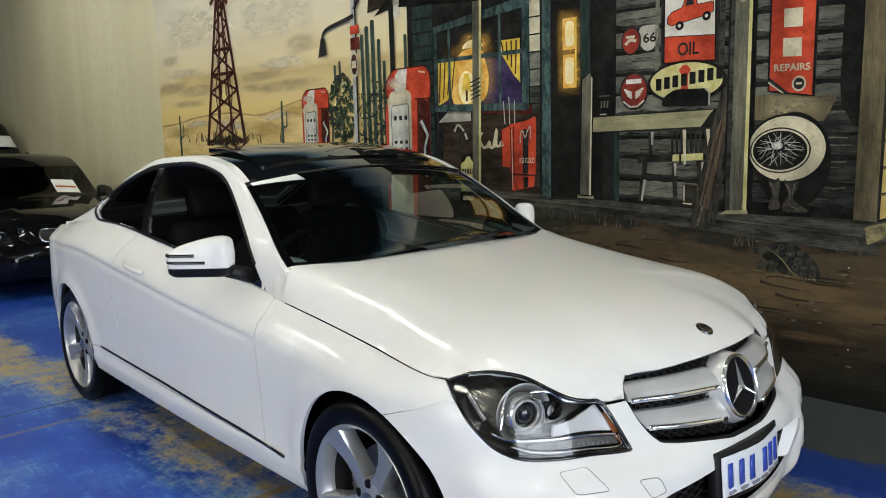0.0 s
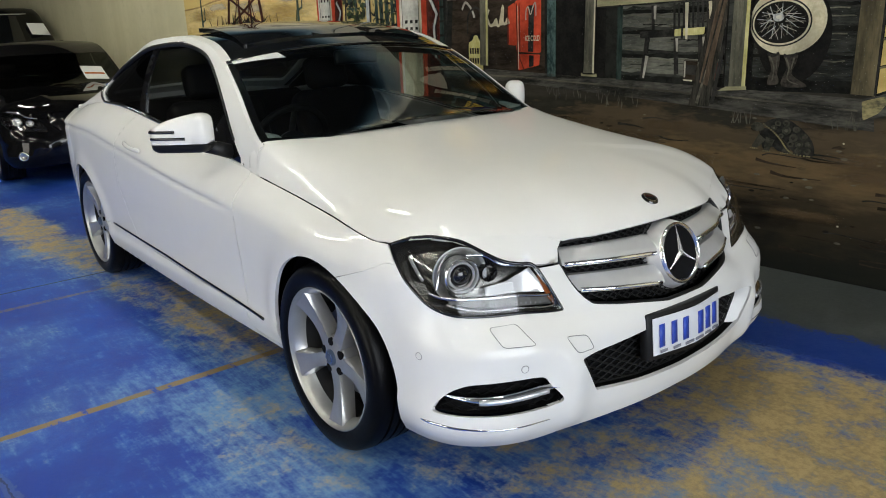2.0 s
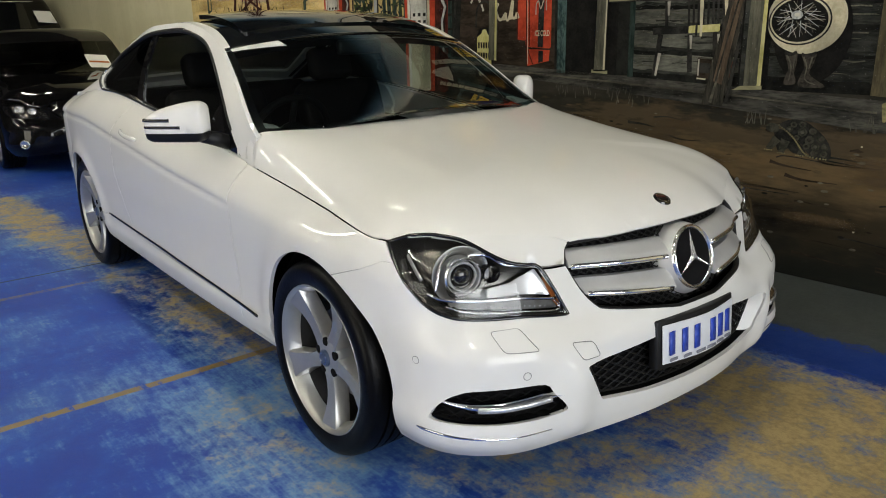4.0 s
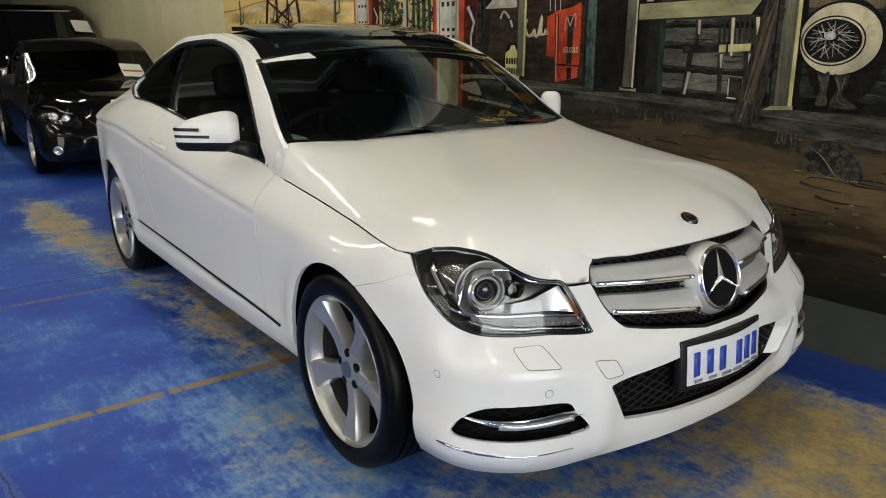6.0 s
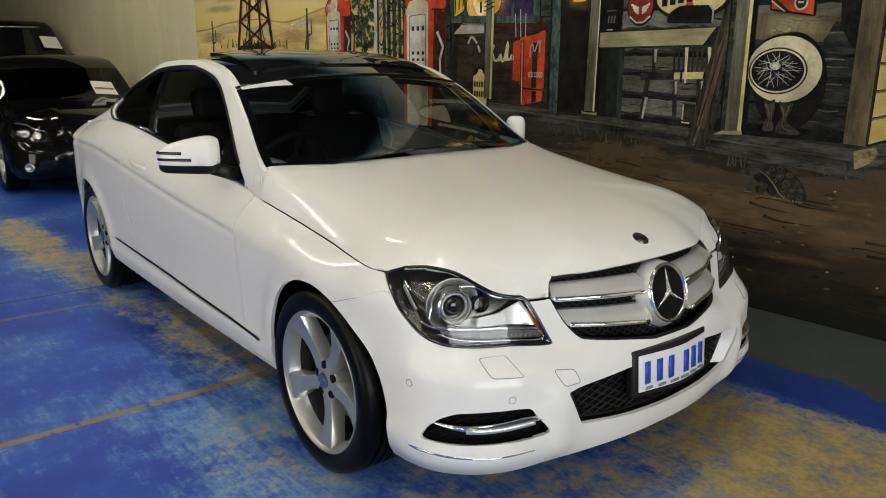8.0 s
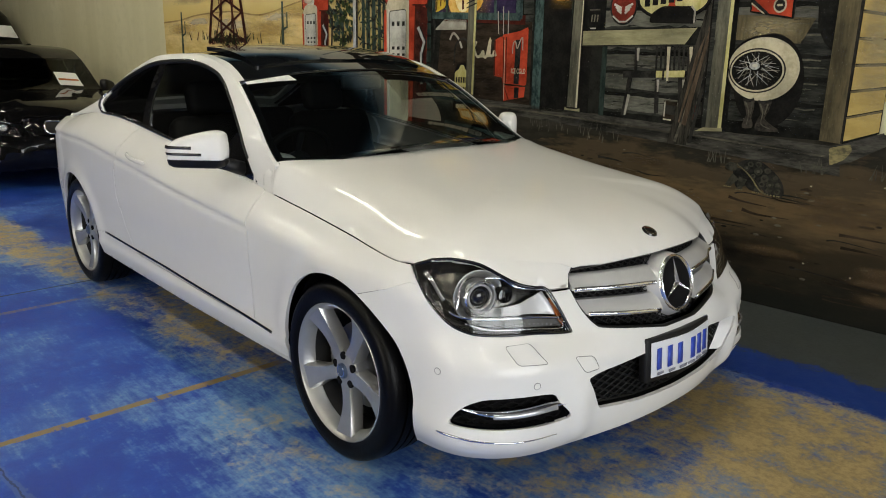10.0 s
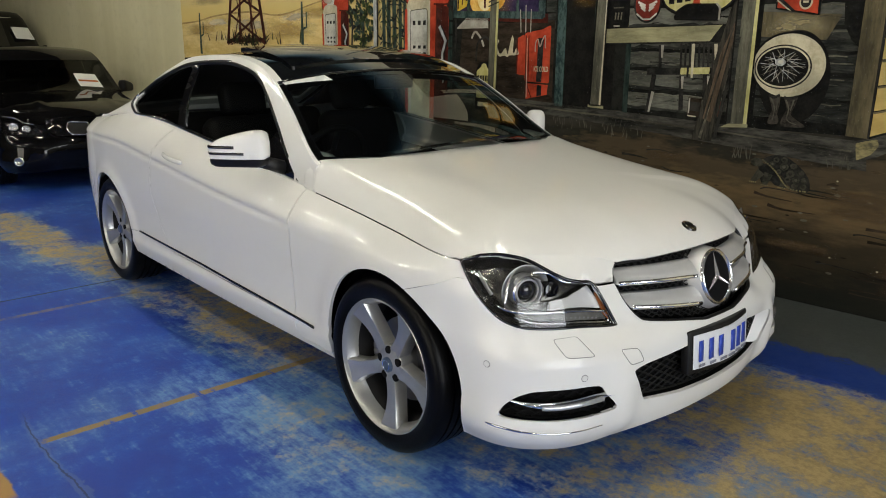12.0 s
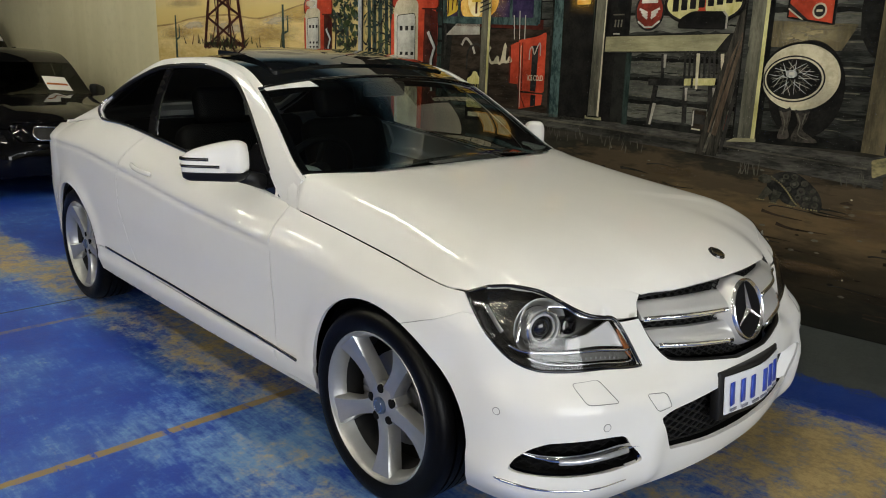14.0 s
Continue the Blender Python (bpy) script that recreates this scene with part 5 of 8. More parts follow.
def paint(name, dark, light, scale=6.0, stretch=(1, 1), rough=0.6, contrast=0.25):
    """Brushed wall paint between two tones."""
    m = bpy.data.materials.new("paint_" + name)
    m.use_nodes = True
    nt = m.node_tree
    b = nt.nodes["Principled BSDF"]
    co = nt.nodes.new("ShaderNodeTexCoord").outputs["Object"]
    mp = nt.nodes.new("ShaderNodeMapping")
    mp.inputs["Scale"].default_value = (stretch[0], 1, stretch[1])
    nt.links.new(co, mp.inputs[0])
    n1, n2 = noise_node(nt, mp.outputs[0], scale, 6, 0.6), noise_node(nt, mp.outputs[0], scale * 6, 6, 0.65)
    f = math_node(nt, "ADD", math_node(nt, "MULTIPLY", n1, 0.65), math_node(nt, "MULTIPLY", n2, 0.35))
    tone = mix_colour(nt, step_node(nt, f, 0.5 - contrast / 2, 0.5 + contrast / 2), dark, light)
    age = math_node(nt, "ADD", math_node(nt, "MULTIPLY", noise_node(nt, co, 2.6, 5, 0.6), 0.6), math_node(nt, "MULTIPLY", noise_node(nt, co, 17, 6, 0.65), 0.4))
    worn = mix_colour(nt, 0.26, tone, tuple(c * 0.35 for c in dark))
    nt.links.new(mix_colour(nt, step_node(nt, age, 0.46, 0.66), tone, worn), b.inputs["Base Color"])
    b.inputs["Roughness"].default_value = rough
    b.inputs["Specular IOR Level"].default_value = 0.04
    bp = nt.nodes.new("ShaderNodeBump")
    bp.inputs["Strength"].default_value, bp.inputs["Distance"].default_value = 0.15, 0.002
    nt.links.new(n2, bp.inputs["Height"])
    nt.links.new(bp.outputs[0], b.inputs["Normal"])
    return m


def gradient_paint(name, stops, scale, stretch, ragged=0.25):
    """Brushed paint whose tone changes with height: stops of (height, colour)."""
    m = paint(name, (0, 0, 0), (1, 1, 1), scale, stretch)
    nt = m.node_tree
    b = nt.nodes["Principled BSDF"]
    co = nt.nodes.new("ShaderNodeTexCoord").outputs["Object"]
    sep = nt.nodes.new("ShaderNodeSeparateXYZ")
    nt.links.new(co, sep.inputs[0])
    mp = nt.nodes.new("ShaderNodeMapping")
    mp.inputs["Scale"].default_value = (stretch[0], 1, stretch[1])
    nt.links.new(co, mp.inputs[0])
    n1, n2 = noise_node(nt, mp.outputs[0], scale, 7, 0.62), noise_node(nt, mp.outputs[0], scale * 5, 6, 0.6)
    h = math_node(nt, "ADD", sep.outputs[2], math_node(nt, "MULTIPLY", math_node(nt, "SUBTRACT", n1, 0.5), ragged * 2.4))
    h = math_node(nt, "ADD", h, math_node(nt, "MULTIPLY", math_node(nt, "SUBTRACT", n2, 0.5), ragged))
    lo, hi = stops[0][0], stops[-1][0]
    ramp = nt.nodes.new("ShaderNodeValToRGB")
    els = ramp.color_ramp.elements
    while len(els) < len(stops):
        els.new(0.5)
    for e, (z, c) in zip(els, stops):
        e.position, e.color = (z - lo) / (hi - lo), (*c, 1)
    nt.links.new(math_node(nt, "MULTIPLY", math_node(nt, "SUBTRACT", h, lo), 1 / (hi - lo), True), ramp.inputs[0])
    nt.links.new(ramp.outputs[0], b.inputs["Base Color"])
    return m


# Unseen upper stops turn blue, then near-black, to shape reflections in the glass.
SKY = gradient_paint("sky", [(1.3, (0.62, 0.42, 0.11)), (1.85, (0.70, 0.55, 0.22)), (2.0, (0.66, 0.54, 0.27)), (2.12, (0.52, 0.40, 0.19)), (2.22, (0.70, 0.60, 0.35)), (2.5, (0.67, 0.60, 0.42)), (2.75, (0.68, 0.63, 0.48)), (3.35, (0.56, 0.55, 0.46)), (3.7, (0.22, 0.32, 0.38)), (4.05, (0.055, 0.115, 0.165)), (4.35, (0.008, 0.014, 0.02))], 0.5, (0.42, 2.2), 0.26)
HILL = paint("hill", (0.58, 0.42, 0.15), (0.76, 0.60, 0.28), 2.5, (0.6, 2.5))
DIRT_LIGHT = paint("dirt_light", (0.045, 0.033, 0.020), (0.095, 0.068, 0.038), 8, (1, 4))
BROWN = paint("brown", (0.015, 0.011, 0.008), (0.044, 0.032, 0.023), 5, (1, 3))
HILL_EDGE = paint("hill_edge", (0.30, 0.20, 0.08), (0.46, 0.33, 0.14), 5)
DIRT = gradient_paint("dirt", [(0.0, (0.012, 0.013, 0.011)), (0.14, (0.016, 0.015, 0.012)), (0.26, (0.030, 0.024, 0.016)), (0.38, (0.036, 0.028, 0.018)), (0.50, (0.085, 0.060, 0.033)), (0.60, (0.125, 0.086, 0.044)), (0.70, (0.062, 0.047, 0.029)), (0.80, (0.072, 0.053, 0.032)), (0.88, (0.022, 0.020, 0.016)), (1.1, (0.050, 0.045, 0.036))], 1.5, (0.7, 3.0), 0.30)
RUST = paint("rust", (0.022, 0.009, 0.007), (0.085, 0.026, 0.018), 14)
RED = paint("red", (0.30, 0.035, 0.016), (0.56, 0.075, 0.034), 7, contrast=0.3)
DARK_RED = paint("dark_red", (0.045, 0.010, 0.008), (0.09, 0.018, 0.012), 9)
CREAM = paint("cream", (0.42, 0.38, 0.27), (0.60, 0.55, 0.40), 8)
WHEEL_WHITE = paint("wheel_white", (0.42, 0.375, 0.25), (0.62, 0.57, 0.41), 8)
WHITE = paint("white", (0.50, 0.48, 0.42), (0.68, 0.66, 0.60), 8)
GREY_WOOD = paint("grey_wood", (0.066, 0.068, 0.058), (0.190, 0.190, 0.160), 4, (1.0, 4), contrast=0.3)
MID_WOOD = paint("mid_wood", (0.050, 0.052, 0.045), (0.145, 0.146, 0.124), 4, (1.0, 4), contrast=0.3)
GREY_WOOD_DARK = paint("grey_wood_dark", (0.012, 0.013, 0.012), (0.054, 0.056, 0.049), 4, (1.0, 5), contrast=0.25)
SIGN_RED = paint("sign_red", (0.13, 0.020, 0.014), (0.27, 0.040, 0.025), 9)
POST_WOOD = paint("post_wood", (0.062, 0.061, 0.047), (0.175, 0.170, 0.125), 5, (6, 0.8), contrast=0.36)
PALE_WOOD = paint("pale_wood", (0.22, 0.205, 0.115), (0.40, 0.375, 0.225), 4, (1.0, 5), contrast=0.42)
SUN_EDGE = paint("sun_edge", (0.42, 0.38, 0.13), (0.60, 0.56, 0.28), 6, (2, 1))
SUN_BOARD = paint("sun_board", (0.40, 0.285, 0.090), (0.53, 0.40, 0.155), 3, (1, 3), contrast=0.5)
TAN_POST = paint("tan_post", (0.062, 0.053, 0.033), (0.175, 0.145, 0.082), 4, (5, 0.8), contrast=0.4)
LOG_LIGHT = paint("log_light", (0.045, 0.032, 0.022), (0.115, 0.082, 0.056), 6, (5, 1), contrast=0.3)
SHADE = paint("shade", (0.006, 0.006, 0.006), (0.018, 0.018, 0.016), 7)
SHADE_GREEN = paint("shade_green", (0.010, 0.018, 0.016), (0.030, 0.048, 0.042), 7, (4, 1))
TEAL = paint("teal", (0.014, 0.030, 0.031), (0.070, 0.112, 0.108), 7, (3, 1.2), contrast=0.2)
GLOW = paint("glow", (0.58, 0.28, 0.035), (0.80, 0.52, 0.15), 12)
PALE_GLOW = paint("pale_glow", (0.80, 0.62, 0.25), (0.90, 0.80, 0.50), 12)
YELLOW = paint("yellow", (0.55, 0.36, 0.03), (0.74, 0.54, 0.10), 10)
NAVY = paint("navy", (0.018, 0.014, 0.045), (0.05, 0.035, 0.09), 8)
PORCH = paint("porch", (0.022, 0.022, 0.020), (0.090, 0.086, 0.074), 4, (1, 5))
PORCH_SUN = paint("porch_sun", (0.06, 0.058, 0.042), (0.30, 0.255, 0.120), 9, (1, 2), contrast=0.3)
PORCH_EDGE = paint("porch_edge", (0.055, 0.052, 0.042), (0.14, 0.13, 0.10), 4, (1, 6))
LEAF = paint("leaf", (0.018, 0.032, 0.012), (0.060, 0.080, 0.030), 20)
CACTUS = paint("cactus", (0.020, 0.038, 0.031), (0.075, 0.105, 0.080), 12, (6, 1))
BLACK = paint("black", (0.006, 0.006, 0.006), (0.014, 0.013, 0.012), 10)
SOFT_BLACK = paint("soft_black", (0.010, 0.010, 0.010), (0.035, 0.033, 0.030), 10)
DIAL_GREY = paint("dial_grey", (0.42, 0.42, 0.38), (0.60, 0.60, 0.55), 9)
STEEL_GREY = paint("steel_grey", (0.24, 0.25, 0.25), (0.52, 0.53, 0.52), 9, (8, 1))
DIM_LETTER = paint("dim_letter", (0.28, 0.26, 0.22), (0.42, 0.40, 0.35), 14)
BOOT_BROWN = paint("boot_brown", (0.012, 0.011, 0.010), (0.058, 0.051, 0.042), 16)
LOG = paint("log", (0.010, 0.010, 0.009), (0.052, 0.047, 0.038), 5, (7, 1.0))
SHELL_DARK = paint("shell_dark", (0.020, 0.021, 0.017), (0.062, 0.060, 0.046), 22)
SHELL = paint("shell", (0.045, 0.043, 0.034), (0.10, 0.095, 0.075), 18)

LAYER = 0.0016


def flat(name, outline, mat, layer, label="", parent=None):
    """A painted shape: a thin skin of paint on the wall."""
    bm = bmesh.new()
    y = -LAYER * layer
    face = bm.faces.new([bm.verts.new((u, y, z)) for u, z in outline])
    face.normal_update()
    if face.normal.y > 0:
        face.normal_flip()
    bmesh.ops.triangulate(bm, faces=[face])
    return part(name, bm, mat, parent or mural, label, smooth=False)


def outlined(outline, width, layer, parent=None, mat=None):
    """One closed brush line round a painted shape."""
    P = np.array(resample(outline, 0.03), float)
    d = np.roll(P, -1, 0) - np.roll(P, 1, 0)
    n = np.stack([-d[:, 1], d[:, 0]], 1) / np.linalg.norm(d, axis=1)[:, None] * width / 2
    bm = bmesh.new()
    a, b = ([bm.verts.new((u, -LAYER * layer, z)) for u, z in Q] for Q in (P + n, P - n))
    for k in range(len(P)):
        m = (k + 1) % len(P)
        f = bm.faces.new((a[k], a[m], b[m], b[k]))
        f.normal_update()
        if f.normal.y > 0:
            f.normal_flip()
    return part("brush_outline", bm, mat or BLACK, parent or mural, smooth=False)


def rect(u0, u1, z0, z1):
    return [(u0, z0), (u1, z0), (u1, z1), (u0, z1)]


def oval(u, z, ru, rz, n=40, a0=0, a1=360):
    return [(u + ru * math.cos(radians(a)), z + rz * math.sin(radians(a))) for a in np.linspace(a0, a1, n, endpoint=a1 - a0 < 360)]


def stroke(points, w0, w1=None):
    """A brush stroke along points."""
    P = [np.array(p, float) for p in points]
    w1 = w0 if w1 is None else w1
    left, right = [], []
    for i, p in enumerate(P):
        d = P[min(i + 1, len(P) - 1)] - P[max(i - 1, 0)]
        d /= np.linalg.norm(d)
        w = (w0 + (w1 - w0) * i / (len(P) - 1)) / 2
        n = np.array([-d[1], d[0]]) * w
        left.append(tuple(p + n))
        right.append(tuple(p - n))
    return left + right[::-1]


def written(name, text, u, z, size, mat, layer, width=None, parent=None, lean=0.0):
    """Words painted in the built-in face, centred on (u, z)."""
    cu = bpy.data.curves.new(name, "FONT")
    cu.body, cu.size, cu.align_x, cu.align_y = text, size, "CENTER", "CENTER"
    cu.offset = size * 0.022
    tmp = new(name + "_draft", cu)
    bpy.context.view_layer.update()
    me = bpy.data.meshes.new_from_object(tmp.evaluated_get(bpy.context.evaluated_depsgraph_get()))
    bpy.data.objects.remove(tmp)
    xs = [v.co.x for v in me.vertices]
    k = width / (max(xs) - min(xs)) if width else 1.0
    for v in me.vertices:
        x, y = v.co.x * k, v.co.y
        v.co = (u + x + lean * y, -LAYER * layer, z + y + lean * x)
    me.materials.append(mat)
    ob = new(name, me)
    ob.parent = parent or mural
    return ob


rnd = random.Random(4)
flat("painted_sky", rect(-7.17, 2.6, 1.2, HALL_TOP - 0.001), SKY, 1, "cream and yellow painted desert sky")
ridge = flowing([(-7.17, 1.70), (-6.75, 1.72), (-6.3, 1.77), (-5.6, 1.79), (-5.1, 1.745), (-4.8, 1.765), (-4.3, 1.85), (-3.8, 1.88), (-3.3, 1.84), (-2.7, 1.80)], 5, False)
flat("painted_hill", [tuple(p) for p in ridge] + [(-2.6, 1.0), (-7.17, 1.0)], HILL, 2, "ochre painted desert hills")
flat("painted_ridge", stroke(ridge, 0.018, 0.012), HILL_EDGE, 3)
flat("painted_dirt", [(-7.17, 0.0), (2.6, 0.0), (2.6, 1.02), (-2.2, 1.06), (-3.5, 1.30), (-5.5, 1.36), (-7.17, 1.30)], DIRT, 3, "dark brown painted dirt road")
for u, z in ((-6.72, 1.45), (-4.62, 1.50)):
    flat("painted_cactus", stroke([(u, z - 0.1), (u + 0.01, z + 0.36)], 0.05, 0.03), CACTUS, 4)
    flat("painted_cactus", stroke([(u + 0.01, z + 0.10), (u + 0.08, z + 0.12), (u + 0.085, z + 0.26)], 0.028, 0.02), CACTUS, 4)

# windmill tower of crossed rusty struts
wl, wr, wt, wb = (-6.10, -5.29), (-5.77, -5.57), 3.05, 1.46
tower = flat("painted_tower", stroke([(-6.08, wb), (-5.70, wt)], 0.055, 0.04), RUST, 5, "rust-red painted windmill tower")
flat("tower_leg", stroke([(-5.30, wb), (-5.60, wt)], 0.055, 0.04), RUST, 5, parent=tower)
flat("tower_leg", stroke([(-5.82, wb), (-5.66, wt)], 0.04, 0.03), RUST, 5, parent=tower)
flat("tower_leg", stroke([(-5.54, wb), (-5.64, wt)], 0.04, 0.03), RUST, 5, parent=tower)


def leg(z, side):
    t = (z - wb) / (wt - wb)
    return (-6.08 + 0.38 * t) if side < 0 else (-5.30 - 0.30 * t)


levels = [1.46, 1.78, 2.02, 2.20, 2.45, 2.70, 2.88, 3.0]
for z0, z1 in zip(levels, levels[1:]):
    flat("tower_strut", stroke([(leg(z0, -1), z0), (leg(z1, 1), z1)], 0.028), RUST, 6, parent=tower)
    flat("tower_strut", stroke([(leg(z0, 1), z0), (leg(z1, -1), z1)], 0.028), RUST, 6, parent=tower)
for z0, z1 in zip(levels[::2], levels[2::2]):
    for a0, a1 in ((0.18, 0.42), (0.42, 0.18), (0.58, 0.82), (0.82, 0.58)):
        u0, u1 = leg(z0, -1) + a0 * (leg(z0, 1) - leg(z0, -1)), leg(z1, -1) + a1 * (leg(z1, 1) - leg(z1, -1))
        flat("tower_strut", stroke([(u0, z0), (u1, z1)], 0.018), RUST, 5.6, parent=tower)
for z in (1.50, 2.20, 2.45, 2.88):
    flat("tower_bar", stroke([(leg(z, -1) - 0.02, z), (leg(z, 1) + 0.02, z)], 0.036), RUST, 6, parent=tower)
for k in range(12):
    a = k * 30 + 8
    flat("mill_blade", stroke([(-5.65 + 0.05 * math.cos(radians(a)), 3.05 + 0.05 * math.sin(radians(a))), (-5.65 + 0.25 * math.cos(radians(a)), 3.05 + 0.20 * math.sin(radians(a)))], 0.02, 0.055), RUST, 6, parent=tower)
for k in range(90):
    u = rnd.gauss(-5.70, 0.30)
    a = rnd.uniform(30, 150)
    s = rnd.uniform(0.05, 0.13)
    z = 1.46 + rnd.uniform(-0.02, 0.05)
    flat("painted_shrub", stroke([(u, z), (u + s * math.cos(radians(a)), z + s * math.sin(radians(a)))], 0.022, 0.006), (SOFT_BLACK, RUST, LEAF)[k % 3], 7)

def wash_paint(name, colour, strength):
    """A thin brushed glaze that fades out towards its edges."""
    m = bpy.data.materials.new("wash_" + name)
    m.use_nodes = True
    nt = m.node_tree
    b = nt.nodes["Principled BSDF"]
    b.inputs["Base Color"].default_value, b.inputs["Roughness"].default_value = (*colour, 1), 0.6
    b.inputs["Specular IOR Level"].default_value = 0.1
    tc = nt.nodes.new("ShaderNodeTexCoord")
    sep = nt.nodes.new("ShaderNodeSeparateXYZ")
    nt.links.new(tc.outputs["Generated"], sep.inputs[0])
    fade = None
    for out in (sep.outputs[0], sep.outputs[2]):
        d = math_node(nt, "SUBTRACT", math_node(nt, "MULTIPLY", out, 2.0), 1.0)
        d = math_node(nt, "SUBTRACT", 1.0, math_node(nt, "MULTIPLY", d, d))
        fade = d if fade is None else math_node(nt, "MULTIPLY", fade, d)
    mp = nt.nodes.new("ShaderNodeMapping")
    mp.inputs["Scale"].default_value = (0.7, 1, 2.2)
    nt.links.new(tc.outputs["Object"], mp.inputs[0])
    brush = step_node(nt, math_node(nt, "ADD", noise_node(nt, mp.outputs[0], 7, 7, 0.65), math_node(nt, "MULTIPLY", fade, 0.30)), 0.30, 0.95)
    mix, clear = nt.nodes.new("ShaderNodeMixShader"), nt.nodes.new("ShaderNodeBsdfTransparent")
    nt.links.new(math_node(nt, "MULTIPLY", math_node(nt, "MULTIPLY", brush, math_node(nt, "MINIMUM", math_node(nt, "MULTIPLY", fade, 1.5), 1.0)), strength, True), mix.inputs[0])
    nt.links.new(clear.outputs[0], mix.inputs[1])
    nt.links.new(b.outputs[0], mix.inputs[2])
    nt.links.new(mix.outputs[0], nt.nodes["Material Output"].inputs[0])
    return m


WASH_CLOUD = wash_paint("cloud", (0.44, 0.35, 0.21), 0.40)
WASH_PALE = wash_paint("pale", (0.76, 0.70, 0.54), 0.5)
WASH_OCHRE = wash_paint("ochre", (0.52, 0.36, 0.13), 0.5)
WASH_DARK = wash_paint("dark", (0.010, 0.010, 0.010), 0.28)
WASH_EARTH = wash_paint("earth", (0.125, 0.084, 0.045), 0.7)
WASH_GLOW = wash_paint("glow", (0.80, 0.45, 0.08), 0.55)
WASH_SUN = wash_paint("sun", (0.34, 0.29, 0.17), 0.6)


def wash(name, u, z, w, h, mat, layer, parent=None):
    return flat(name, rect(u - w / 2, u + w / 2, z - h / 2, z + h / 2), mat, layer, parent=parent)


# soft clouds over the hills
for u, z, w, h in ((-6.85, 2.44, 0.5, 0.16), (-6.85, 2.13, 0.8, 0.16), (-6.25, 2.06, 1.0, 0.16), (-4.55, 2.00, 1.3, 0.14), (-4.95, 2.12, 0.9, 0.12), (-4.25, 2.36, 0.6, 0.2), (-5.1, 2.02, 0.6, 0.10), (-6.5, 1.93, 0.9, 0.1)):
    wash("painted_cloud", u, z, w, h, WASH_CLOUD, 1.3 + 0.01 * h * w)
for u, z, w, h in ((-6.3, 2.75, 1.4, 0.5), (-4.7, 2.68, 1.5, 0.5), (-4.6, 2.22, 1.0, 0.16), (-6.6, 2.27, 1.0, 0.14)):
    wash("painted_light", u, z, w, h, WASH_PALE, 1.5 + 0.01 * w)
for u, z, w, h in ((-6.7, 1.62, 0.9, 0.16), (-4.9, 1.60, 1.2, 0.2), (-4.3, 1.75, 0.9, 0.12)):
    wash("painted_ochre", u, z, w, h, WASH_OCHRE, 2.4 + 0.01 * w)
for u, z, w, h in ((-6.3, 1.70, 0.7, 0.10), (-4.75, 1.72, 0.6, 0.10), (-5.6, 1.66, 0.8, 0.16)):
    wash("painted_light", u, z, w, h, WASH_PALE, 2.6 + 0.01 * w)


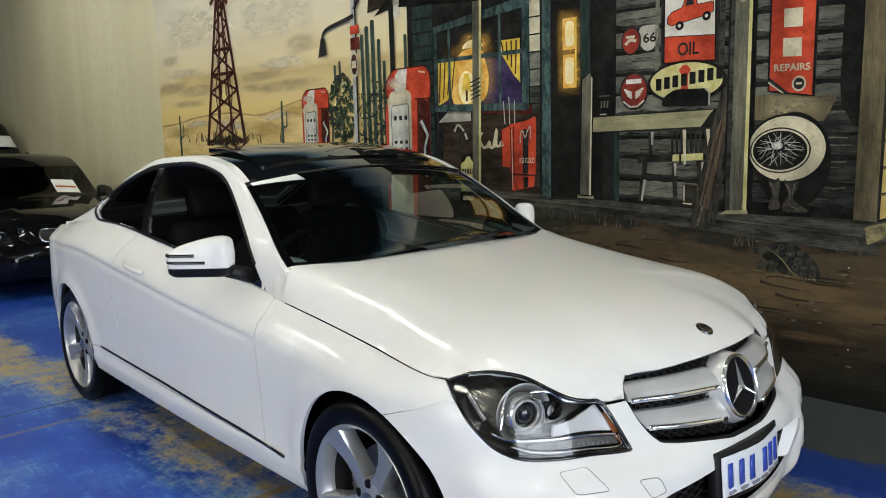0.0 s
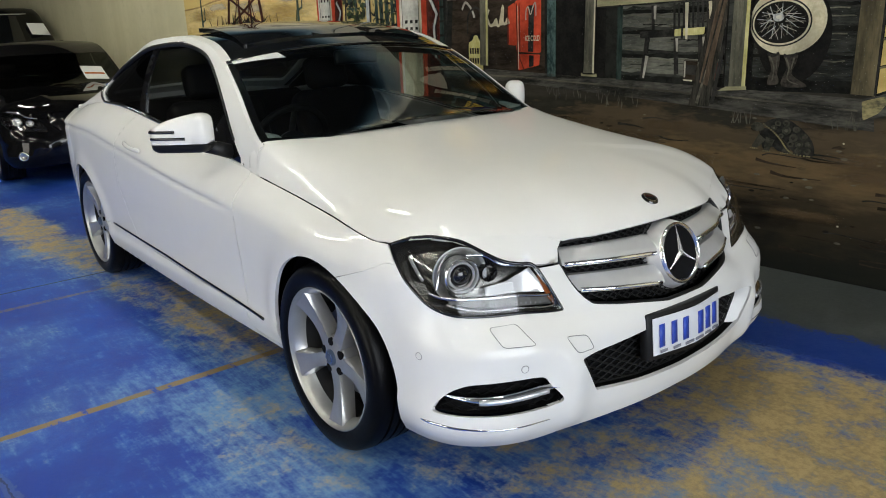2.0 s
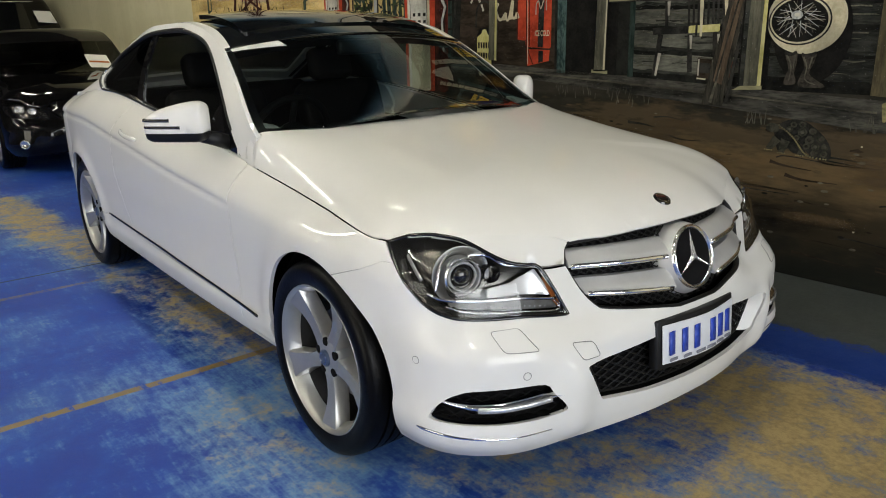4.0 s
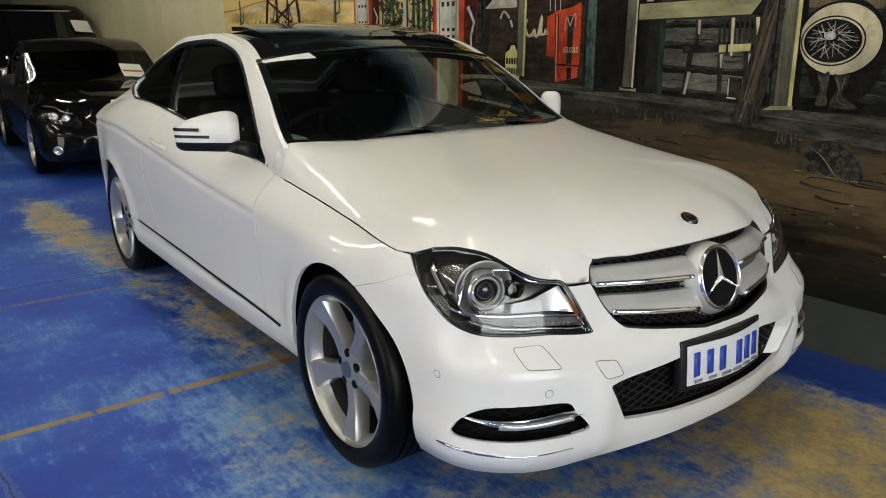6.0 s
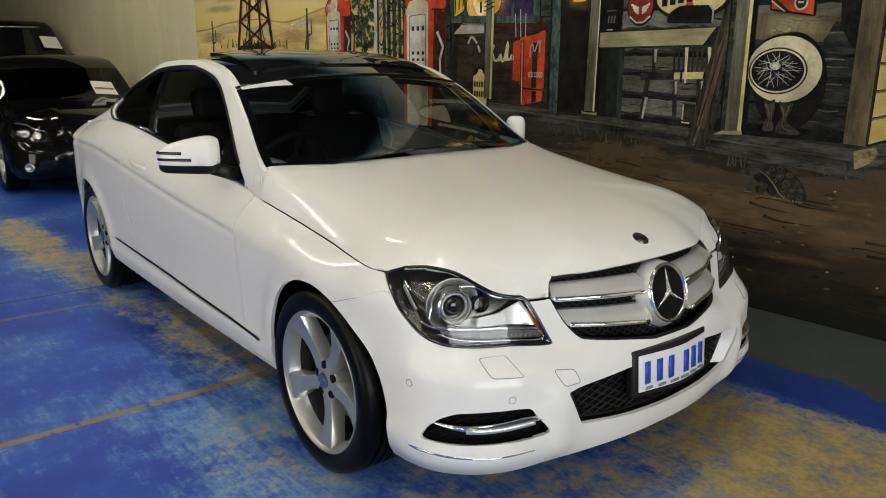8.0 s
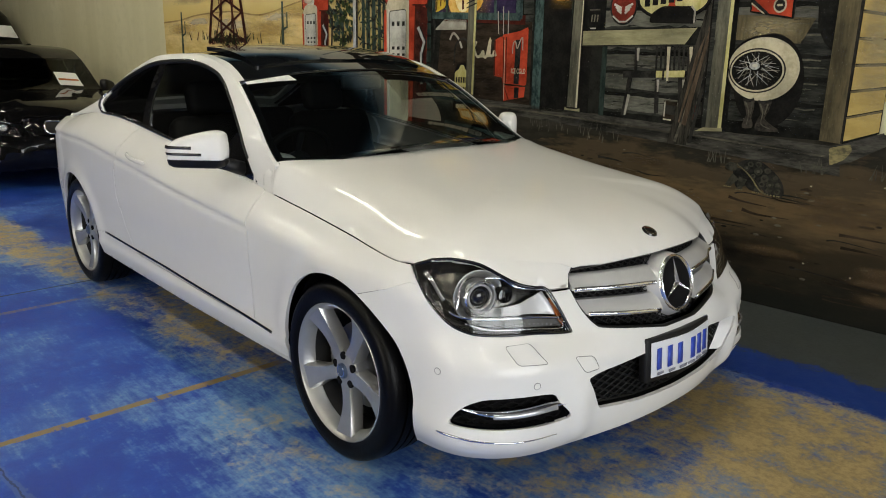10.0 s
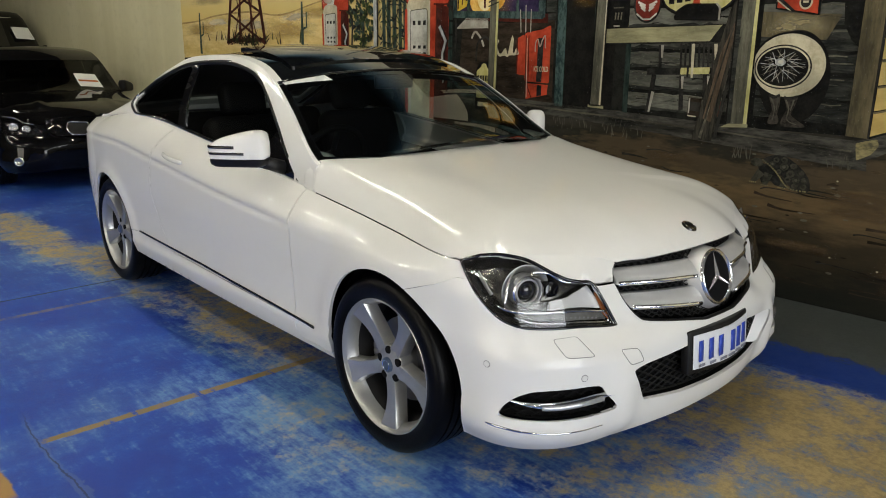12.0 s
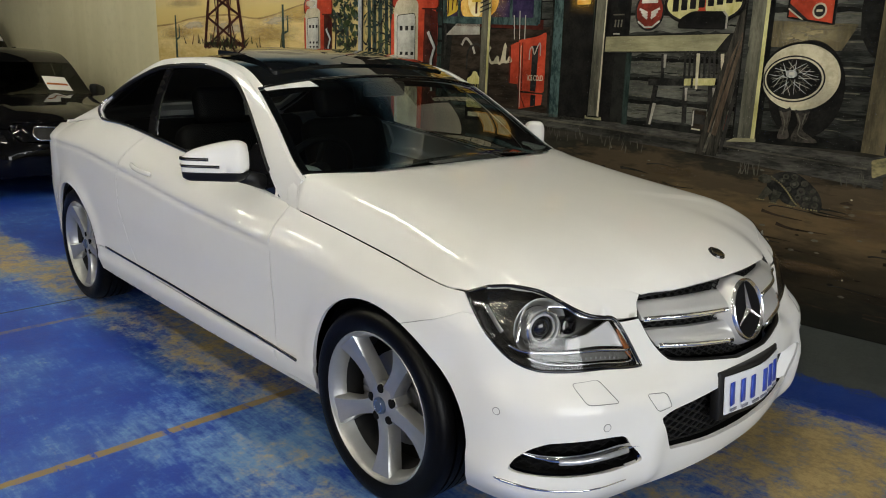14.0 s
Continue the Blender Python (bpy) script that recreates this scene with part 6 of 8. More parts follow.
def pump(u0, u1, z0, z1, hose):
    """A red petrol pump with a pale dial face, a white stripe over its cap and a shaded flank."""
    w, h = u1 - u0, z1 - z0

    def at(*pairs):
        return [(u0 + a * w, z1 - b * h) for a, b in pairs]

    body = at((0.02, 1.0), (0.94, 1.0), (0.98, 0.30), (0.92, 0.20), (0.10, 0.20), (0.02, 0.28))
    p = flat("painted_pump", rounded(body, 0.05 * w, 4), RED, 8, "red and cream painted petrol pump")
    flat("pump_shade", at((0.66, 1.0), (0.95, 1.0), (0.98, 0.24), (0.72, 0.20)), DARK_RED, 9, parent=p)
    flat("pump_flank", at((0.70, 1.0), (0.80, 1.0), (0.84, 0.26), (0.74, 0.24)), RUST, 9.5, parent=p)
    cap = rounded(at((0.06, 0.20), (1.0, 0.22), (1.0, 0.07), (0.92, 0.0), (0.22, 0.005), (0.05, 0.09)), 0.08 * w, 5)
    flat("pump_cap", cap, RED, 10, parent=p)
    flat("cap_stripe", at((0.24, 0.19), (0.47, 0.19), (0.53, 0.005), (0.34, 0.006), (0.26, 0.05)), WHITE, 10.5, parent=p)
    flat("cap_edge", rounded(at((0.66, 0.21), (0.99, 0.215), (0.99, 0.08), (0.90, 0.015), (0.74, 0.015), (0.68, 0.06)), 0.06 * w, 4), RED, 10.7, parent=p)
    flat("cap_light", stroke(at((0.76, 0.035), (0.90, 0.045)), 0.02 * w), CREAM, 11, parent=p)
    outlined(cap, 0.012, 10.9, p, DARK_RED)
    flat("pump_face", rounded(at((0.08, 1.0), (0.58, 1.0), (0.60, 0.17), (0.50, 0.145), (0.16, 0.15), (0.08, 0.22)), 0.06 * w, 4), CREAM, 11, parent=p)
    flat("face_light", stroke(at((0.13, 1.0), (0.15, 0.24)), 0.05 * w), WHITE, 11.3, parent=p)
    flat("pump_stripe", stroke(at((0.62, 1.0), (0.64, 0.18)), 0.07 * w), RED, 11.5, parent=p)
    flat("pump_stripe", stroke(at((0.07, 1.0), (0.07, 0.24)), 0.05 * w), RED, 11.5, parent=p)
    dial = rounded(at((0.16, 0.66), (0.53, 0.66), (0.54, 0.24), (0.16, 0.25)), 0.05 * w, 4)
    flat("pump_dial", dial, DIAL_GREY, 11.6, parent=p)
    outlined(dial, 0.007, 11.8, p, SHELL)
    wash("pump_glaze", u0 + 0.52 * w, z0 + 0.45 * h, 0.22 * w, 0.9 * h, WASH_DARK, 12.05, p)
    wash("pump_glaze", u0 + 0.86 * w, z0 + 0.45 * h, 0.26 * w, 0.9 * h, WASH_DARK, 12.1, p)
    wash("pump_light", u0 + 0.30 * w, z0 + 0.90 * h, 0.5 * w, 0.10 * h, WASH_PALE, 12.15, p)
    for k in range(3):
        for zf, zh in ((0.335, 0.030), (0.50, 0.022), (0.545, 0.018), (0.595, 0.022)):
            flat("dial_bar", at((0.215 + 0.115 * k, zf + zh / 2), (0.275 + 0.115 * k, zf + zh / 2), (0.28 + 0.115 * k, zf - zh / 2), (0.22 + 0.115 * k, zf - zh / 2)), SOFT_BLACK, 11.9, parent=p)
    flat("pump_hose", stroke(flowing([(u1 - 0.02 * w, z1 - 0.22 * h), (u1 + hose, z1 - 0.35 * h), (u1 + 0.4 * hose, z1 - 0.75 * h), (u1 - 0.05 * w, z1 - 0.9 * h)], 5, False), 0.022), SOFT_BLACK, 12, parent=p)
    flat("pump_nozzle", stroke(at((0.80, 0.36), (0.93, 0.46), (0.86, 0.54), (0.88, 0.74)), 0.030, 0.02), STEEL_GREY, 12.5, parent=p)
    flat("nozzle_line", stroke(at((0.84, 0.36), (0.97, 0.46), (0.90, 0.54), (0.92, 0.74)), 0.012), BLACK, 12.7, parent=p)


pump(-4.28, -3.85, 1.10, 1.935, 0.05)

# shrub, cacti, lamp post
for k in range(240):
    a, r = rnd.uniform(0, 360), math.sqrt(rnd.random())
    u, z = -3.66 + 0.20 * r * math.cos(radians(a)), 1.74 + 0.29 * r * math.sin(radians(a))
    s = rnd.uniform(0.014, 0.034)
    b = rnd.uniform(0, 180)
    flat("painted_leaf", [(u + s * 1.4 * math.cos(radians(b)), z + s * 1.4 * math.sin(radians(b))), (u + s * math.cos(radians(b + 115)), z + s * math.sin(radians(b + 115))), (u + s * math.cos(radians(b + 245)), z + s * math.sin(radians(b + 245)))], (LEAF, LEAF, CACTUS, SOFT_BLACK)[k % 4], 8 + k % 3)
flat("painted_trunk", stroke([(-3.66, 1.1), (-3.65, 1.6), (-3.70, 1.8)], 0.05, 0.02), SOFT_BLACK, 7)
for u, z0, z1, w in ((-3.365, 1.1, 2.34, 0.042), (-3.300, 1.1, 2.40, 0.050), (-3.225, 1.1, 2.44, 0.052), (-3.150, 1.1, 2.28, 0.042), (-3.09, 1.1, 2.10, 0.036), (-2.83, 1.9, 2.28, 0.034), (-3.75, 1.95, 2.12, 0.03), (-3.68, 1.95, 2.15, 0.03)):
    flat("painted_cactus", rounded(rect(u - w / 2, u + w / 2, z0, z1), w * 0.45), CACTUS, 6, "grey-green painted cactus")
    flat("cactus_rib", stroke([(u, z0), (u, z1 - 0.05)], w * 0.12), SHADE_GREEN, 7)
for k in range(230):
    u, z = rnd.uniform(-3.42, -3.02), 1.95 - 0.75 * rnd.random() ** 0.8
    s, b = rnd.uniform(0.016, 0.042), rnd.uniform(0, 180)
    flat("painted_scrub", [(u + s * 1.7 * math.cos(radians(b)), z + s * 1.7 * math.sin(radians(b))), (u + s * 0.5 * math.cos(radians(b + 100)), z + s * 0.5 * math.sin(radians(b + 100))), (u - s * math.cos(radians(b)), z - s * math.sin(radians(b)))], (SOFT_BLACK, SHADE_GREEN, LEAF, BLACK)[k % 4], 7.2 + 0.2 * (k % 3))
post = flat("painted_lamp_post", stroke([(-3.475, 1.05), (-3.44, 3.3)], 0.062), STEEL_GREY, 12, "silver-grey painted lamp post")
flat("post_shade", stroke([(-3.448, 1.05), (-3.415, 3.3)], 0.022), SOFT_BLACK, 13, parent=post)
flat("post_collar", rect(-3.50, -3.38, 2.22, 2.32), DARK_RED, 14, parent=post)
flat("post_collar", rect(-3.50, -3.38, 2.35, 2.42), RED, 14, parent=post)
flat("post_sign", oval(-3.46, 2.10, 0.055, 0.115, 24), CREAM, 14, "small round painted sign", post)
flat("post_sign_mark", oval(-3.46, 2.10, 0.040, 0.085, 20), RUST, 15, parent=post)
flat("post_sign_bar", rect(-3.49, -3.43, 2.07, 2.13), CREAM, 16, parent=post)
flat("lamp_arm", stroke(flowing([(-3.45, 2.50), (-3.62, 2.47), (-3.80, 2.44), (-3.88, 2.40), (-3.90, 2.33)], 4, False), 0.04, 0.03), SOFT_BLACK, 13, parent=post)
flat("lamp_shade", [(-3.97, 2.20), (-3.84, 2.22), (-3.86, 2.36), (-3.92, 2.36)], SOFT_BLACK, 13, parent=post)
flat("lamp_arm", stroke(flowing([(-3.44, 2.55), (-3.33, 2.66), (-3.15, 2.70), (-3.05, 2.70)], 4, False), 0.035), SOFT_BLACK, 13, parent=post)

# building front
BZ = HALL_TOP - 0.04
flat("painted_eave", [(-3.28, 2.50), (-2.95, 2.53), (-1.45, 2.40), (-1.45, 3.25), (-2.55, 3.12), (-3.25, 2.75)], BROWN, 5, "dark brown painted roof eave")
flat("eave_shade", [(-3.20, 2.46), (-2.95, 2.50), (-1.45, 2.36), (-1.45, 2.62), (-2.9, 2.66)], SHADE, 6)
house = flat("painted_front", [(-2.80, 1.02), (-1.0, 1.0), (-1.0, 2.6), (-2.80, 2.5)], SHADE, 6, "shaded painted shop front")
for k in range(13):
    z = 1.12 + 0.105 * k
    flat("painted_board", rect(-2.74, -2.52, z, z + 0.088), SHADE_GREEN, 7, parent=house)
flat("porch_pole", rect(-3.01, -2.95, 1.0, 2.5), SHADE, 9)
flat("porch_lamp", stroke([(-2.91, 2.75), (-2.91, 2.50)], 0.07), DIM_LETTER, 13)
flat("porch_bulb", oval(-2.91, 2.46, 0.035, 0.055, 16), WHITE, 14)
pump(-3.10, -2.55, 0.85, 2.02, 0.08)

# lit shop window
win = flat("painted_window", [(-2.51, 1.66), (-1.60, 1.62), (-1.585, 2.40), (-2.51, 2.29)], TEAL, 8, "teal painted window with lamplight and curtains")
flat("window_dark", [(-2.47, 1.70), (-1.65, 1.68), (-1.64, 2.32), (-2.47, 2.25)], NAVY, 9, parent=win)
flat("window_shade", [(-2.47, 2.02), (-1.65, 2.02), (-1.64, 2.32), (-2.47, 2.25)], SHADE, 10, parent=win)
flat("lamp_glow", [tuple(p) for p in flowing([(-2.30, 1.71), (-2.02, 1.71), (-1.95, 1.85), (-1.98, 2.0), (-2.02, 2.08), (-2.12, 2.10), (-2.24, 2.06), (-2.30, 1.95)], 4)], GLOW, 11, "warm painted lamplight", win)
flat("lamp_glow", oval(-2.165, 1.82, 0.085, 0.12, 24), PALE_GLOW, 12, parent=win)
flat("lamp_dome", oval(-2.10, 2.10, 0.10, 0.055, 20, 0, 180), PALE_GLOW, 11.5, "pale lit lamp shade", win)
flat("table_lamp", [(-2.21, 1.80), (-2.12, 1.80), (-2.14, 1.92), (-2.19, 1.92)], YELLOW, 13, parent=win)
flat("table_lamp", stroke([(-2.165, 1.72), (-2.165, 1.80)], 0.02), RUST, 13, parent=win)
flat("curtain", [(-2.46, 1.70), (-2.36, 1.74), (-2.27, 1.93), (-2.26, 2.05), (-2.46, 2.02)], YELLOW, 12, "yellow striped painted curtain", win)
flat("curtain", [(-1.66, 1.82), (-1.72, 1.88), (-1.82, 2.02), (-1.86, 2.12), (-1.66, 2.12)], YELLOW, 12, "yellow striped painted curtain", win)
for k in range(4):
    flat("curtain_fold", stroke([(-2.45 + 0.045 * k, 1.72 + 0.03 * k), (-2.43 + 0.05 * k, 2.03)], 0.012), RUST, 13, parent=win)
    flat("curtain_fold", stroke([(-1.70 - 0.035 * k, 1.88 + 0.05 * k), (-1.69 - 0.045 * k, 2.11)], 0.012), RUST, 13, parent=win)
for u in (-2.335, -1.84):
    flat("window_bar", stroke([(u, 1.68), (u, 2.30)], 0.024), TEAL, 14, parent=win)
flat("window_bar", stroke([(-2.48, 2.035), (-1.62, 2.03)], 0.030), TEAL, 14, parent=win)
flat("window_rail", stroke([(-2.50, 1.685), (-1.60, 1.655)], 0.05), TEAL, 14, parent=win)
flat("window_rail", stroke([(-1.615, 1.64), (-1.605, 2.40)], 0.06), TEAL, 14, parent=win)
for k in range(3):
    flat("dry_twig", stroke([(-1.80 + 0.045 * k, 1.54), (-1.81 + 0.05 * k, 1.70 + 0.03 * (k % 2))], 0.008), DIM_LETTER, 15)
for k in range(11):
    z = 1.56 + 0.115 * k
    flat("painted_board", rect(-1.580, -1.492, z, z + 0.105), CREAM if z > 1.95 else GREY_WOOD if z > 1.7 else GREY_WOOD_DARK, 9, "pale painted board end", house)

# doorway
flat("door_frame", stroke([(-1.445, 1.03), (-1.435, 2.5)], 0.075), TEAL, 9, "teal painted door frame")
door_p = flat("painted_door", rect(-1.405, -1.165, 1.02, 2.32), BLACK, 9, "dark painted door with two lit panes")
flat("door_pane", rounded(rect(-1.305, -1.195, 2.0, 2.20), 0.01), GLOW, 10, "glowing painted door pane", door_p)
flat("door_pane", rounded(rect(-1.300, -1.195, 1.755, 1.97), 0.01), GLOW, 10, "glowing painted door pane", door_p)
for z0, z1 in ((2.03, 2.17), (1.79, 1.94)):
    flat("pane_light", rounded(rect(-1.285, -1.215, z0 - 0.01, z1 + 0.01), 0.03), PALE_GLOW, 10.5, parent=door_p)
flat("pane_edge", stroke([(-1.20, 1.76), (-1.20, 2.20)], 0.012), YELLOW, 11, parent=door_p)
flat("door_frame", stroke([(-1.13, 1.03), (-1.13, 2.5)], 0.075), SHADE_GREEN, 10)
flat("door_frame", stroke([(-0.955, 1.03), (-0.945, 2.5)], 0.09), SHADE, 9, "dark painted door frame")
flat("wall_shade", rect(-1.09, -0.99, 1.03, 2.5), BLACK, 8)

# drinks cooler and oil can under the window
cooler = flat("painted_cooler", [(-2.45, 1.10), (-1.50, 1.05), (-1.50, 1.62), (-2.40, 1.60)], BROWN, 10, "dark painted drinks cooler with red vending box")
flat("cooler_lid", [(-2.47, 1.575), (-2.13, 1.575), (-2.13, 1.645), (-2.36, 1.655)], DIM_LETTER, 11, parent=cooler)
flat("cooler_top", [(-2.38, 1.64), (-1.56, 1.60), (-1.56, 1.665), (-2.25, 1.69)], DARK_RED, 11, parent=cooler)
flat("vending_box", rounded([(-1.842, 1.245), (-1.757, 1.235), (-1.768, 1.528), (-1.840, 1.498)], 0.02), RED, 12, "red painted vending box", cooler)
flat("vending_box", rounded([(-1.757, 1.195), (-1.530, 1.185), (-1.528, 1.590), (-1.600, 1.560), (-1.768, 1.535)], 0.022), RED, 12.2, parent=cooler)
flat("vending_box", [(-1.742, 1.068), (-1.548, 1.105), (-1.540, 1.175), (-1.750, 1.182)], RED, 12.1, parent=cooler)
flat("box_side", [(-1.842, 1.250), (-1.828, 1.250), (-1.828, 1.495), (-1.842, 1.492)], DARK_RED, 13, parent=cooler)
flat("box_panel", [(-1.648, 1.195), (-1.600, 1.192), (-1.588, 1.500), (-1.640, 1.500)], SOFT_BLACK, 13, parent=cooler)
flat("box_panel", [(-1.640, 1.090), (-1.598, 1.098), (-1.596, 1.170), (-1.640, 1.172)], SOFT_BLACK, 13.2, parent=cooler)
for a, b in (((-1.745, 1.075), (-1.752, 1.52)), ((-1.722, 1.20), (-1.726, 1.52)), ((-1.745, 1.19), (-1.690, 1.08))):
    flat("box_stripe", stroke([a, b], 0.008), DARK_RED, 13.4, parent=cooler)
flat("box_stripe", stroke([(-1.736, 1.08), (-1.740, 1.50)], 0.005), CREAM, 13.6, parent=cooler)
flat("box_coil", stroke(flowing([(-1.664, 1.405), (-1.660, 1.470), (-1.640, 1.490), (-1.622, 1.440), (-1.598, 1.490), (-1.575, 1.515), (-1.572, 1.43)], 4, False), 0.009), DIM_LETTER, 14, parent=cooler)
flat("script_bar", stroke(flowing([(-2.02, 1.49), (-2.04, 1.44), (-2.01, 1.38), (-1.975, 1.39), (-1.95, 1.42), (-1.94, 1.38), (-1.915, 1.39), (-1.88, 1.51), (-1.885, 1.40), (-1.855, 1.39), (-1.84, 1.42), (-1.825, 1.385)], 4, False), 0.020), CREAM, 13, "cream painted flourish", cooler)
flat("script_bar", stroke(flowing([(-2.30, 1.50), (-2.26, 1.55), (-2.20, 1.50), (-2.17, 1.44)], 4, False), 0.018), DIM_LETTER, 13, parent=cooler)
written("cooler_words", "ICE COLD", -1.605, 1.283, 0.050, CREAM, 15, 0.130, cooler)
def can_at(points):
    return [(-2.165 + 1.30 * (u + 2.2075), 1.230 + 1.30 * (z - 1.285)) for u, z in points]


can = flat("painted_oil_can", rounded(can_at([(-2.275, 1.08), (-2.14, 1.08), (-2.14, 1.30), (-2.17, 1.36), (-2.24, 1.36), (-2.275, 1.30)]), 0.02), BLACK, 13, "black and cream painted oil can")
flat("can_shield", rounded(can_at([(-2.265, 1.15), (-2.15, 1.15), (-2.152, 1.31), (-2.18, 1.325), (-2.19, 1.35), (-2.22, 1.35), (-2.23, 1.325), (-2.264, 1.31)]), 0.014), SUN_EDGE, 14, parent=can)
for z in (1.265, 1.21):
    for k in range(5):
        flat("can_bar", can_at(rect(-2.255 + 0.020 * k, -2.241 + 0.020 * k, z - 0.016, z + 0.016)), BLACK, 15, parent=can)
flat("can_bar", can_at(rect(-2.250, -2.165, 1.10, 1.125)), CREAM, 15, parent=can)
flat("can_handle", stroke(flowing(can_at([(-2.27, 1.36), (-2.26, 1.46), (-2.20, 1.50), (-2.15, 1.46), (-2.14, 1.36)]), 4, False), 0.018), SOFT_BLACK, 14, parent=can)
col = flat("porch_column", stroke([(-2.075, 1.10), (-2.045, 2.42)], 0.085), POST_WOOD, 16, "grey painted porch column")
flat("column_edge", stroke([(-2.048, 1.10), (-2.012, 2.42)], 0.020), SUN_EDGE, 17, parent=col)
for k in range(5):
    flat("column_rope", stroke([(-2.12, 1.73 + 0.03 * k), (-2.02, 1.76 + 0.03 * k)], 0.009), SOFT_BLACK, 18, parent=col)

# weathered siding behind the porch
siding = flat("painted_siding", rect(-0.91, 0.60, 0.98, BZ), SHADE, 5, "grey weathered painted siding")
z = 1.04
row = 0
while z < BZ - 0.1:
    h = 0.118 + 0.01 * math.sin(row * 2.1)
    for u0, u1 in ((-0.905, -0.10), (-0.03, 0.50)):
        skew = -0.012
        n = int((u1 - u0) / 0.05)
        low = [(u0 + (u1 - u0) * k / n, z + 0.010 + skew * k / n + rnd.uniform(-0.005, 0.007)) for k in range(n + 1)]
        top = [(u0 + (u1 - u0) * k / n, z + h + skew * k / n + rnd.uniform(-0.005, 0.004)) for k in range(n, -1, -1)]
        flat("painted_board", low + top, GREY_WOOD_DARK if u0 > -0.5 and z < 1.5 else (GREY_WOOD, MID_WOOD, GREY_WOOD, GREY_WOOD)[(row + (u0 > -0.5)) % 4], 6, parent=siding)
        flat("board_shadow", low + [(a, b + rnd.uniform(0.010, 0.026)) for a, b in low[::-1]], GREY_WOOD_DARK, 6.4, parent=siding)
        flat("board_lip", stroke([(a, b - 0.010) for a, b in top[1:-1]], 0.007, 0.003), POST_WOOD, 6.6, parent=siding)
        for k in range(7):
            ku = rnd.uniform(u0 + 0.05, u1 - 0.12)
            kz = rnd.uniform(z + 0.03, z + h - 0.03)
            flat("board_crack", stroke([(ku, kz), (ku + 0.04, kz + rnd.uniform(-0.004, 0.008)), (ku + rnd.uniform(0.08, 0.20), kz - 0.003)], rnd.uniform(0.004, 0.011), 0.002), SOFT_BLACK if k % 3 else POST_WOOD, 7, parent=siding)
    z += h + 0.010
    row += 1
flat("siding_shade", [(0.455, 1.48), (0.50, 1.44), (0.50, BZ), (0.44, BZ), (0.40, 1.66), (0.41, 1.56)], SHADE, 8)
flat("siding_light", [(-0.03, 1.50), (0.33, 1.48), (0.395, 1.61), (-0.03, 1.635)], TAN_POST, 7)

# signs
oil = flat("painted_oil_sign", rect(-0.598, -0.238, 1.825, 2.36), SOFT_BLACK, 9, "red and white painted oil sign with pickup truck")
flat("sign_white", [(-0.576, 2.005), (-0.262, 1.985), (-0.264, 2.33), (-0.576, 2.34)], WHITE, 10, parent=oil)
flat("sign_red", [(-0.572, 1.852), (-0.256, 1.845), (-0.262, 1.980), (-0.576, 2.000)], RED, 10, parent=oil)
written("sign_word", "OIL", -0.425, 1.918, 0.10, SOFT_BLACK, 11, 0.13, oil)
flat("truck_body", [tuple(p) for p in rounded([(-0.555, 2.075), (-0.53, 2.06), (-0.32, 2.095), (-0.275, 2.11), (-0.275, 2.165), (-0.37, 2.160), (-0.385, 2.215), (-0.44, 2.215), (-0.465, 2.155), (-0.53, 2.135), (-0.555, 2.11)], 0.012)], RED, 11, "red painted pickup truck", oil)
flat("truck_window", [(-0.445, 2.160), (-0.392, 2.165), (-0.398, 2.203), (-0.432, 2.203)], SOFT_BLACK, 12, parent=oil)
for u, z in ((-0.478, 2.055), (-0.315, 2.09)):
    flat("truck_wheel", oval(u, z, 0.026, 0.026, 20), BLACK, 12, parent=oil)
    flat("truck_hub", oval(u, z, 0.010, 0.010, 12), WHITE, 13, parent=oil)
flat("sign_post", stroke([(-0.622, 1.80), (-0.622, 2.40)], 0.026), GREY_WOOD, 9)
flat("sign_post", stroke([(-0.222, 1.80), (-0.222, 2.40)], 0.03), GREY_WOOD_DARK, 9)
oval_sign = flat("painted_oval_sign", oval(-0.432, 1.735, 0.240, 0.118, 48), SOFT_BLACK, 11, "yellow oval painted oil sign")
flat("oval_face", oval(-0.436, 1.738, 0.225, 0.106, 48), SUN_EDGE, 12, parent=oval_sign)
flat("oval_bell", rounded([(-0.52, 1.665), (-0.38, 1.66), (-0.42, 1.70), (-0.42, 1.78), (-0.40, 1.80), (-0.425, 1.83), (-0.455, 1.83), (-0.48, 1.80), (-0.46, 1.78), (-0.46, 1.70)], 0.01), RED, 13, parent=oval_sign)
for k in range(8):
    u = -0.623 + 0.0535 * k
    zz = 1.728 + 0.006 * k
    flat("letter_bar", rect(u, u + 0.037, zz - 0.033, zz + 0.036), BLACK, 14, parent=oval_sign)
fly = flat("painted_round_sign", oval(-0.774, 1.703, 0.098, 0.115, 36), SOFT_BLACK, 10, "red round painted sign with wings")
flat("round_face", oval(-0.774, 1.703, 0.086, 0.102, 36), SIGN_RED, 11, parent=fly)
flat("round_bar", rect(-0.828, -0.722, 1.748, 1.775), WHITE, 12, parent=fly)
for s in (1, -1):
    for k in range(3):
        flat("wing_bar", stroke([(-0.774 + s * 0.012, 1.66 + 0.016 * k), (-0.774 + s * (0.045 + 0.011 * k), 1.684 + 0.016 * k)], 0.013), WHITE, 12, parent=fly)
flat("round_rim", stroke([(-0.848 + 0.0, 1.645), (-0.80, 1.610), (-0.75, 1.610), (-0.702, 1.645)], 0.010), WHITE, 12, parent=fly)
small = flat("painted_round_sign", oval(-0.797, 2.003, 0.068, 0.085, 30), SOFT_BLACK, 10, "small red round painted sign")
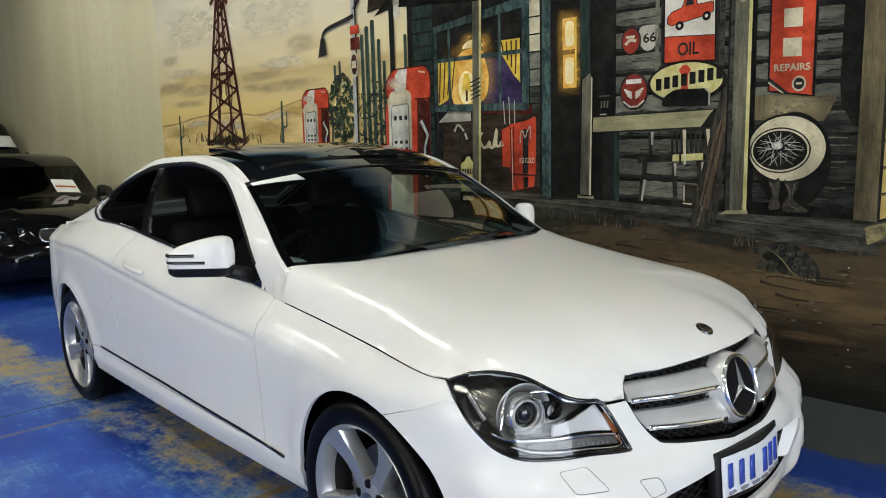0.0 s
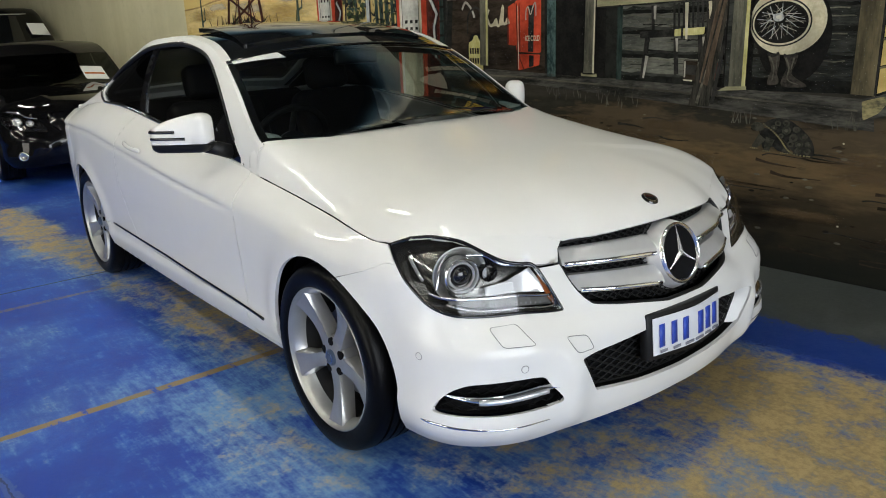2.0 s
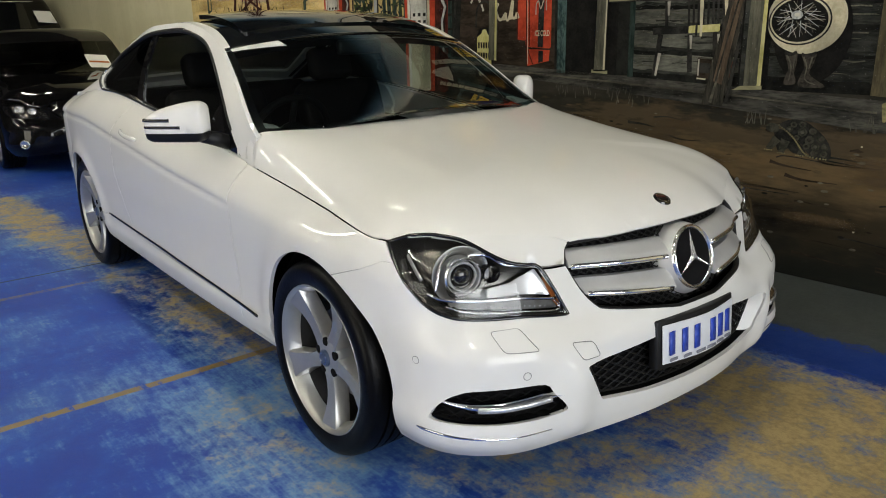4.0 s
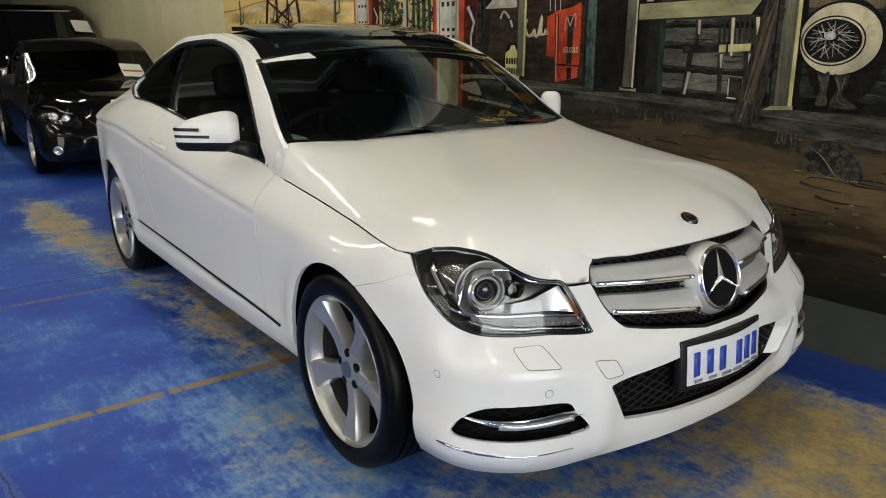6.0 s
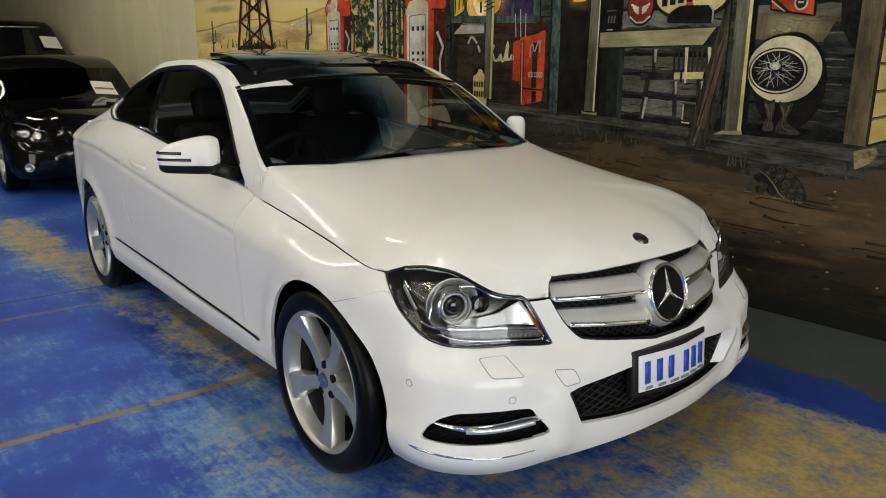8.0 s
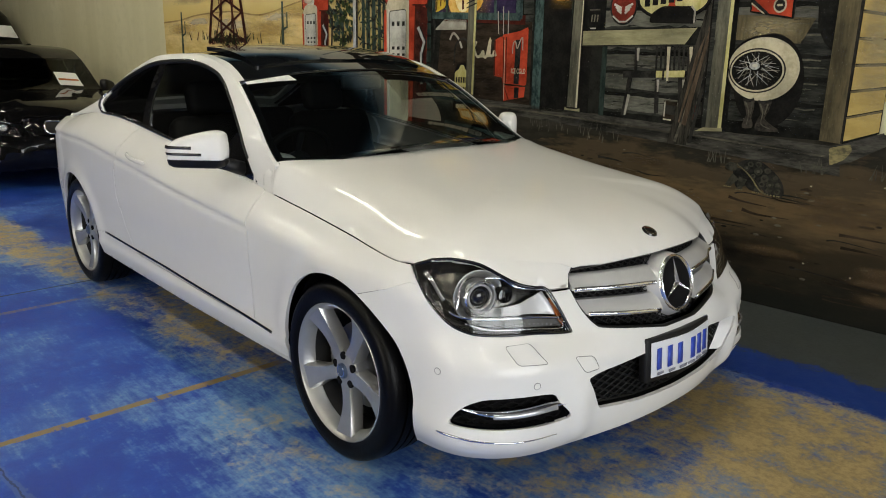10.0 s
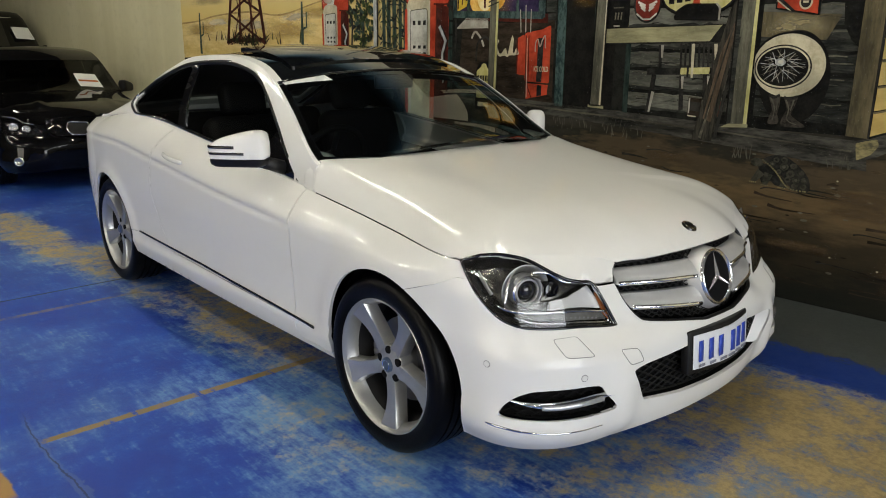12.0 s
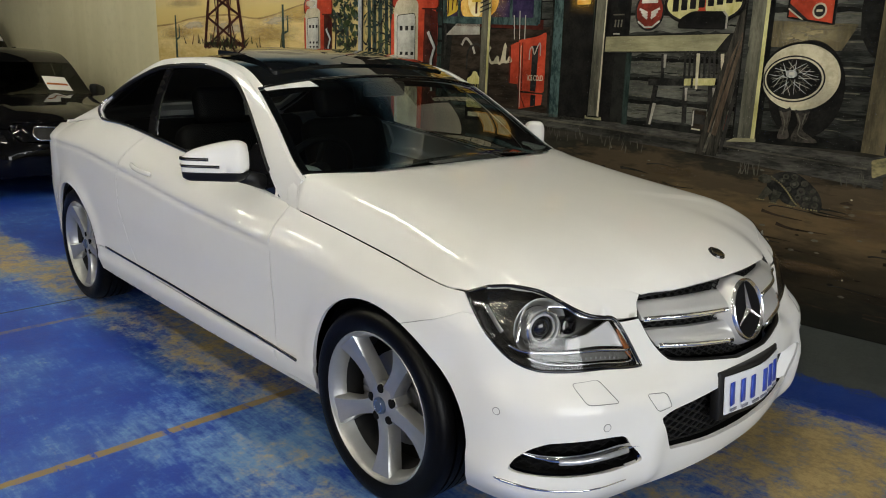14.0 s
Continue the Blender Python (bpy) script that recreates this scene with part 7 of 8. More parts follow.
flat("round_face", oval(-0.797, 2.003, 0.058, 0.074, 30), SIGN_RED, 11, parent=small)
flat("round_mark", stroke(flowing([(-0.835, 1.985), (-0.80, 2.01), (-0.76, 2.0)], 4, False), 0.018), CREAM, 12, parent=small)
flat("round_mark", rect(-0.83, -0.77, 2.02, 2.036), CREAM, 12, parent=small)
shield = flat("painted_shield", [tuple(p) for p in flowing([(-0.735, 2.075), (-0.68, 2.085), (-0.62, 2.075), (-0.612, 2.02), (-0.64, 1.955), (-0.68, 1.935), (-0.72, 1.955), (-0.742, 2.02)], 4)], DIM_LETTER, 9, "cream painted route shield")
written("shield_number", "66", -0.672, 2.008, 0.075, SOFT_BLACK, 10, 0.085, shield)
red_sign = flat("painted_red_sign", [(0.042, 1.650), (0.272, 1.612), (0.280, 2.62), (0.045, 2.66)], RED, 9, "tall red painted repair sign")
flat("sign_edge", stroke([(0.276, 1.61), (0.284, 2.62)], 0.012), SOFT_BLACK, 10, parent=red_sign)
flat("sign_corner", [(0.042, 1.725), (0.155, 1.630), (0.125, 1.636), (0.042, 1.700)], SOFT_BLACK, 10, parent=red_sign)
flat("sign_corner", [(0.042, 1.700), (0.125, 1.636), (0.110, 1.639), (0.042, 1.690)], CREAM, 11, parent=red_sign)
for z, w in ((2.475, 0.060), (2.33, 0.075), (2.175, 0.085), (2.02, 0.095), (1.870, 0.095)):
    flat("letter_bar", [(0.160 - w / 2, z - 0.045), (0.160 + w / 2, z - 0.050), (0.160 + w / 2, z + 0.045), (0.160 - w / 2, z + 0.05)], CREAM, 10, parent=red_sign)
written("sign_word", "REPAIRS", 0.160, 1.765, 0.050, CREAM, 10, 0.185, red_sign, -0.03)
flat("sign_seal", oval(0.200, 1.680, 0.036, 0.040, 24), CREAM, 10, parent=red_sign)
flat("sign_seal", oval(0.200, 1.680, 0.027, 0.030, 24), SOFT_BLACK, 11, parent=red_sign)
flat("sign_seal", rect(0.185, 0.215, 1.675, 1.686), CREAM, 12, parent=red_sign)

# spare wheel with a white wall, and boots
wheel_p = flat("painted_wheel", oval(0.182, 1.278, 0.194, 0.256, 56), BLACK, 12, "painted spare wheel with white sidewall")
flat("wheel_white", oval(0.148, 1.343, 0.206, 0.178, 56), CREAM, 13, parent=wheel_p)
flat("wheel_white", oval(0.145, 1.348, 0.192, 0.164, 56), WHEEL_WHITE, 14, parent=wheel_p)
flat("wheel_ring", oval(0.116, 1.334, 0.160, 0.122, 48), SOFT_BLACK, 15, parent=wheel_p)
flat("wheel_ring", oval(0.116, 1.334, 0.152, 0.114, 48), CREAM, 16, parent=wheel_p)
flat("wheel_dish", oval(0.116, 1.334, 0.143, 0.105, 48), BLACK, 17, parent=wheel_p)
for k in range(40):
    a = k * 9 + rnd.uniform(-3, 3)
    b = a + (26 if k % 2 else -26)
    r0, r1 = rnd.uniform(0.20, 0.45), rnd.uniform(0.72, 0.98)
    ends = [((0.104 + (0.116 - 0.104) * f) + 0.138 * f * math.cos(radians(g)), (1.358 + (1.334 - 1.358) * f) + 0.102 * f * math.sin(radians(g))) for f, g in ((r0, b), (r1, a))]
    flat("wheel_wire", stroke(ends, 0.0040, 0.0022), (DIM_LETTER, STEEL_GREY, PORCH_EDGE)[k % 3], 18, parent=wheel_p)
flat("wheel_boss", oval(0.104, 1.360, 0.030, 0.021, 24), STEEL_GREY, 19, parent=wheel_p)
flat("wheel_boss", oval(0.106, 1.362, 0.015, 0.010, 16), WHITE, 20, parent=wheel_p)
for line, creases in (
    ([(0.128, 1.152), (0.158, 1.140), (0.190, 1.156), (0.194, 1.10), (0.186, 1.05), (0.196, 1.02), (0.192, 0.994), (0.138, 0.992), (0.144, 1.038), (0.154, 1.075)], ([(0.140, 1.14), (0.168, 1.08), (0.162, 1.01)], [(0.182, 1.14), (0.180, 1.07)])),
    ([(0.214, 1.146), (0.242, 1.136), (0.288, 1.152), (0.280, 1.10), (0.262, 1.05), (0.308, 1.015), (0.340, 0.996), (0.334, 0.982), (0.216, 0.984), (0.220, 1.040), (0.236, 1.082)], ([(0.226, 1.13), (0.248, 1.08), (0.244, 1.02), (0.30, 0.995)], [(0.272, 1.13), (0.258, 1.07)])),
):
    line = [(u - 0.066, z + 0.026) for u, z in line]
    creases = [[(u - 0.066, z + 0.026) for u, z in c] for c in creases]
    boot = flat("painted_boot", [tuple(p) for p in flowing(line, 3)], BOOT_BROWN, 21, "dark brown painted cowboy boot")
    for c in creases:
        flat("boot_line", stroke(flowing(c, 4, False), 0.010, 0.004), SHELL, 22, parent=boot)
    flat("boot_top", stroke(flowing(line[:3], 4, False), 0.014), SOFT_BLACK, 22, parent=boot)

# porch: floor, posts, rail, chair
porch = flat("painted_porch", [(-2.6, 1.10), (-1.7, 1.06), (0.60, 0.955), (0.62, 0.80), (-0.4, 0.885), (-1.8, 0.985), (-2.6, 1.0)], PORCH, 9, "dark painted porch floor with worn edge")
flat("porch_lip", stroke([(-2.6, 1.045), (-1.7, 1.02), (-1.0, 0.985), (-0.2, 0.945), (0.60, 0.895)], 0.014, 0.010), PORCH_EDGE, 10, parent=porch)
flat("porch_block", [(0.535, 0.835), (0.530, 0.955), (0.62, 0.975), (0.80, 1.045), (0.83, 0.985), (0.66, 0.880)], PORCH, 11, "stone painted porch corner", porch)
flat("porch_light", rounded([(0.548, 0.945), (0.652, 0.976), (0.664, 0.940), (0.632, 0.892), (0.562, 0.852)], 0.012), PORCH_SUN, 11.5, parent=porch)
for k in range(34):
    u = rnd.uniform(-1.5, -0.75)
    z = 0.985 - 0.05 * (u + 1.5) + rnd.uniform(-0.10, 0.0)
    flat("dry_grass", stroke([(u, z - 0.02), (u + rnd.uniform(-0.02, 0.02), z + rnd.uniform(0.02, 0.06))], 0.006, 0.002), PORCH_EDGE, 11)
for u0 in (-0.13, 0.42, 0.75):
    for k in range(8):
        u = u0 + rnd.uniform(0, 0.12)
        flat("dry_grass", stroke([(u, 0.80), (u + rnd.uniform(-0.03, 0.03), 0.80 + rnd.uniform(0.05, 0.10))], 0.006, 0.002), SHELL, 12)
can = flat("painted_can", [(-0.290, 1.030), (-0.285, 1.130), (-0.228, 1.130), (-0.225, 1.028)], RUST, 10, "small rusty painted can on the porch")
flat("can_rim", stroke([(-0.288, 1.130), (-0.226, 1.130)], 0.007), SHELL, 11, parent=can)
flat("can_rim", stroke([(-0.290, 1.034), (-0.225, 1.032)], 0.006), SHELL, 11, parent=can)
flat("can_label", stroke([(-0.278, 1.085), (-0.236, 1.085)], 0.028), SOFT_BLACK, 11, parent=can)
flat("painted_back_post", rect(-0.915, -0.875, 1.02, 1.46), SHADE_GREEN, 9)
chair = flat("painted_chair", [(-0.742, 1.268), (-0.525, 1.274), (-0.318, 1.282), (-0.316, 1.322), (-0.53, 1.316), (-0.745, 1.307)], SOFT_BLACK, 12, "dark painted windsor chair")
for a, b, w in (((-0.690, 1.27), (-0.722, 1.03), 0.034), ((-0.500, 1.27), (-0.488, 1.06), 0.030), ((-0.345, 1.28), (-0.335, 1.13), 0.028)):
    flat("chair_leg", stroke([a, b], w), SOFT_BLACK, 12, parent=chair)
flat("chair_rung", stroke([(-0.70, 1.20), (-0.49, 1.185)], 0.012), SOFT_BLACK, 12, parent=chair)
for a, b, w in (((-0.690, 1.165), (-0.712, 1.036), 0.022), ((-0.645, 1.452), (-0.643, 1.375), 0.020), ((-0.492, 1.265), (-0.488, 1.19), 0.018), ((-0.322, 1.27), (-0.318, 1.215), 0.018)):
    flat("chair_light", stroke([a, b], w, w * 0.6), DIM_LETTER, 13, parent=chair)
flat("chair_leg", stroke([(-0.660, 1.455), (-0.652, 1.30)], 0.022), SOFT_BLACK, 12.5, parent=chair)
for k in range(8):
    u = -0.517 + 0.030 * k
    flat("chair_spindle", stroke([(u, 1.462), (u + 0.008, 1.30)], 0.014), SOFT_BLACK, 13, parent=chair)
flat("chair_seat_light", rounded([(-0.508, 1.276), (-0.318, 1.284), (-0.316, 1.324), (-0.508, 1.316)], 0.006), SUN_EDGE, 14, parent=chair)
flat("chair_seat_gap", stroke([(-0.458, 1.262), (-0.458, 1.328)], 0.014), SOFT_BLACK, 15, parent=chair)
for a, b in (((-0.434, 1.460), (-0.428, 1.258)), ((-0.290, 1.460), (-0.281, 1.352))):
    flat("chair_light", stroke([a, b], 0.022, 0.014), CREAM, 15.5, parent=chair)
flat("chair_back", [tuple(p) for p in rounded([(-0.585, 1.600), (-0.275, 1.590), (-0.275, 1.655), (-0.30, 1.690), (-0.50, 1.695), (-0.57, 1.655)], 0.025)], BLACK, 16, "black painted chair back", chair)
flat("chair_back_light", stroke([(-0.285, 1.595), (-0.285, 1.665), (-0.31, 1.690)], 0.012), DIM_LETTER, 17, parent=chair)
tin = flat("painted_tin", rounded([(-0.440, 1.030), (-0.352, 1.025), (-0.350, 1.140), (-0.440, 1.148)], 0.012), BROWN, 13, "rusty painted tin can")
flat("tin_band", [(-0.436, 1.062), (-0.356, 1.058), (-0.356, 1.112), (-0.436, 1.116)], SOFT_BLACK, 14, parent=tin)
flat("tin_light", stroke([(-0.430, 1.045), (-0.430, 1.135)], 0.010), DIM_LETTER, 15, parent=tin)
flat("tin_light", stroke([(-0.438, 1.143), (-0.354, 1.138)], 0.006), PORCH_EDGE, 15, parent=tin)
flat("tin_light", stroke([(-0.436, 1.030), (-0.380, 1.026)], 0.008), CREAM, 15, parent=tin)
dark_tin = flat("painted_dark_tin", rounded([(-1.020, 1.562), (-0.936, 1.562), (-0.930, 1.696), (-1.024, 1.698)], 0.008), BLACK, 17, "black painted tin on rail")
flat("tin_band", stroke([(-1.016, 1.686), (-0.938, 1.686)], 0.008), SHELL, 18, parent=dark_tin)
for k in range(3):
    flat("tin_band", stroke([(-1.000 + 0.022 * k, 1.612), (-0.996 + 0.022 * k, 1.656)], 0.010), PORCH_EDGE, 18, parent=dark_tin)
flat("tin_band", stroke([(-1.008, 1.572), (-0.962, 1.572)], 0.008), DIM_LETTER, 18, parent=dark_tin)
rail = flat("painted_rail", [(-1.090, 1.461), (-0.330, 1.472), (-0.255, 1.570), (-1.092, 1.558)], PALE_WOOD, 16, "pale weathered painted porch rail")
flat("rail_shade", [(-0.330, 1.472), (-0.225, 1.466), (-0.19, 1.57), (-0.255, 1.57)], SHADE, 17, parent=rail)
flat("rail_line", stroke([(-1.08, 1.461), (-0.33, 1.470)], 0.008), SOFT_BLACK, 17, parent=rail)
p2 = flat("painted_post", [(-1.165, 1.055), (-1.072, 1.055), (-1.060, 1.80), (-1.085, 1.845), (-1.145, 1.80)], POST_WOOD, 17, "grey painted porch post")
flat("post_light", [(-1.092, 1.055), (-1.072, 1.055), (-1.056, 1.80), (-1.072, 1.83)], CREAM, 18, parent=p2)
flat("post_foot", [(-1.18, 1.040), (-1.055, 1.035), (-1.055, 1.055), (-1.18, 1.060)], PALE_WOOD, 18, parent=p2)
lean_post = flat("painted_leaning_post", [(-0.395, 0.885), (-0.265, 0.885), (-0.130, 1.70), (-0.175, 1.715), (-0.215, 1.66), (-0.275, 1.42)], LOG, 18, "dark leaning painted log")
flat("log_bark", [(-0.330, 1.02), (-0.278, 1.00), (-0.200, 1.40), (-0.160, 1.56), (-0.185, 1.575), (-0.255, 1.40)], LOG_LIGHT, 19, "worn brown log face", lean_post)
flat("log_bark", stroke([(-0.245, 0.90), (-0.150, 1.50)], 0.022), SOFT_BLACK, 19.2, parent=lean_post)
flat("log_bark", stroke([(-0.315, 1.02), (-0.235, 1.36), (-0.190, 1.55)], 0.010), LOG, 19.4, parent=lean_post)
flat("log_bark", stroke([(-0.340, 0.90), (-0.290, 1.10)], 0.020, 0.006), PORCH_EDGE, 19.1, parent=lean_post)
p1 = flat("painted_post", [(-0.180, 0.985), (-0.048, 0.995), (-0.030, BZ), (-0.150, BZ)], POST_WOOD, 19, "grey painted porch post with sunlit edge")
flat("post_light", [(-0.075, 0.995), (-0.048, 0.995), (-0.024, BZ), (-0.046, BZ)], SUN_EDGE, 20, parent=p1)
flat("post_shade", [(-0.180, 0.985), (-0.150, 0.985), (-0.125, BZ), (-0.150, BZ)], GREY_WOOD_DARK, 20, parent=p1)
flat("post_foot", [(-0.215, 0.975), (-0.045, 0.985), (-0.045, 1.005), (-0.165, 1.0)], PALE_WOOD, 21, parent=p1)
flat("post_hook", oval(-0.10, 2.205, 0.032, 0.075, 24), PALE_WOOD, 21, parent=p1)
flat("post_hook", oval(-0.10, 2.205, 0.020, 0.058, 24), BLACK, 22, parent=p1)

# sunlit corner
corner = flat("painted_corner_post", [(0.492, 0.980), (0.606, 0.972), (0.640, BZ), (0.530, BZ)], TAN_POST, 12, "tan painted corner post")
flat("corner_line", stroke([(0.605, 0.975), (0.637, BZ)], 0.010), SOFT_BLACK, 13, parent=corner)
side = flat("painted_side_wall", [(0.600, 0.965), (0.778, 1.040), (0.83, BZ), (0.62, BZ)], SHADE, 9, "yellow sunlit painted siding")
k = 0
while 0.985 + 0.1325 * k < BZ - 0.15:
    low, top = 0.985 + 0.1325 * k, 0.985 + 0.1325 * (k + 1) - 0.007
    a0, a1 = 0.612 + 0.002 * k, 0.775 + 0.004 * k
    drop, rise = 0.062 - 0.0185 * k, 0.062 - 0.0185 * (k + 1)
    flat("sun_board", [(a0, low), (a1, low + drop), (a1, top + rise), (a0 + 0.002, top)], SUN_BOARD, 10, parent=side)
    flat("board_shadow", stroke([(a0, top - 0.004), (a1, top + rise - 0.004)], 0.010), TAN_POST, 10.5, parent=side)
    k += 1
flat("far_ground", [(0.84, 0.9), (2.6, 0.9), (2.6, BZ), (0.87, BZ)], DIRT, 4)

# tortoise, in units of about an eighth of a metre from the front of its shell
def tort_at(points):
    return [(0.085 + 0.131 * a, 0.840 - 0.123 * b) for a, b in points]


tort = flat("painted_tortoise", flowing(tort_at([(-0.35, 0.50), (-0.10, 0.45), (0.25, 0.60), (0.75, 1.00), (1.00, 1.40), (0.50, 1.42), (0.25, 1.25), (-0.10, 1.40), (-0.25, 1.05)]), 4), SOFT_BLACK, 10, "dark painted tortoise with patterned shell on the dirt")
flat("tortoise_shell", flowing(tort_at([(-0.16, 0.26), (0.24, 0.02), (0.78, 0.02), (1.30, 0.32), (1.70, 0.68), (1.93, 1.08), (1.93, 1.52), (1.40, 1.55), (1.08, 1.36), (0.80, 1.02), (0.40, 0.66), (0.05, 0.42)]), 4), SOFT_BLACK, 11, parent=tort)
flat("tortoise_head", flowing(tort_at([(-0.72, 0.40), (-0.55, 0.22), (-0.25, 0.26), (-0.16, 0.50), (-0.40, 0.62), (-0.64, 0.55)]), 3), SHELL_DARK, 10.5, parent=tort)
for a0, a1 in (((-0.20, 0.85), (-0.55, 1.36)), ((0.15, 0.90), (0.0, 1.45)), ((0.9, 1.3), (0.75, 1.48))):
    flat("tortoise_leg", stroke(tort_at([a0, a1]), 0.050, 0.030), SHELL_DARK, 10.6, parent=tort)
    for k in range(4):
        flat("leg_scale", oval(*tort_at([(a1[0] - 0.12 + 0.09 * k, a1[1] + 0.02)])[0], 0.0042, 0.0042, 6), PORCH_SUN, 10.8, parent=tort)
for a, b, r in ((0.42, 0.22, 0.15), (0.78, 0.18, 0.17), (0.28, 0.42, 0.14), (0.80, 0.50, 0.21), (1.20, 0.44, 0.18), (1.10, 0.80, 0.21), (1.52, 0.74, 0.18), (1.00, 1.08, 0.16), (1.36, 1.06, 0.19), (1.72, 1.04, 0.16), (1.32, 1.34, 0.16), (1.70, 1.34, 0.17), (0.58, 0.76, 0.14)):
    u, z = tort_at([(a, b)])[0]
    scute = [(u + 0.131 * r * 0.95 * math.cos(radians(g)) * rnd.uniform(0.85, 1.1), z + 0.123 * r * 0.9 * math.sin(radians(g)) * rnd.uniform(0.85, 1.1)) for g in range(15, 375, 51)]
    flat("shell_scute", scute, SHELL_DARK, 12, parent=tort)
    flat("scute_middle", [(u + (p - u) * 0.45, z + (q - z) * 0.45) for p, q in scute], SHELL if rnd.random() < 0.5 else BOOT_BROWN, 12.6, parent=tort)
rim_line = flowing(tort_at([(-0.16, 0.28), (0.25, 0.58), (0.60, 0.93), (0.86, 1.28), (1.20, 1.50), (1.80, 1.54)]), 5, False)
for u, z in rim_line:
    flat("shell_rim", oval(u, z, 0.0058, 0.0050, 6), PORCH_SUN, 13, parent=tort)
for k in range(70):
    u, z = rnd.uniform(-1.4, 1.6), rnd.uniform(0.06, 0.84)
    s = rnd.uniform(0.004, 0.013)
    flat("painted_pebble", oval(u, z, s * 1.6, s * 0.6, 7), PORCH_EDGE if k % 3 else BLACK, 5)
for k in range(70):
    u, z = rnd.uniform(-1.6, 1.6), rnd.uniform(0.10, 0.82)
    flat("painted_rut", stroke(flowing([(u, z), (u + rnd.uniform(0.05, 0.12), z + rnd.uniform(-0.02, 0.015)), (u + rnd.uniform(0.18, 0.34), z - rnd.uniform(0.0, 0.03))], 4, False), rnd.uniform(0.008, 0.022), 0.003), (BROWN, BROWN, SOFT_BLACK)[k % 3], 4)

# dark brush lines round signs, posts and rail
outlined(oval(-0.432, 1.735, 0.240, 0.118, 40), 0.010, 14.5, oval_sign)
outlined([(0.042, 1.650), (0.272, 1.612), (0.280, 2.62), (0.045, 2.66)], 0.010, 10.5, red_sign)
outlined([(-0.576, 1.850), (-0.258, 1.842), (-0.264, 2.33), (-0.576, 2.34)], 0.010, 11.5, oil)
outlined([(-1.165, 1.055), (-1.072, 1.055), (-1.060, 1.80), (-1.085, 1.845), (-1.145, 1.80)], 0.010, 18.5, p2)
outlined([(-1.090, 1.461), (-0.330, 1.472), (-0.255, 1.570), (-1.092, 1.558)], 0.006, 16.5, rail)
outlined([(-0.180, 0.985), (-0.048, 0.995), (-0.030, BZ), (-0.150, BZ)], 0.010, 20.5, p1)
outlined(oval(0.148, 1.343, 0.206, 0.178, 48), 0.012, 14.5, wheel_p)
outlined([(-0.555, 2.075), (-0.53, 2.06), (-0.32, 2.095), (-0.275, 2.11), (-0.275, 2.165), (-0.37, 2.160), (-0.385, 2.215), (-0.44, 2.215), (-0.465, 2.155), (-0.53, 2.135), (-0.555, 2.11)], 0.005, 11.8, oil)
# stones and dark clods on the dirt road
for k in range(80):
    u, z = rnd.uniform(-1.8, 1.8), rnd.uniform(0.08, 0.86)
    s = rnd.uniform(0.006, 0.020)
    flat("painted_clod", [(u + s * 2.2 * math.cos(radians(a)) * rnd.uniform(0.6, 1.1), z + s * 0.55 * math.sin(radians(a)) * rnd.uniform(0.5, 1.2)) for a in range(0, 360, 36)], (BROWN, DIRT_LIGHT, DIRT_LIGHT)[k % 3], 3.6 + 0.002 * k)
for k in range(9):
    u, z = rnd.uniform(-0.2, 1.2), rnd.uniform(0.1, 0.8)
    flat("painted_speck", oval(u, z, 0.006, 0.0045, 6), CREAM, 5.5)

# glazes: shade under the roof and behind posts, glow round the lit panes, light and dark earth
for u, z, w, h, layer in ((-0.28, 1.35, 0.30, 0.80, 8.1), (-0.62, 1.40, 0.9, 0.24, 8.2), (-0.80, 1.15, 0.34, 0.5, 8.3), (0.02, 1.15, 0.24, 0.6, 8.4), (0.36, 1.15, 0.34, 0.5, 8.5), (0.40, 1.9, 0.30, 0.9, 8.6), (-0.86, 2.1, 0.22, 0.9, 8.7), (-0.16, 2.1, 0.16, 0.9, 8.8), (0.10, 2.45, 0.5, 0.5, 12.5), (-0.42, 2.42, 0.5, 0.3, 12.6)):
    wash("painted_shade", u, z, w, h, WASH_DARK, layer)
for u, z, w, h in ((-0.12, 1.15, 0.16, 0.5), (-0.11, 2.3, 0.14, 0.8), (-1.13, 1.25, 0.12, 0.6), (0.54, 1.3, 0.14, 0.9), (-0.95, 1.52, 0.3, 0.10), (-0.42, 1.52, 0.3, 0.10), (-2.06, 1.25, 0.11, 0.5), (-2.05, 2.2, 0.11, 0.5)):
    wash("painted_shade", u, z, w, h, WASH_DARK, 23 + 0.1 * w)
for z in (1.86, 2.10):
    wash("painted_glow", -1.25, z, 0.22, 0.34, WASH_GLOW, 9.6)
for u, z, w, h in ((-2.14, 1.90, 0.56, 0.50), (-2.08, 2.12, 0.34, 0.20)):
    wash("painted_glow", u, z, w, h, WASH_GLOW, 10.7 + 0.1 * w, win)
for u, z, w, h, layer in ((-2.48, 1.95, 0.16, 0.6, 15), (-1.66, 2.2, 0.2, 0.4, 15.1), (-2.1, 2.32, 0.9, 0.22, 15.2), (-1.66, 1.25, 0.2, 0.3, 15.3), (-2.0, 1.2, 0.7, 0.3, 12.2)):
    wash("painted_shade", u, z, w, h, WASH_DARK, layer)
for u, z, w, h in ((0.16, 1.75, 0.26, 0.22), (0.10, 2.1, 0.14, 0.4), (-0.30, 1.92, 0.12, 0.16), (-0.42, 1.66, 0.34, 0.10), (0.26, 1.26, 0.18, 0.20), (-0.774, 1.63, 0.18, 0.10)):
    wash("painted_shade", u, z, w, h, WASH_DARK, 19.5 + 0.1 * w)
wash("painted_sunlight", 0.16, 1.56, 0.40, 0.14, WASH_SUN, 8.9)
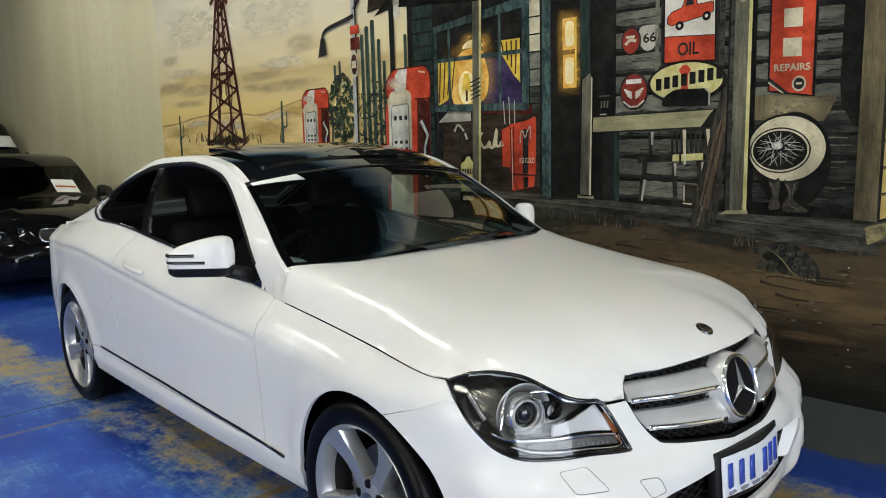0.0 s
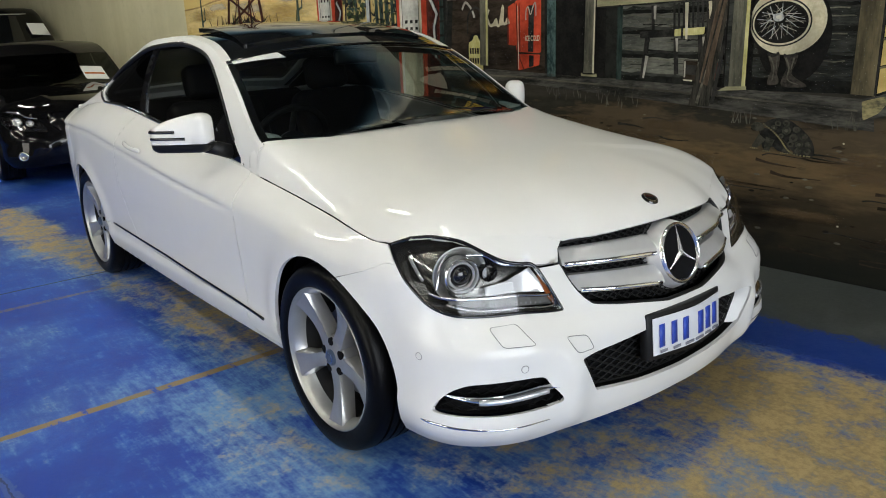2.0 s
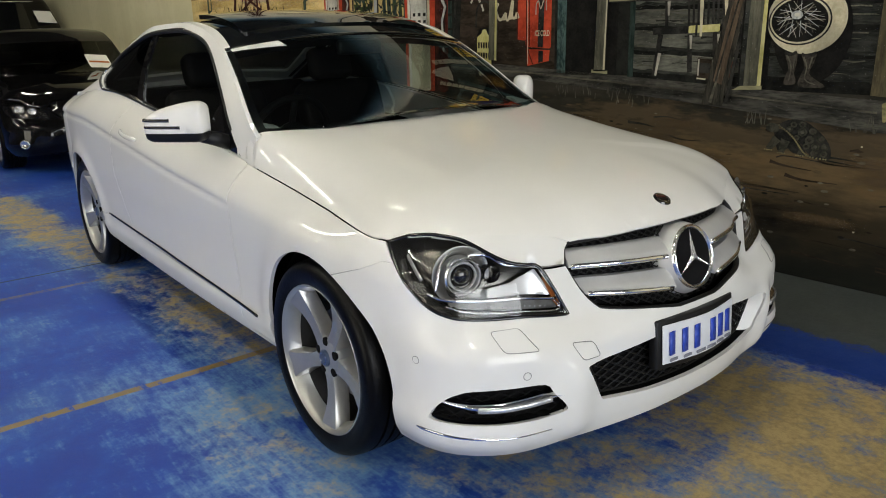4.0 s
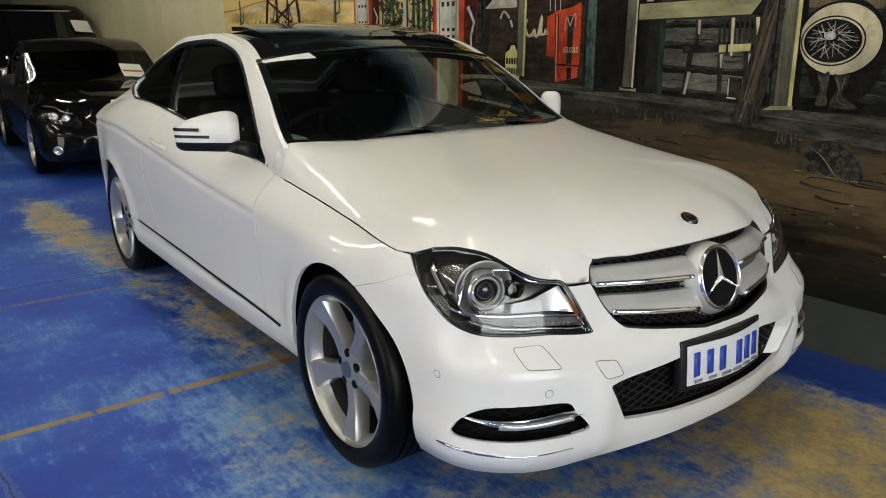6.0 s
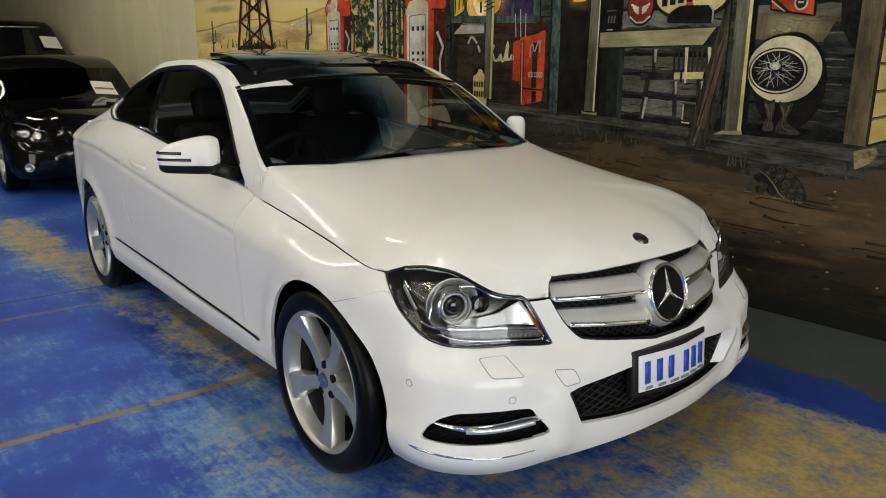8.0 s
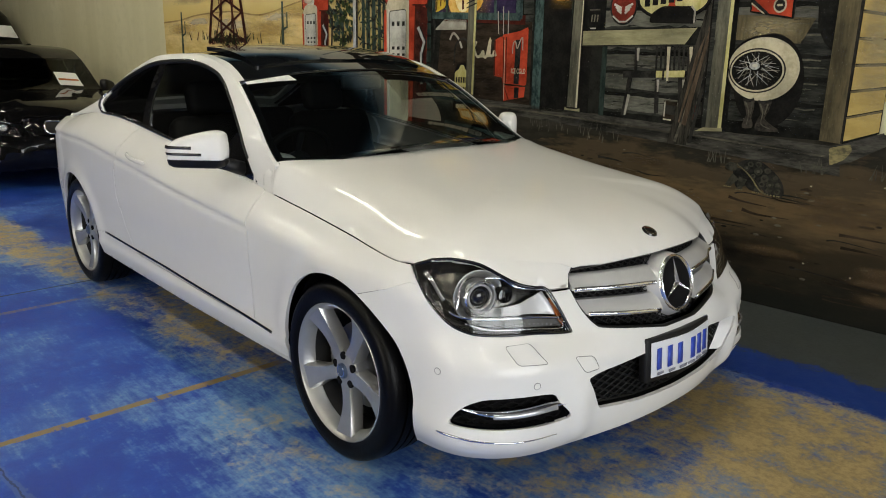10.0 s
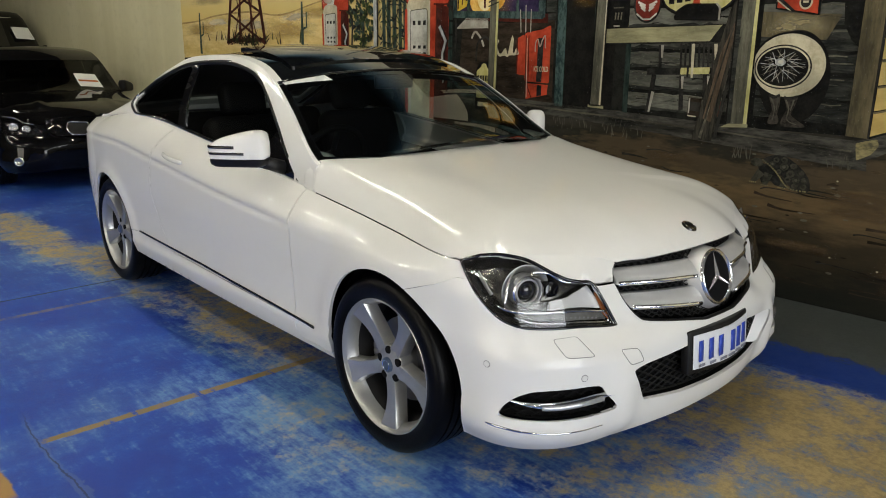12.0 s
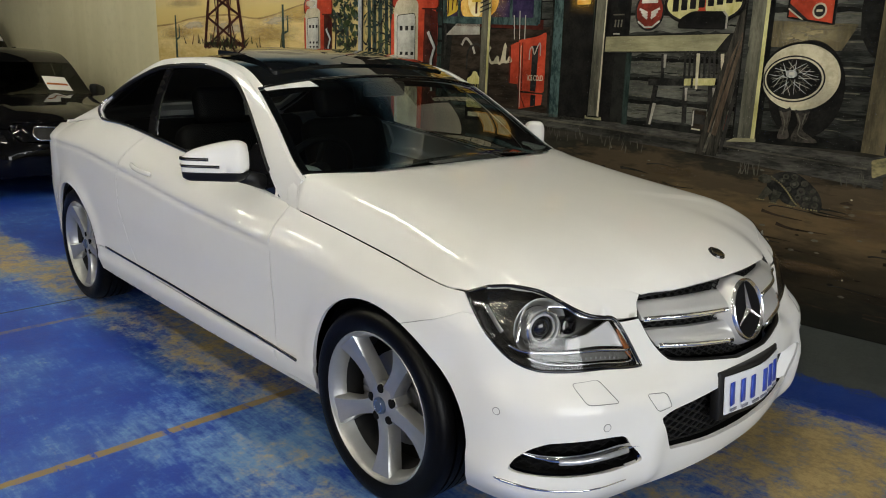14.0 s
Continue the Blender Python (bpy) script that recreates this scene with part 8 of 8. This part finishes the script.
wash("painted_sunlight", 0.72, 1.5, 0.22, 0.9, WASH_SUN, 13.5)
for k in range(60):
    u, z = rnd.uniform(-2.0, 1.8), rnd.uniform(0.06, 0.90)
    wash("painted_earth", u, z, rnd.uniform(0.2, 0.8), rnd.uniform(0.03, 0.10), WASH_EARTH if k % 2 else WASH_DARK, 4.3 + 0.008 * k)
for k in range(14):
    u = rnd.uniform(-1.9, 0.4)
    wash("porch_stain", u, 0.99 - 0.05 * (u + 1.5), rnd.uniform(0.2, 0.5), rnd.uniform(0.04, 0.09), WASH_DARK, 11.2 + 0.01 * k)
# ---- the dark cars parked behind ----
BRIGHT = material("bright_lamp_inside", (0.6, 0.6, 0.58), 0.15, 0.8, vary=0.1, scale=30)


def paper_on(parent, x0, x1, r0, r1, lift=0.006):
    sheet = patch([(x0, r0), (x1, r0), (x1, r1), (x0, r1)], lambda x, a: canopy(x, a) + np.array([0, 0, lift]), 0.08, (), 0.002)
    p = part("price_sheet", sheet, PAPER, parent, "white price sheet on windscreen")
    xm = x0 + (x1 - x0) * 0.55
    bar = patch([(xm, r0 + 0.02), (xm + 0.03, r0 + 0.02), (xm + 0.03, r1 - 0.02), (xm, r1 - 0.02)], lambda x, a: canopy(x, a) + np.array([0, 0, lift + 0.004]), 0.1, (), 0)
    part("print_bar", bar, AMBER, p)
    return p


sedan = thing("black_sedan", "glossy black sedan with white sheet behind windscreen", "car", at=(-7.1, 0.30, 0))
SQUAT = Matrix.Diagonal((1, 1, 0.93, 1))
sedan.matrix_basis = pose(-7.1, 0.30, 0, 0, 0, -2.6) @ SQUAT
# the sedan stands taller in the cabin, with straighter pillars and a longer roof
rail_y = eased(curve([(-0.42, 0.755), (-0.57, 0.745), (-0.85, 0.705), (-1.2, 0.650), (-1.6, 0.625), (-2.3, 0.625), (-2.8, 0.65), (-3.1, 0.70)]))
rail_z = eased(curve([(-0.42, 0.94), (-0.57, 1.0), (-0.85, 1.21), (-1.1, 1.39), (-1.3, 1.465), (-1.7, 1.50), (-2.2, 1.485), (-2.6, 1.35), (-2.95, 1.10), (-3.1, 1.0)]), 0.05)
crown = eased(curve([(-0.3, 0.06), (-0.57, 0.06), (-1.2, 0.045), (-1.7, 0.035), (-2.4, 0.04), (-3.1, 0.03)]))
part("front_bumper", patch(bumper_line, wrap, 0.06, (), 0.02), PAINT_BLACK, sedan)
part("bonnet", patch(flip(lip), wrap, 0.05, (), 0.012, patch(lip, wrap, 0.05, (), 0.012, patch(bonnet_line, lambda x, y: np.stack([x, y, bonnet(x, y) + 0.012 * np.exp(-(((np.abs(y) - 0.34) / 0.05) ** 2)) * smooth01((0.75 - x) / 0.3)], -1), 0.035, (), 0.012))), PAINT_BLACK, sedan)
for name, build in (("front_wing", wing), ("door", door), ("rear_quarter", quarter), ("sill", sill), ("rear_bumper", tail), ("cabin_side", cabin_side), ("cowl_corner", cowl_corner), ("wheel_well", lambda: wheel_well(ARCH_F)), ("wheel_well", lambda: wheel_well(ARCH_R))):
    both(name, build, PAINT_BLACK if name != "wheel_well" else DARK_INSIDE, sedan)
part("boot_lid", patch([tuple(p) for p in rw] + [(p[0], -p[1]) for p in rw[-2::-1]], deck, 0.06, (), 0.015), PAINT_BLACK, sedan)
part("roof_panel", patch(roof_out, canopy, 0.05, [rear_glass], 0.02), PAINT_BLACK, sedan)
part("windscreen", patch(screen_line(), canopy, 0.06, (), 0.004), DARK_SCREEN, sedan, "dark reflecting windscreen")
part("rear_window", patch(rear_glass, lambda x, a: canopy(x, a) - np.array([0, 0, 0.004]), 0.08, (), 0.004), TINTED, sedan)
for glass in (("door_window", -0.5, -1.815, 0.02), ("rear_side_window", -1.865, -3.0, 0.02)):
    both(glass[0], lambda g=glass: side_glass(*g[1:]), TINTED, sedan)
both("window_trim", lambda: tube(frame_tube(chrome_top), 0.004, 6, bm=tube(frame_tube(chrome_low), 0.005, 6)), GLOSS_BLACK, sedan)
lm = both("headlight", lamp_shell, GLOSS_BLACK, sedan, "twin round headlight")
lamp_pair("lens", lambda: patch(LAMP, lambda q, z: wrap(q, z, 0.003), 0.05, (), 0), LENS, lm)
for q, z, r in ((0.80, 0.690, 0.040), (0.665, 0.668, 0.036)):
    lamp_pair("lamp_bowl", lambda q=q, z=z, r=r: lathe([(0.0, -0.03), (r * 0.6, -0.022), (r * 0.85, 0.0), (r, 0.016), (r * 1.08, 0.010)], 28, m=facing(q, z, 0.05)), BRIGHT, lm, "bright lamp bowl")
lamp_pair("lamp_brow", lambda: skin_tube([(1.0, 0.795), (0.90, 0.790), (0.80, 0.778), (0.69, 0.735), (0.58, 0.716)], 0.009, 0.02, 5), BRIGHT, lm)
KIDNEY = rounded([(0.025, 0.725), (0.225, 0.735), (0.245, 0.66), (0.205, 0.600), (0.045, 0.590)], 0.03)
core = part("grille", patch([(0.47, 0.755), (0.45, 0.66), (0.35, 0.585), (-0.35, 0.585), (-0.45, 0.66), (-0.47, 0.755), (-0.3, 0.779), (0.3, 0.779)], lambda q, z: wrap(q, z, 0.004), 0.05, (), 0.01), PAINT_BLACK, sedan, "black nose with chrome grille rings")
for s in (1, -1):
    k = [(a * s, b) for a, b in KIDNEY]
    part("grille_ring", tube([tuple(p) for p in wrap(*np.array(resample(k, 0.03)).T, -0.004)], 0.008, 6, True), CHROME, core, "chrome grille ring")
    part("grille_slats", patch(k if s > 0 else k[::-1], lambda q, z: wrap(q, z, 0.0), 0.05, (), 0), BLACK_PLASTIC, core)
    part("fog_lamp", lathe([(0, -0.004), (0.035, 0.002), (0.042, 0.008), (0.05, 0.0)], 24, m=on_skin(0.70 * s, 0.335, -0.002)), BRIGHT, sedan, "round fog lamp")
sm = both("door_mirror", lambda: mirror_shape(0.952, 2.0), BLACK_PLASTIC, sedan)
lamp_pair("mirror_foot", lambda: tube([(-0.80, -0.735, 0.935), (-0.80, -0.79, 0.955), (-0.82, -0.85, 0.972)], [0.03, 0.028, 0.024], 8, flat=0.6), BLACK_PLASTIC, sm)
for cx, yy in ((0.0, 0.806), (-2.76, 0.826)):
    for side in (-1, 1):
        w = wheel_on(sedan, cx, side * yy, side, 100)
        w.matrix_basis = SQUAT.inverted() @ w.matrix_basis
part("underbody", sharp(box(4.1, 1.04, 0.11, (-1.46, 0, 0.19), 0.02)), DARK_INSIDE, sedan)
part("cabin_floor", sharp(box(1.93, 1.52, 0.5, (-1.38, 0, 0.24), 0.05)), DARK_INSIDE, sedan)
for y in (-0.36, 0.36):
    part("front_seat", sharp(seat_back(y)), LEATHER, sedan)
part("dashboard", sharp(box(0.42, 1.36, 0.34, (-0.74, 0, 0.58), 0.07, 4)), DARK_INSIDE, sedan)
paper_on(sedan, -0.55, -0.77, 0.39, 0.73)

# tall dark off-roader further back; its upper half shows over the sedan
suv = thing("dark_offroader", "tall black off-roader with white sheet behind windscreen", "car", at=(-11.3, 0.45, 0))
suv.matrix_basis = pose(-11.3, 0.57, 0, 0, 0, 2) @ Matrix.Scale(1.06, 4)


def slab(levels):
    """A body lofted through rounded rectangles: (z, x0, x1, half width, radius)."""
    bm = bmesh.new()
    rows = []
    for z, x0, x1, w, rad in levels:
        line = resample(rounded([(x0, -w), (x1, -w), (x1, w), (x0, w)], rad, 6), 10)
        rows.append([bm.verts.new((a, b, z)) for a, b in line])
    for a, b in zip(rows, rows[1:]):
        for j in range(len(a)):
            bm.faces.new((a[j], a[(j + 1) % len(a)], b[(j + 1) % len(a)], b[j]))
    bm.faces.new(rows[0][::-1])
    bm.faces.new(rows[-1])
    bmesh.ops.recalc_face_normals(bm, faces=bm.faces[:])
    return sharp(bm, 40)


part("body", slab([(0.34, -3.7, 0.72, 0.86, 0.15), (0.50, -3.75, 0.82, 0.92, 0.2), (0.85, -3.75, 0.82, 0.93, 0.2), (1.08, -3.72, 0.76, 0.90, 0.2), (1.14, -3.70, 0.70, 0.87, 0.2)]), PAINT_BLACK, suv)
part("cabin", slab([(1.13, -3.66, -0.42, 0.86, 0.12), (1.45, -3.62, -0.70, 0.82, 0.14), (1.76, -3.55, -0.98, 0.76, 0.16), (1.84, -3.48, -1.08, 0.72, 0.18), (1.87, -3.35, -1.25, 0.64, 0.2)]), PAINT_BLACK, suv)


def suv_screen(y, z):
    x = np.interp(z, [1.13, 1.45, 1.76, 1.84], [-0.42, -0.70, -0.98, -1.08]) + 0.006
    return np.stack([x - 0.10 * (np.abs(y) / 0.8) ** 4, y, z], -1)


part("windscreen", patch(rounded([(-0.80, 1.18), (0.80, 1.18), (0.74, 1.74), (-0.74, 1.74)], 0.05), suv_screen, 0.08, (), 0.004, centre=(-2, 0, 1.3)), ROOF_GLASS, suv, "dark windscreen")
# Chrome bar put in for the bright reflected line along the roof edge.
part("roof_glint", tube([tuple(p) for p in suv_screen(np.linspace(-0.62, 0.62, 20), np.full(20, 1.765))], 0.012, 6), CHROME, suv, "bright bar for the reflection above windscreen")
sheet = part("price_sheet", patch([(0.50, 1.46), (0.78, 1.44), (0.74, 1.62), (0.48, 1.63)], lambda y, z: suv_screen(y, z) + np.array([0.07, 0, 0]), 0.06, (), 0.002, centre=(-2, 0, 1.3)), PAPER, suv, "white price sheet on windscreen")
suv_grille = part("grille", sharp(box(0.05, 1.05, 0.40, (0.80, 0, 0.66), 0.03, 2)), BLACK_PLASTIC, suv, "black grille with chrome bars")
for z in (0.72, 0.80, 0.88, 0.96, 1.03):
    part("grille_bar", sharp(box(0.03, 1.02, 0.028, (0.83, 0, z), 0.008, 2)), CHROME, suv_grille, "chrome grille bar")
for s in (-1, 1):
    part("door_mirror", sharp(box(0.12, 0.18, 0.16, (-0.85, s * 1.0, 1.20), 0.04, 3)), PAINT_BLACK, suv)
    part("headlight", sharp(box(0.08, 0.34, 0.16, (0.79, s * 0.68, 0.82), 0.03, 3)), BRIGHT, suv)
for cx in (0.0, -2.9):
    wheel_on(suv, cx, -0.83, -1, 100)
    wheel_on(suv, cx, 0.83, 1, 100)
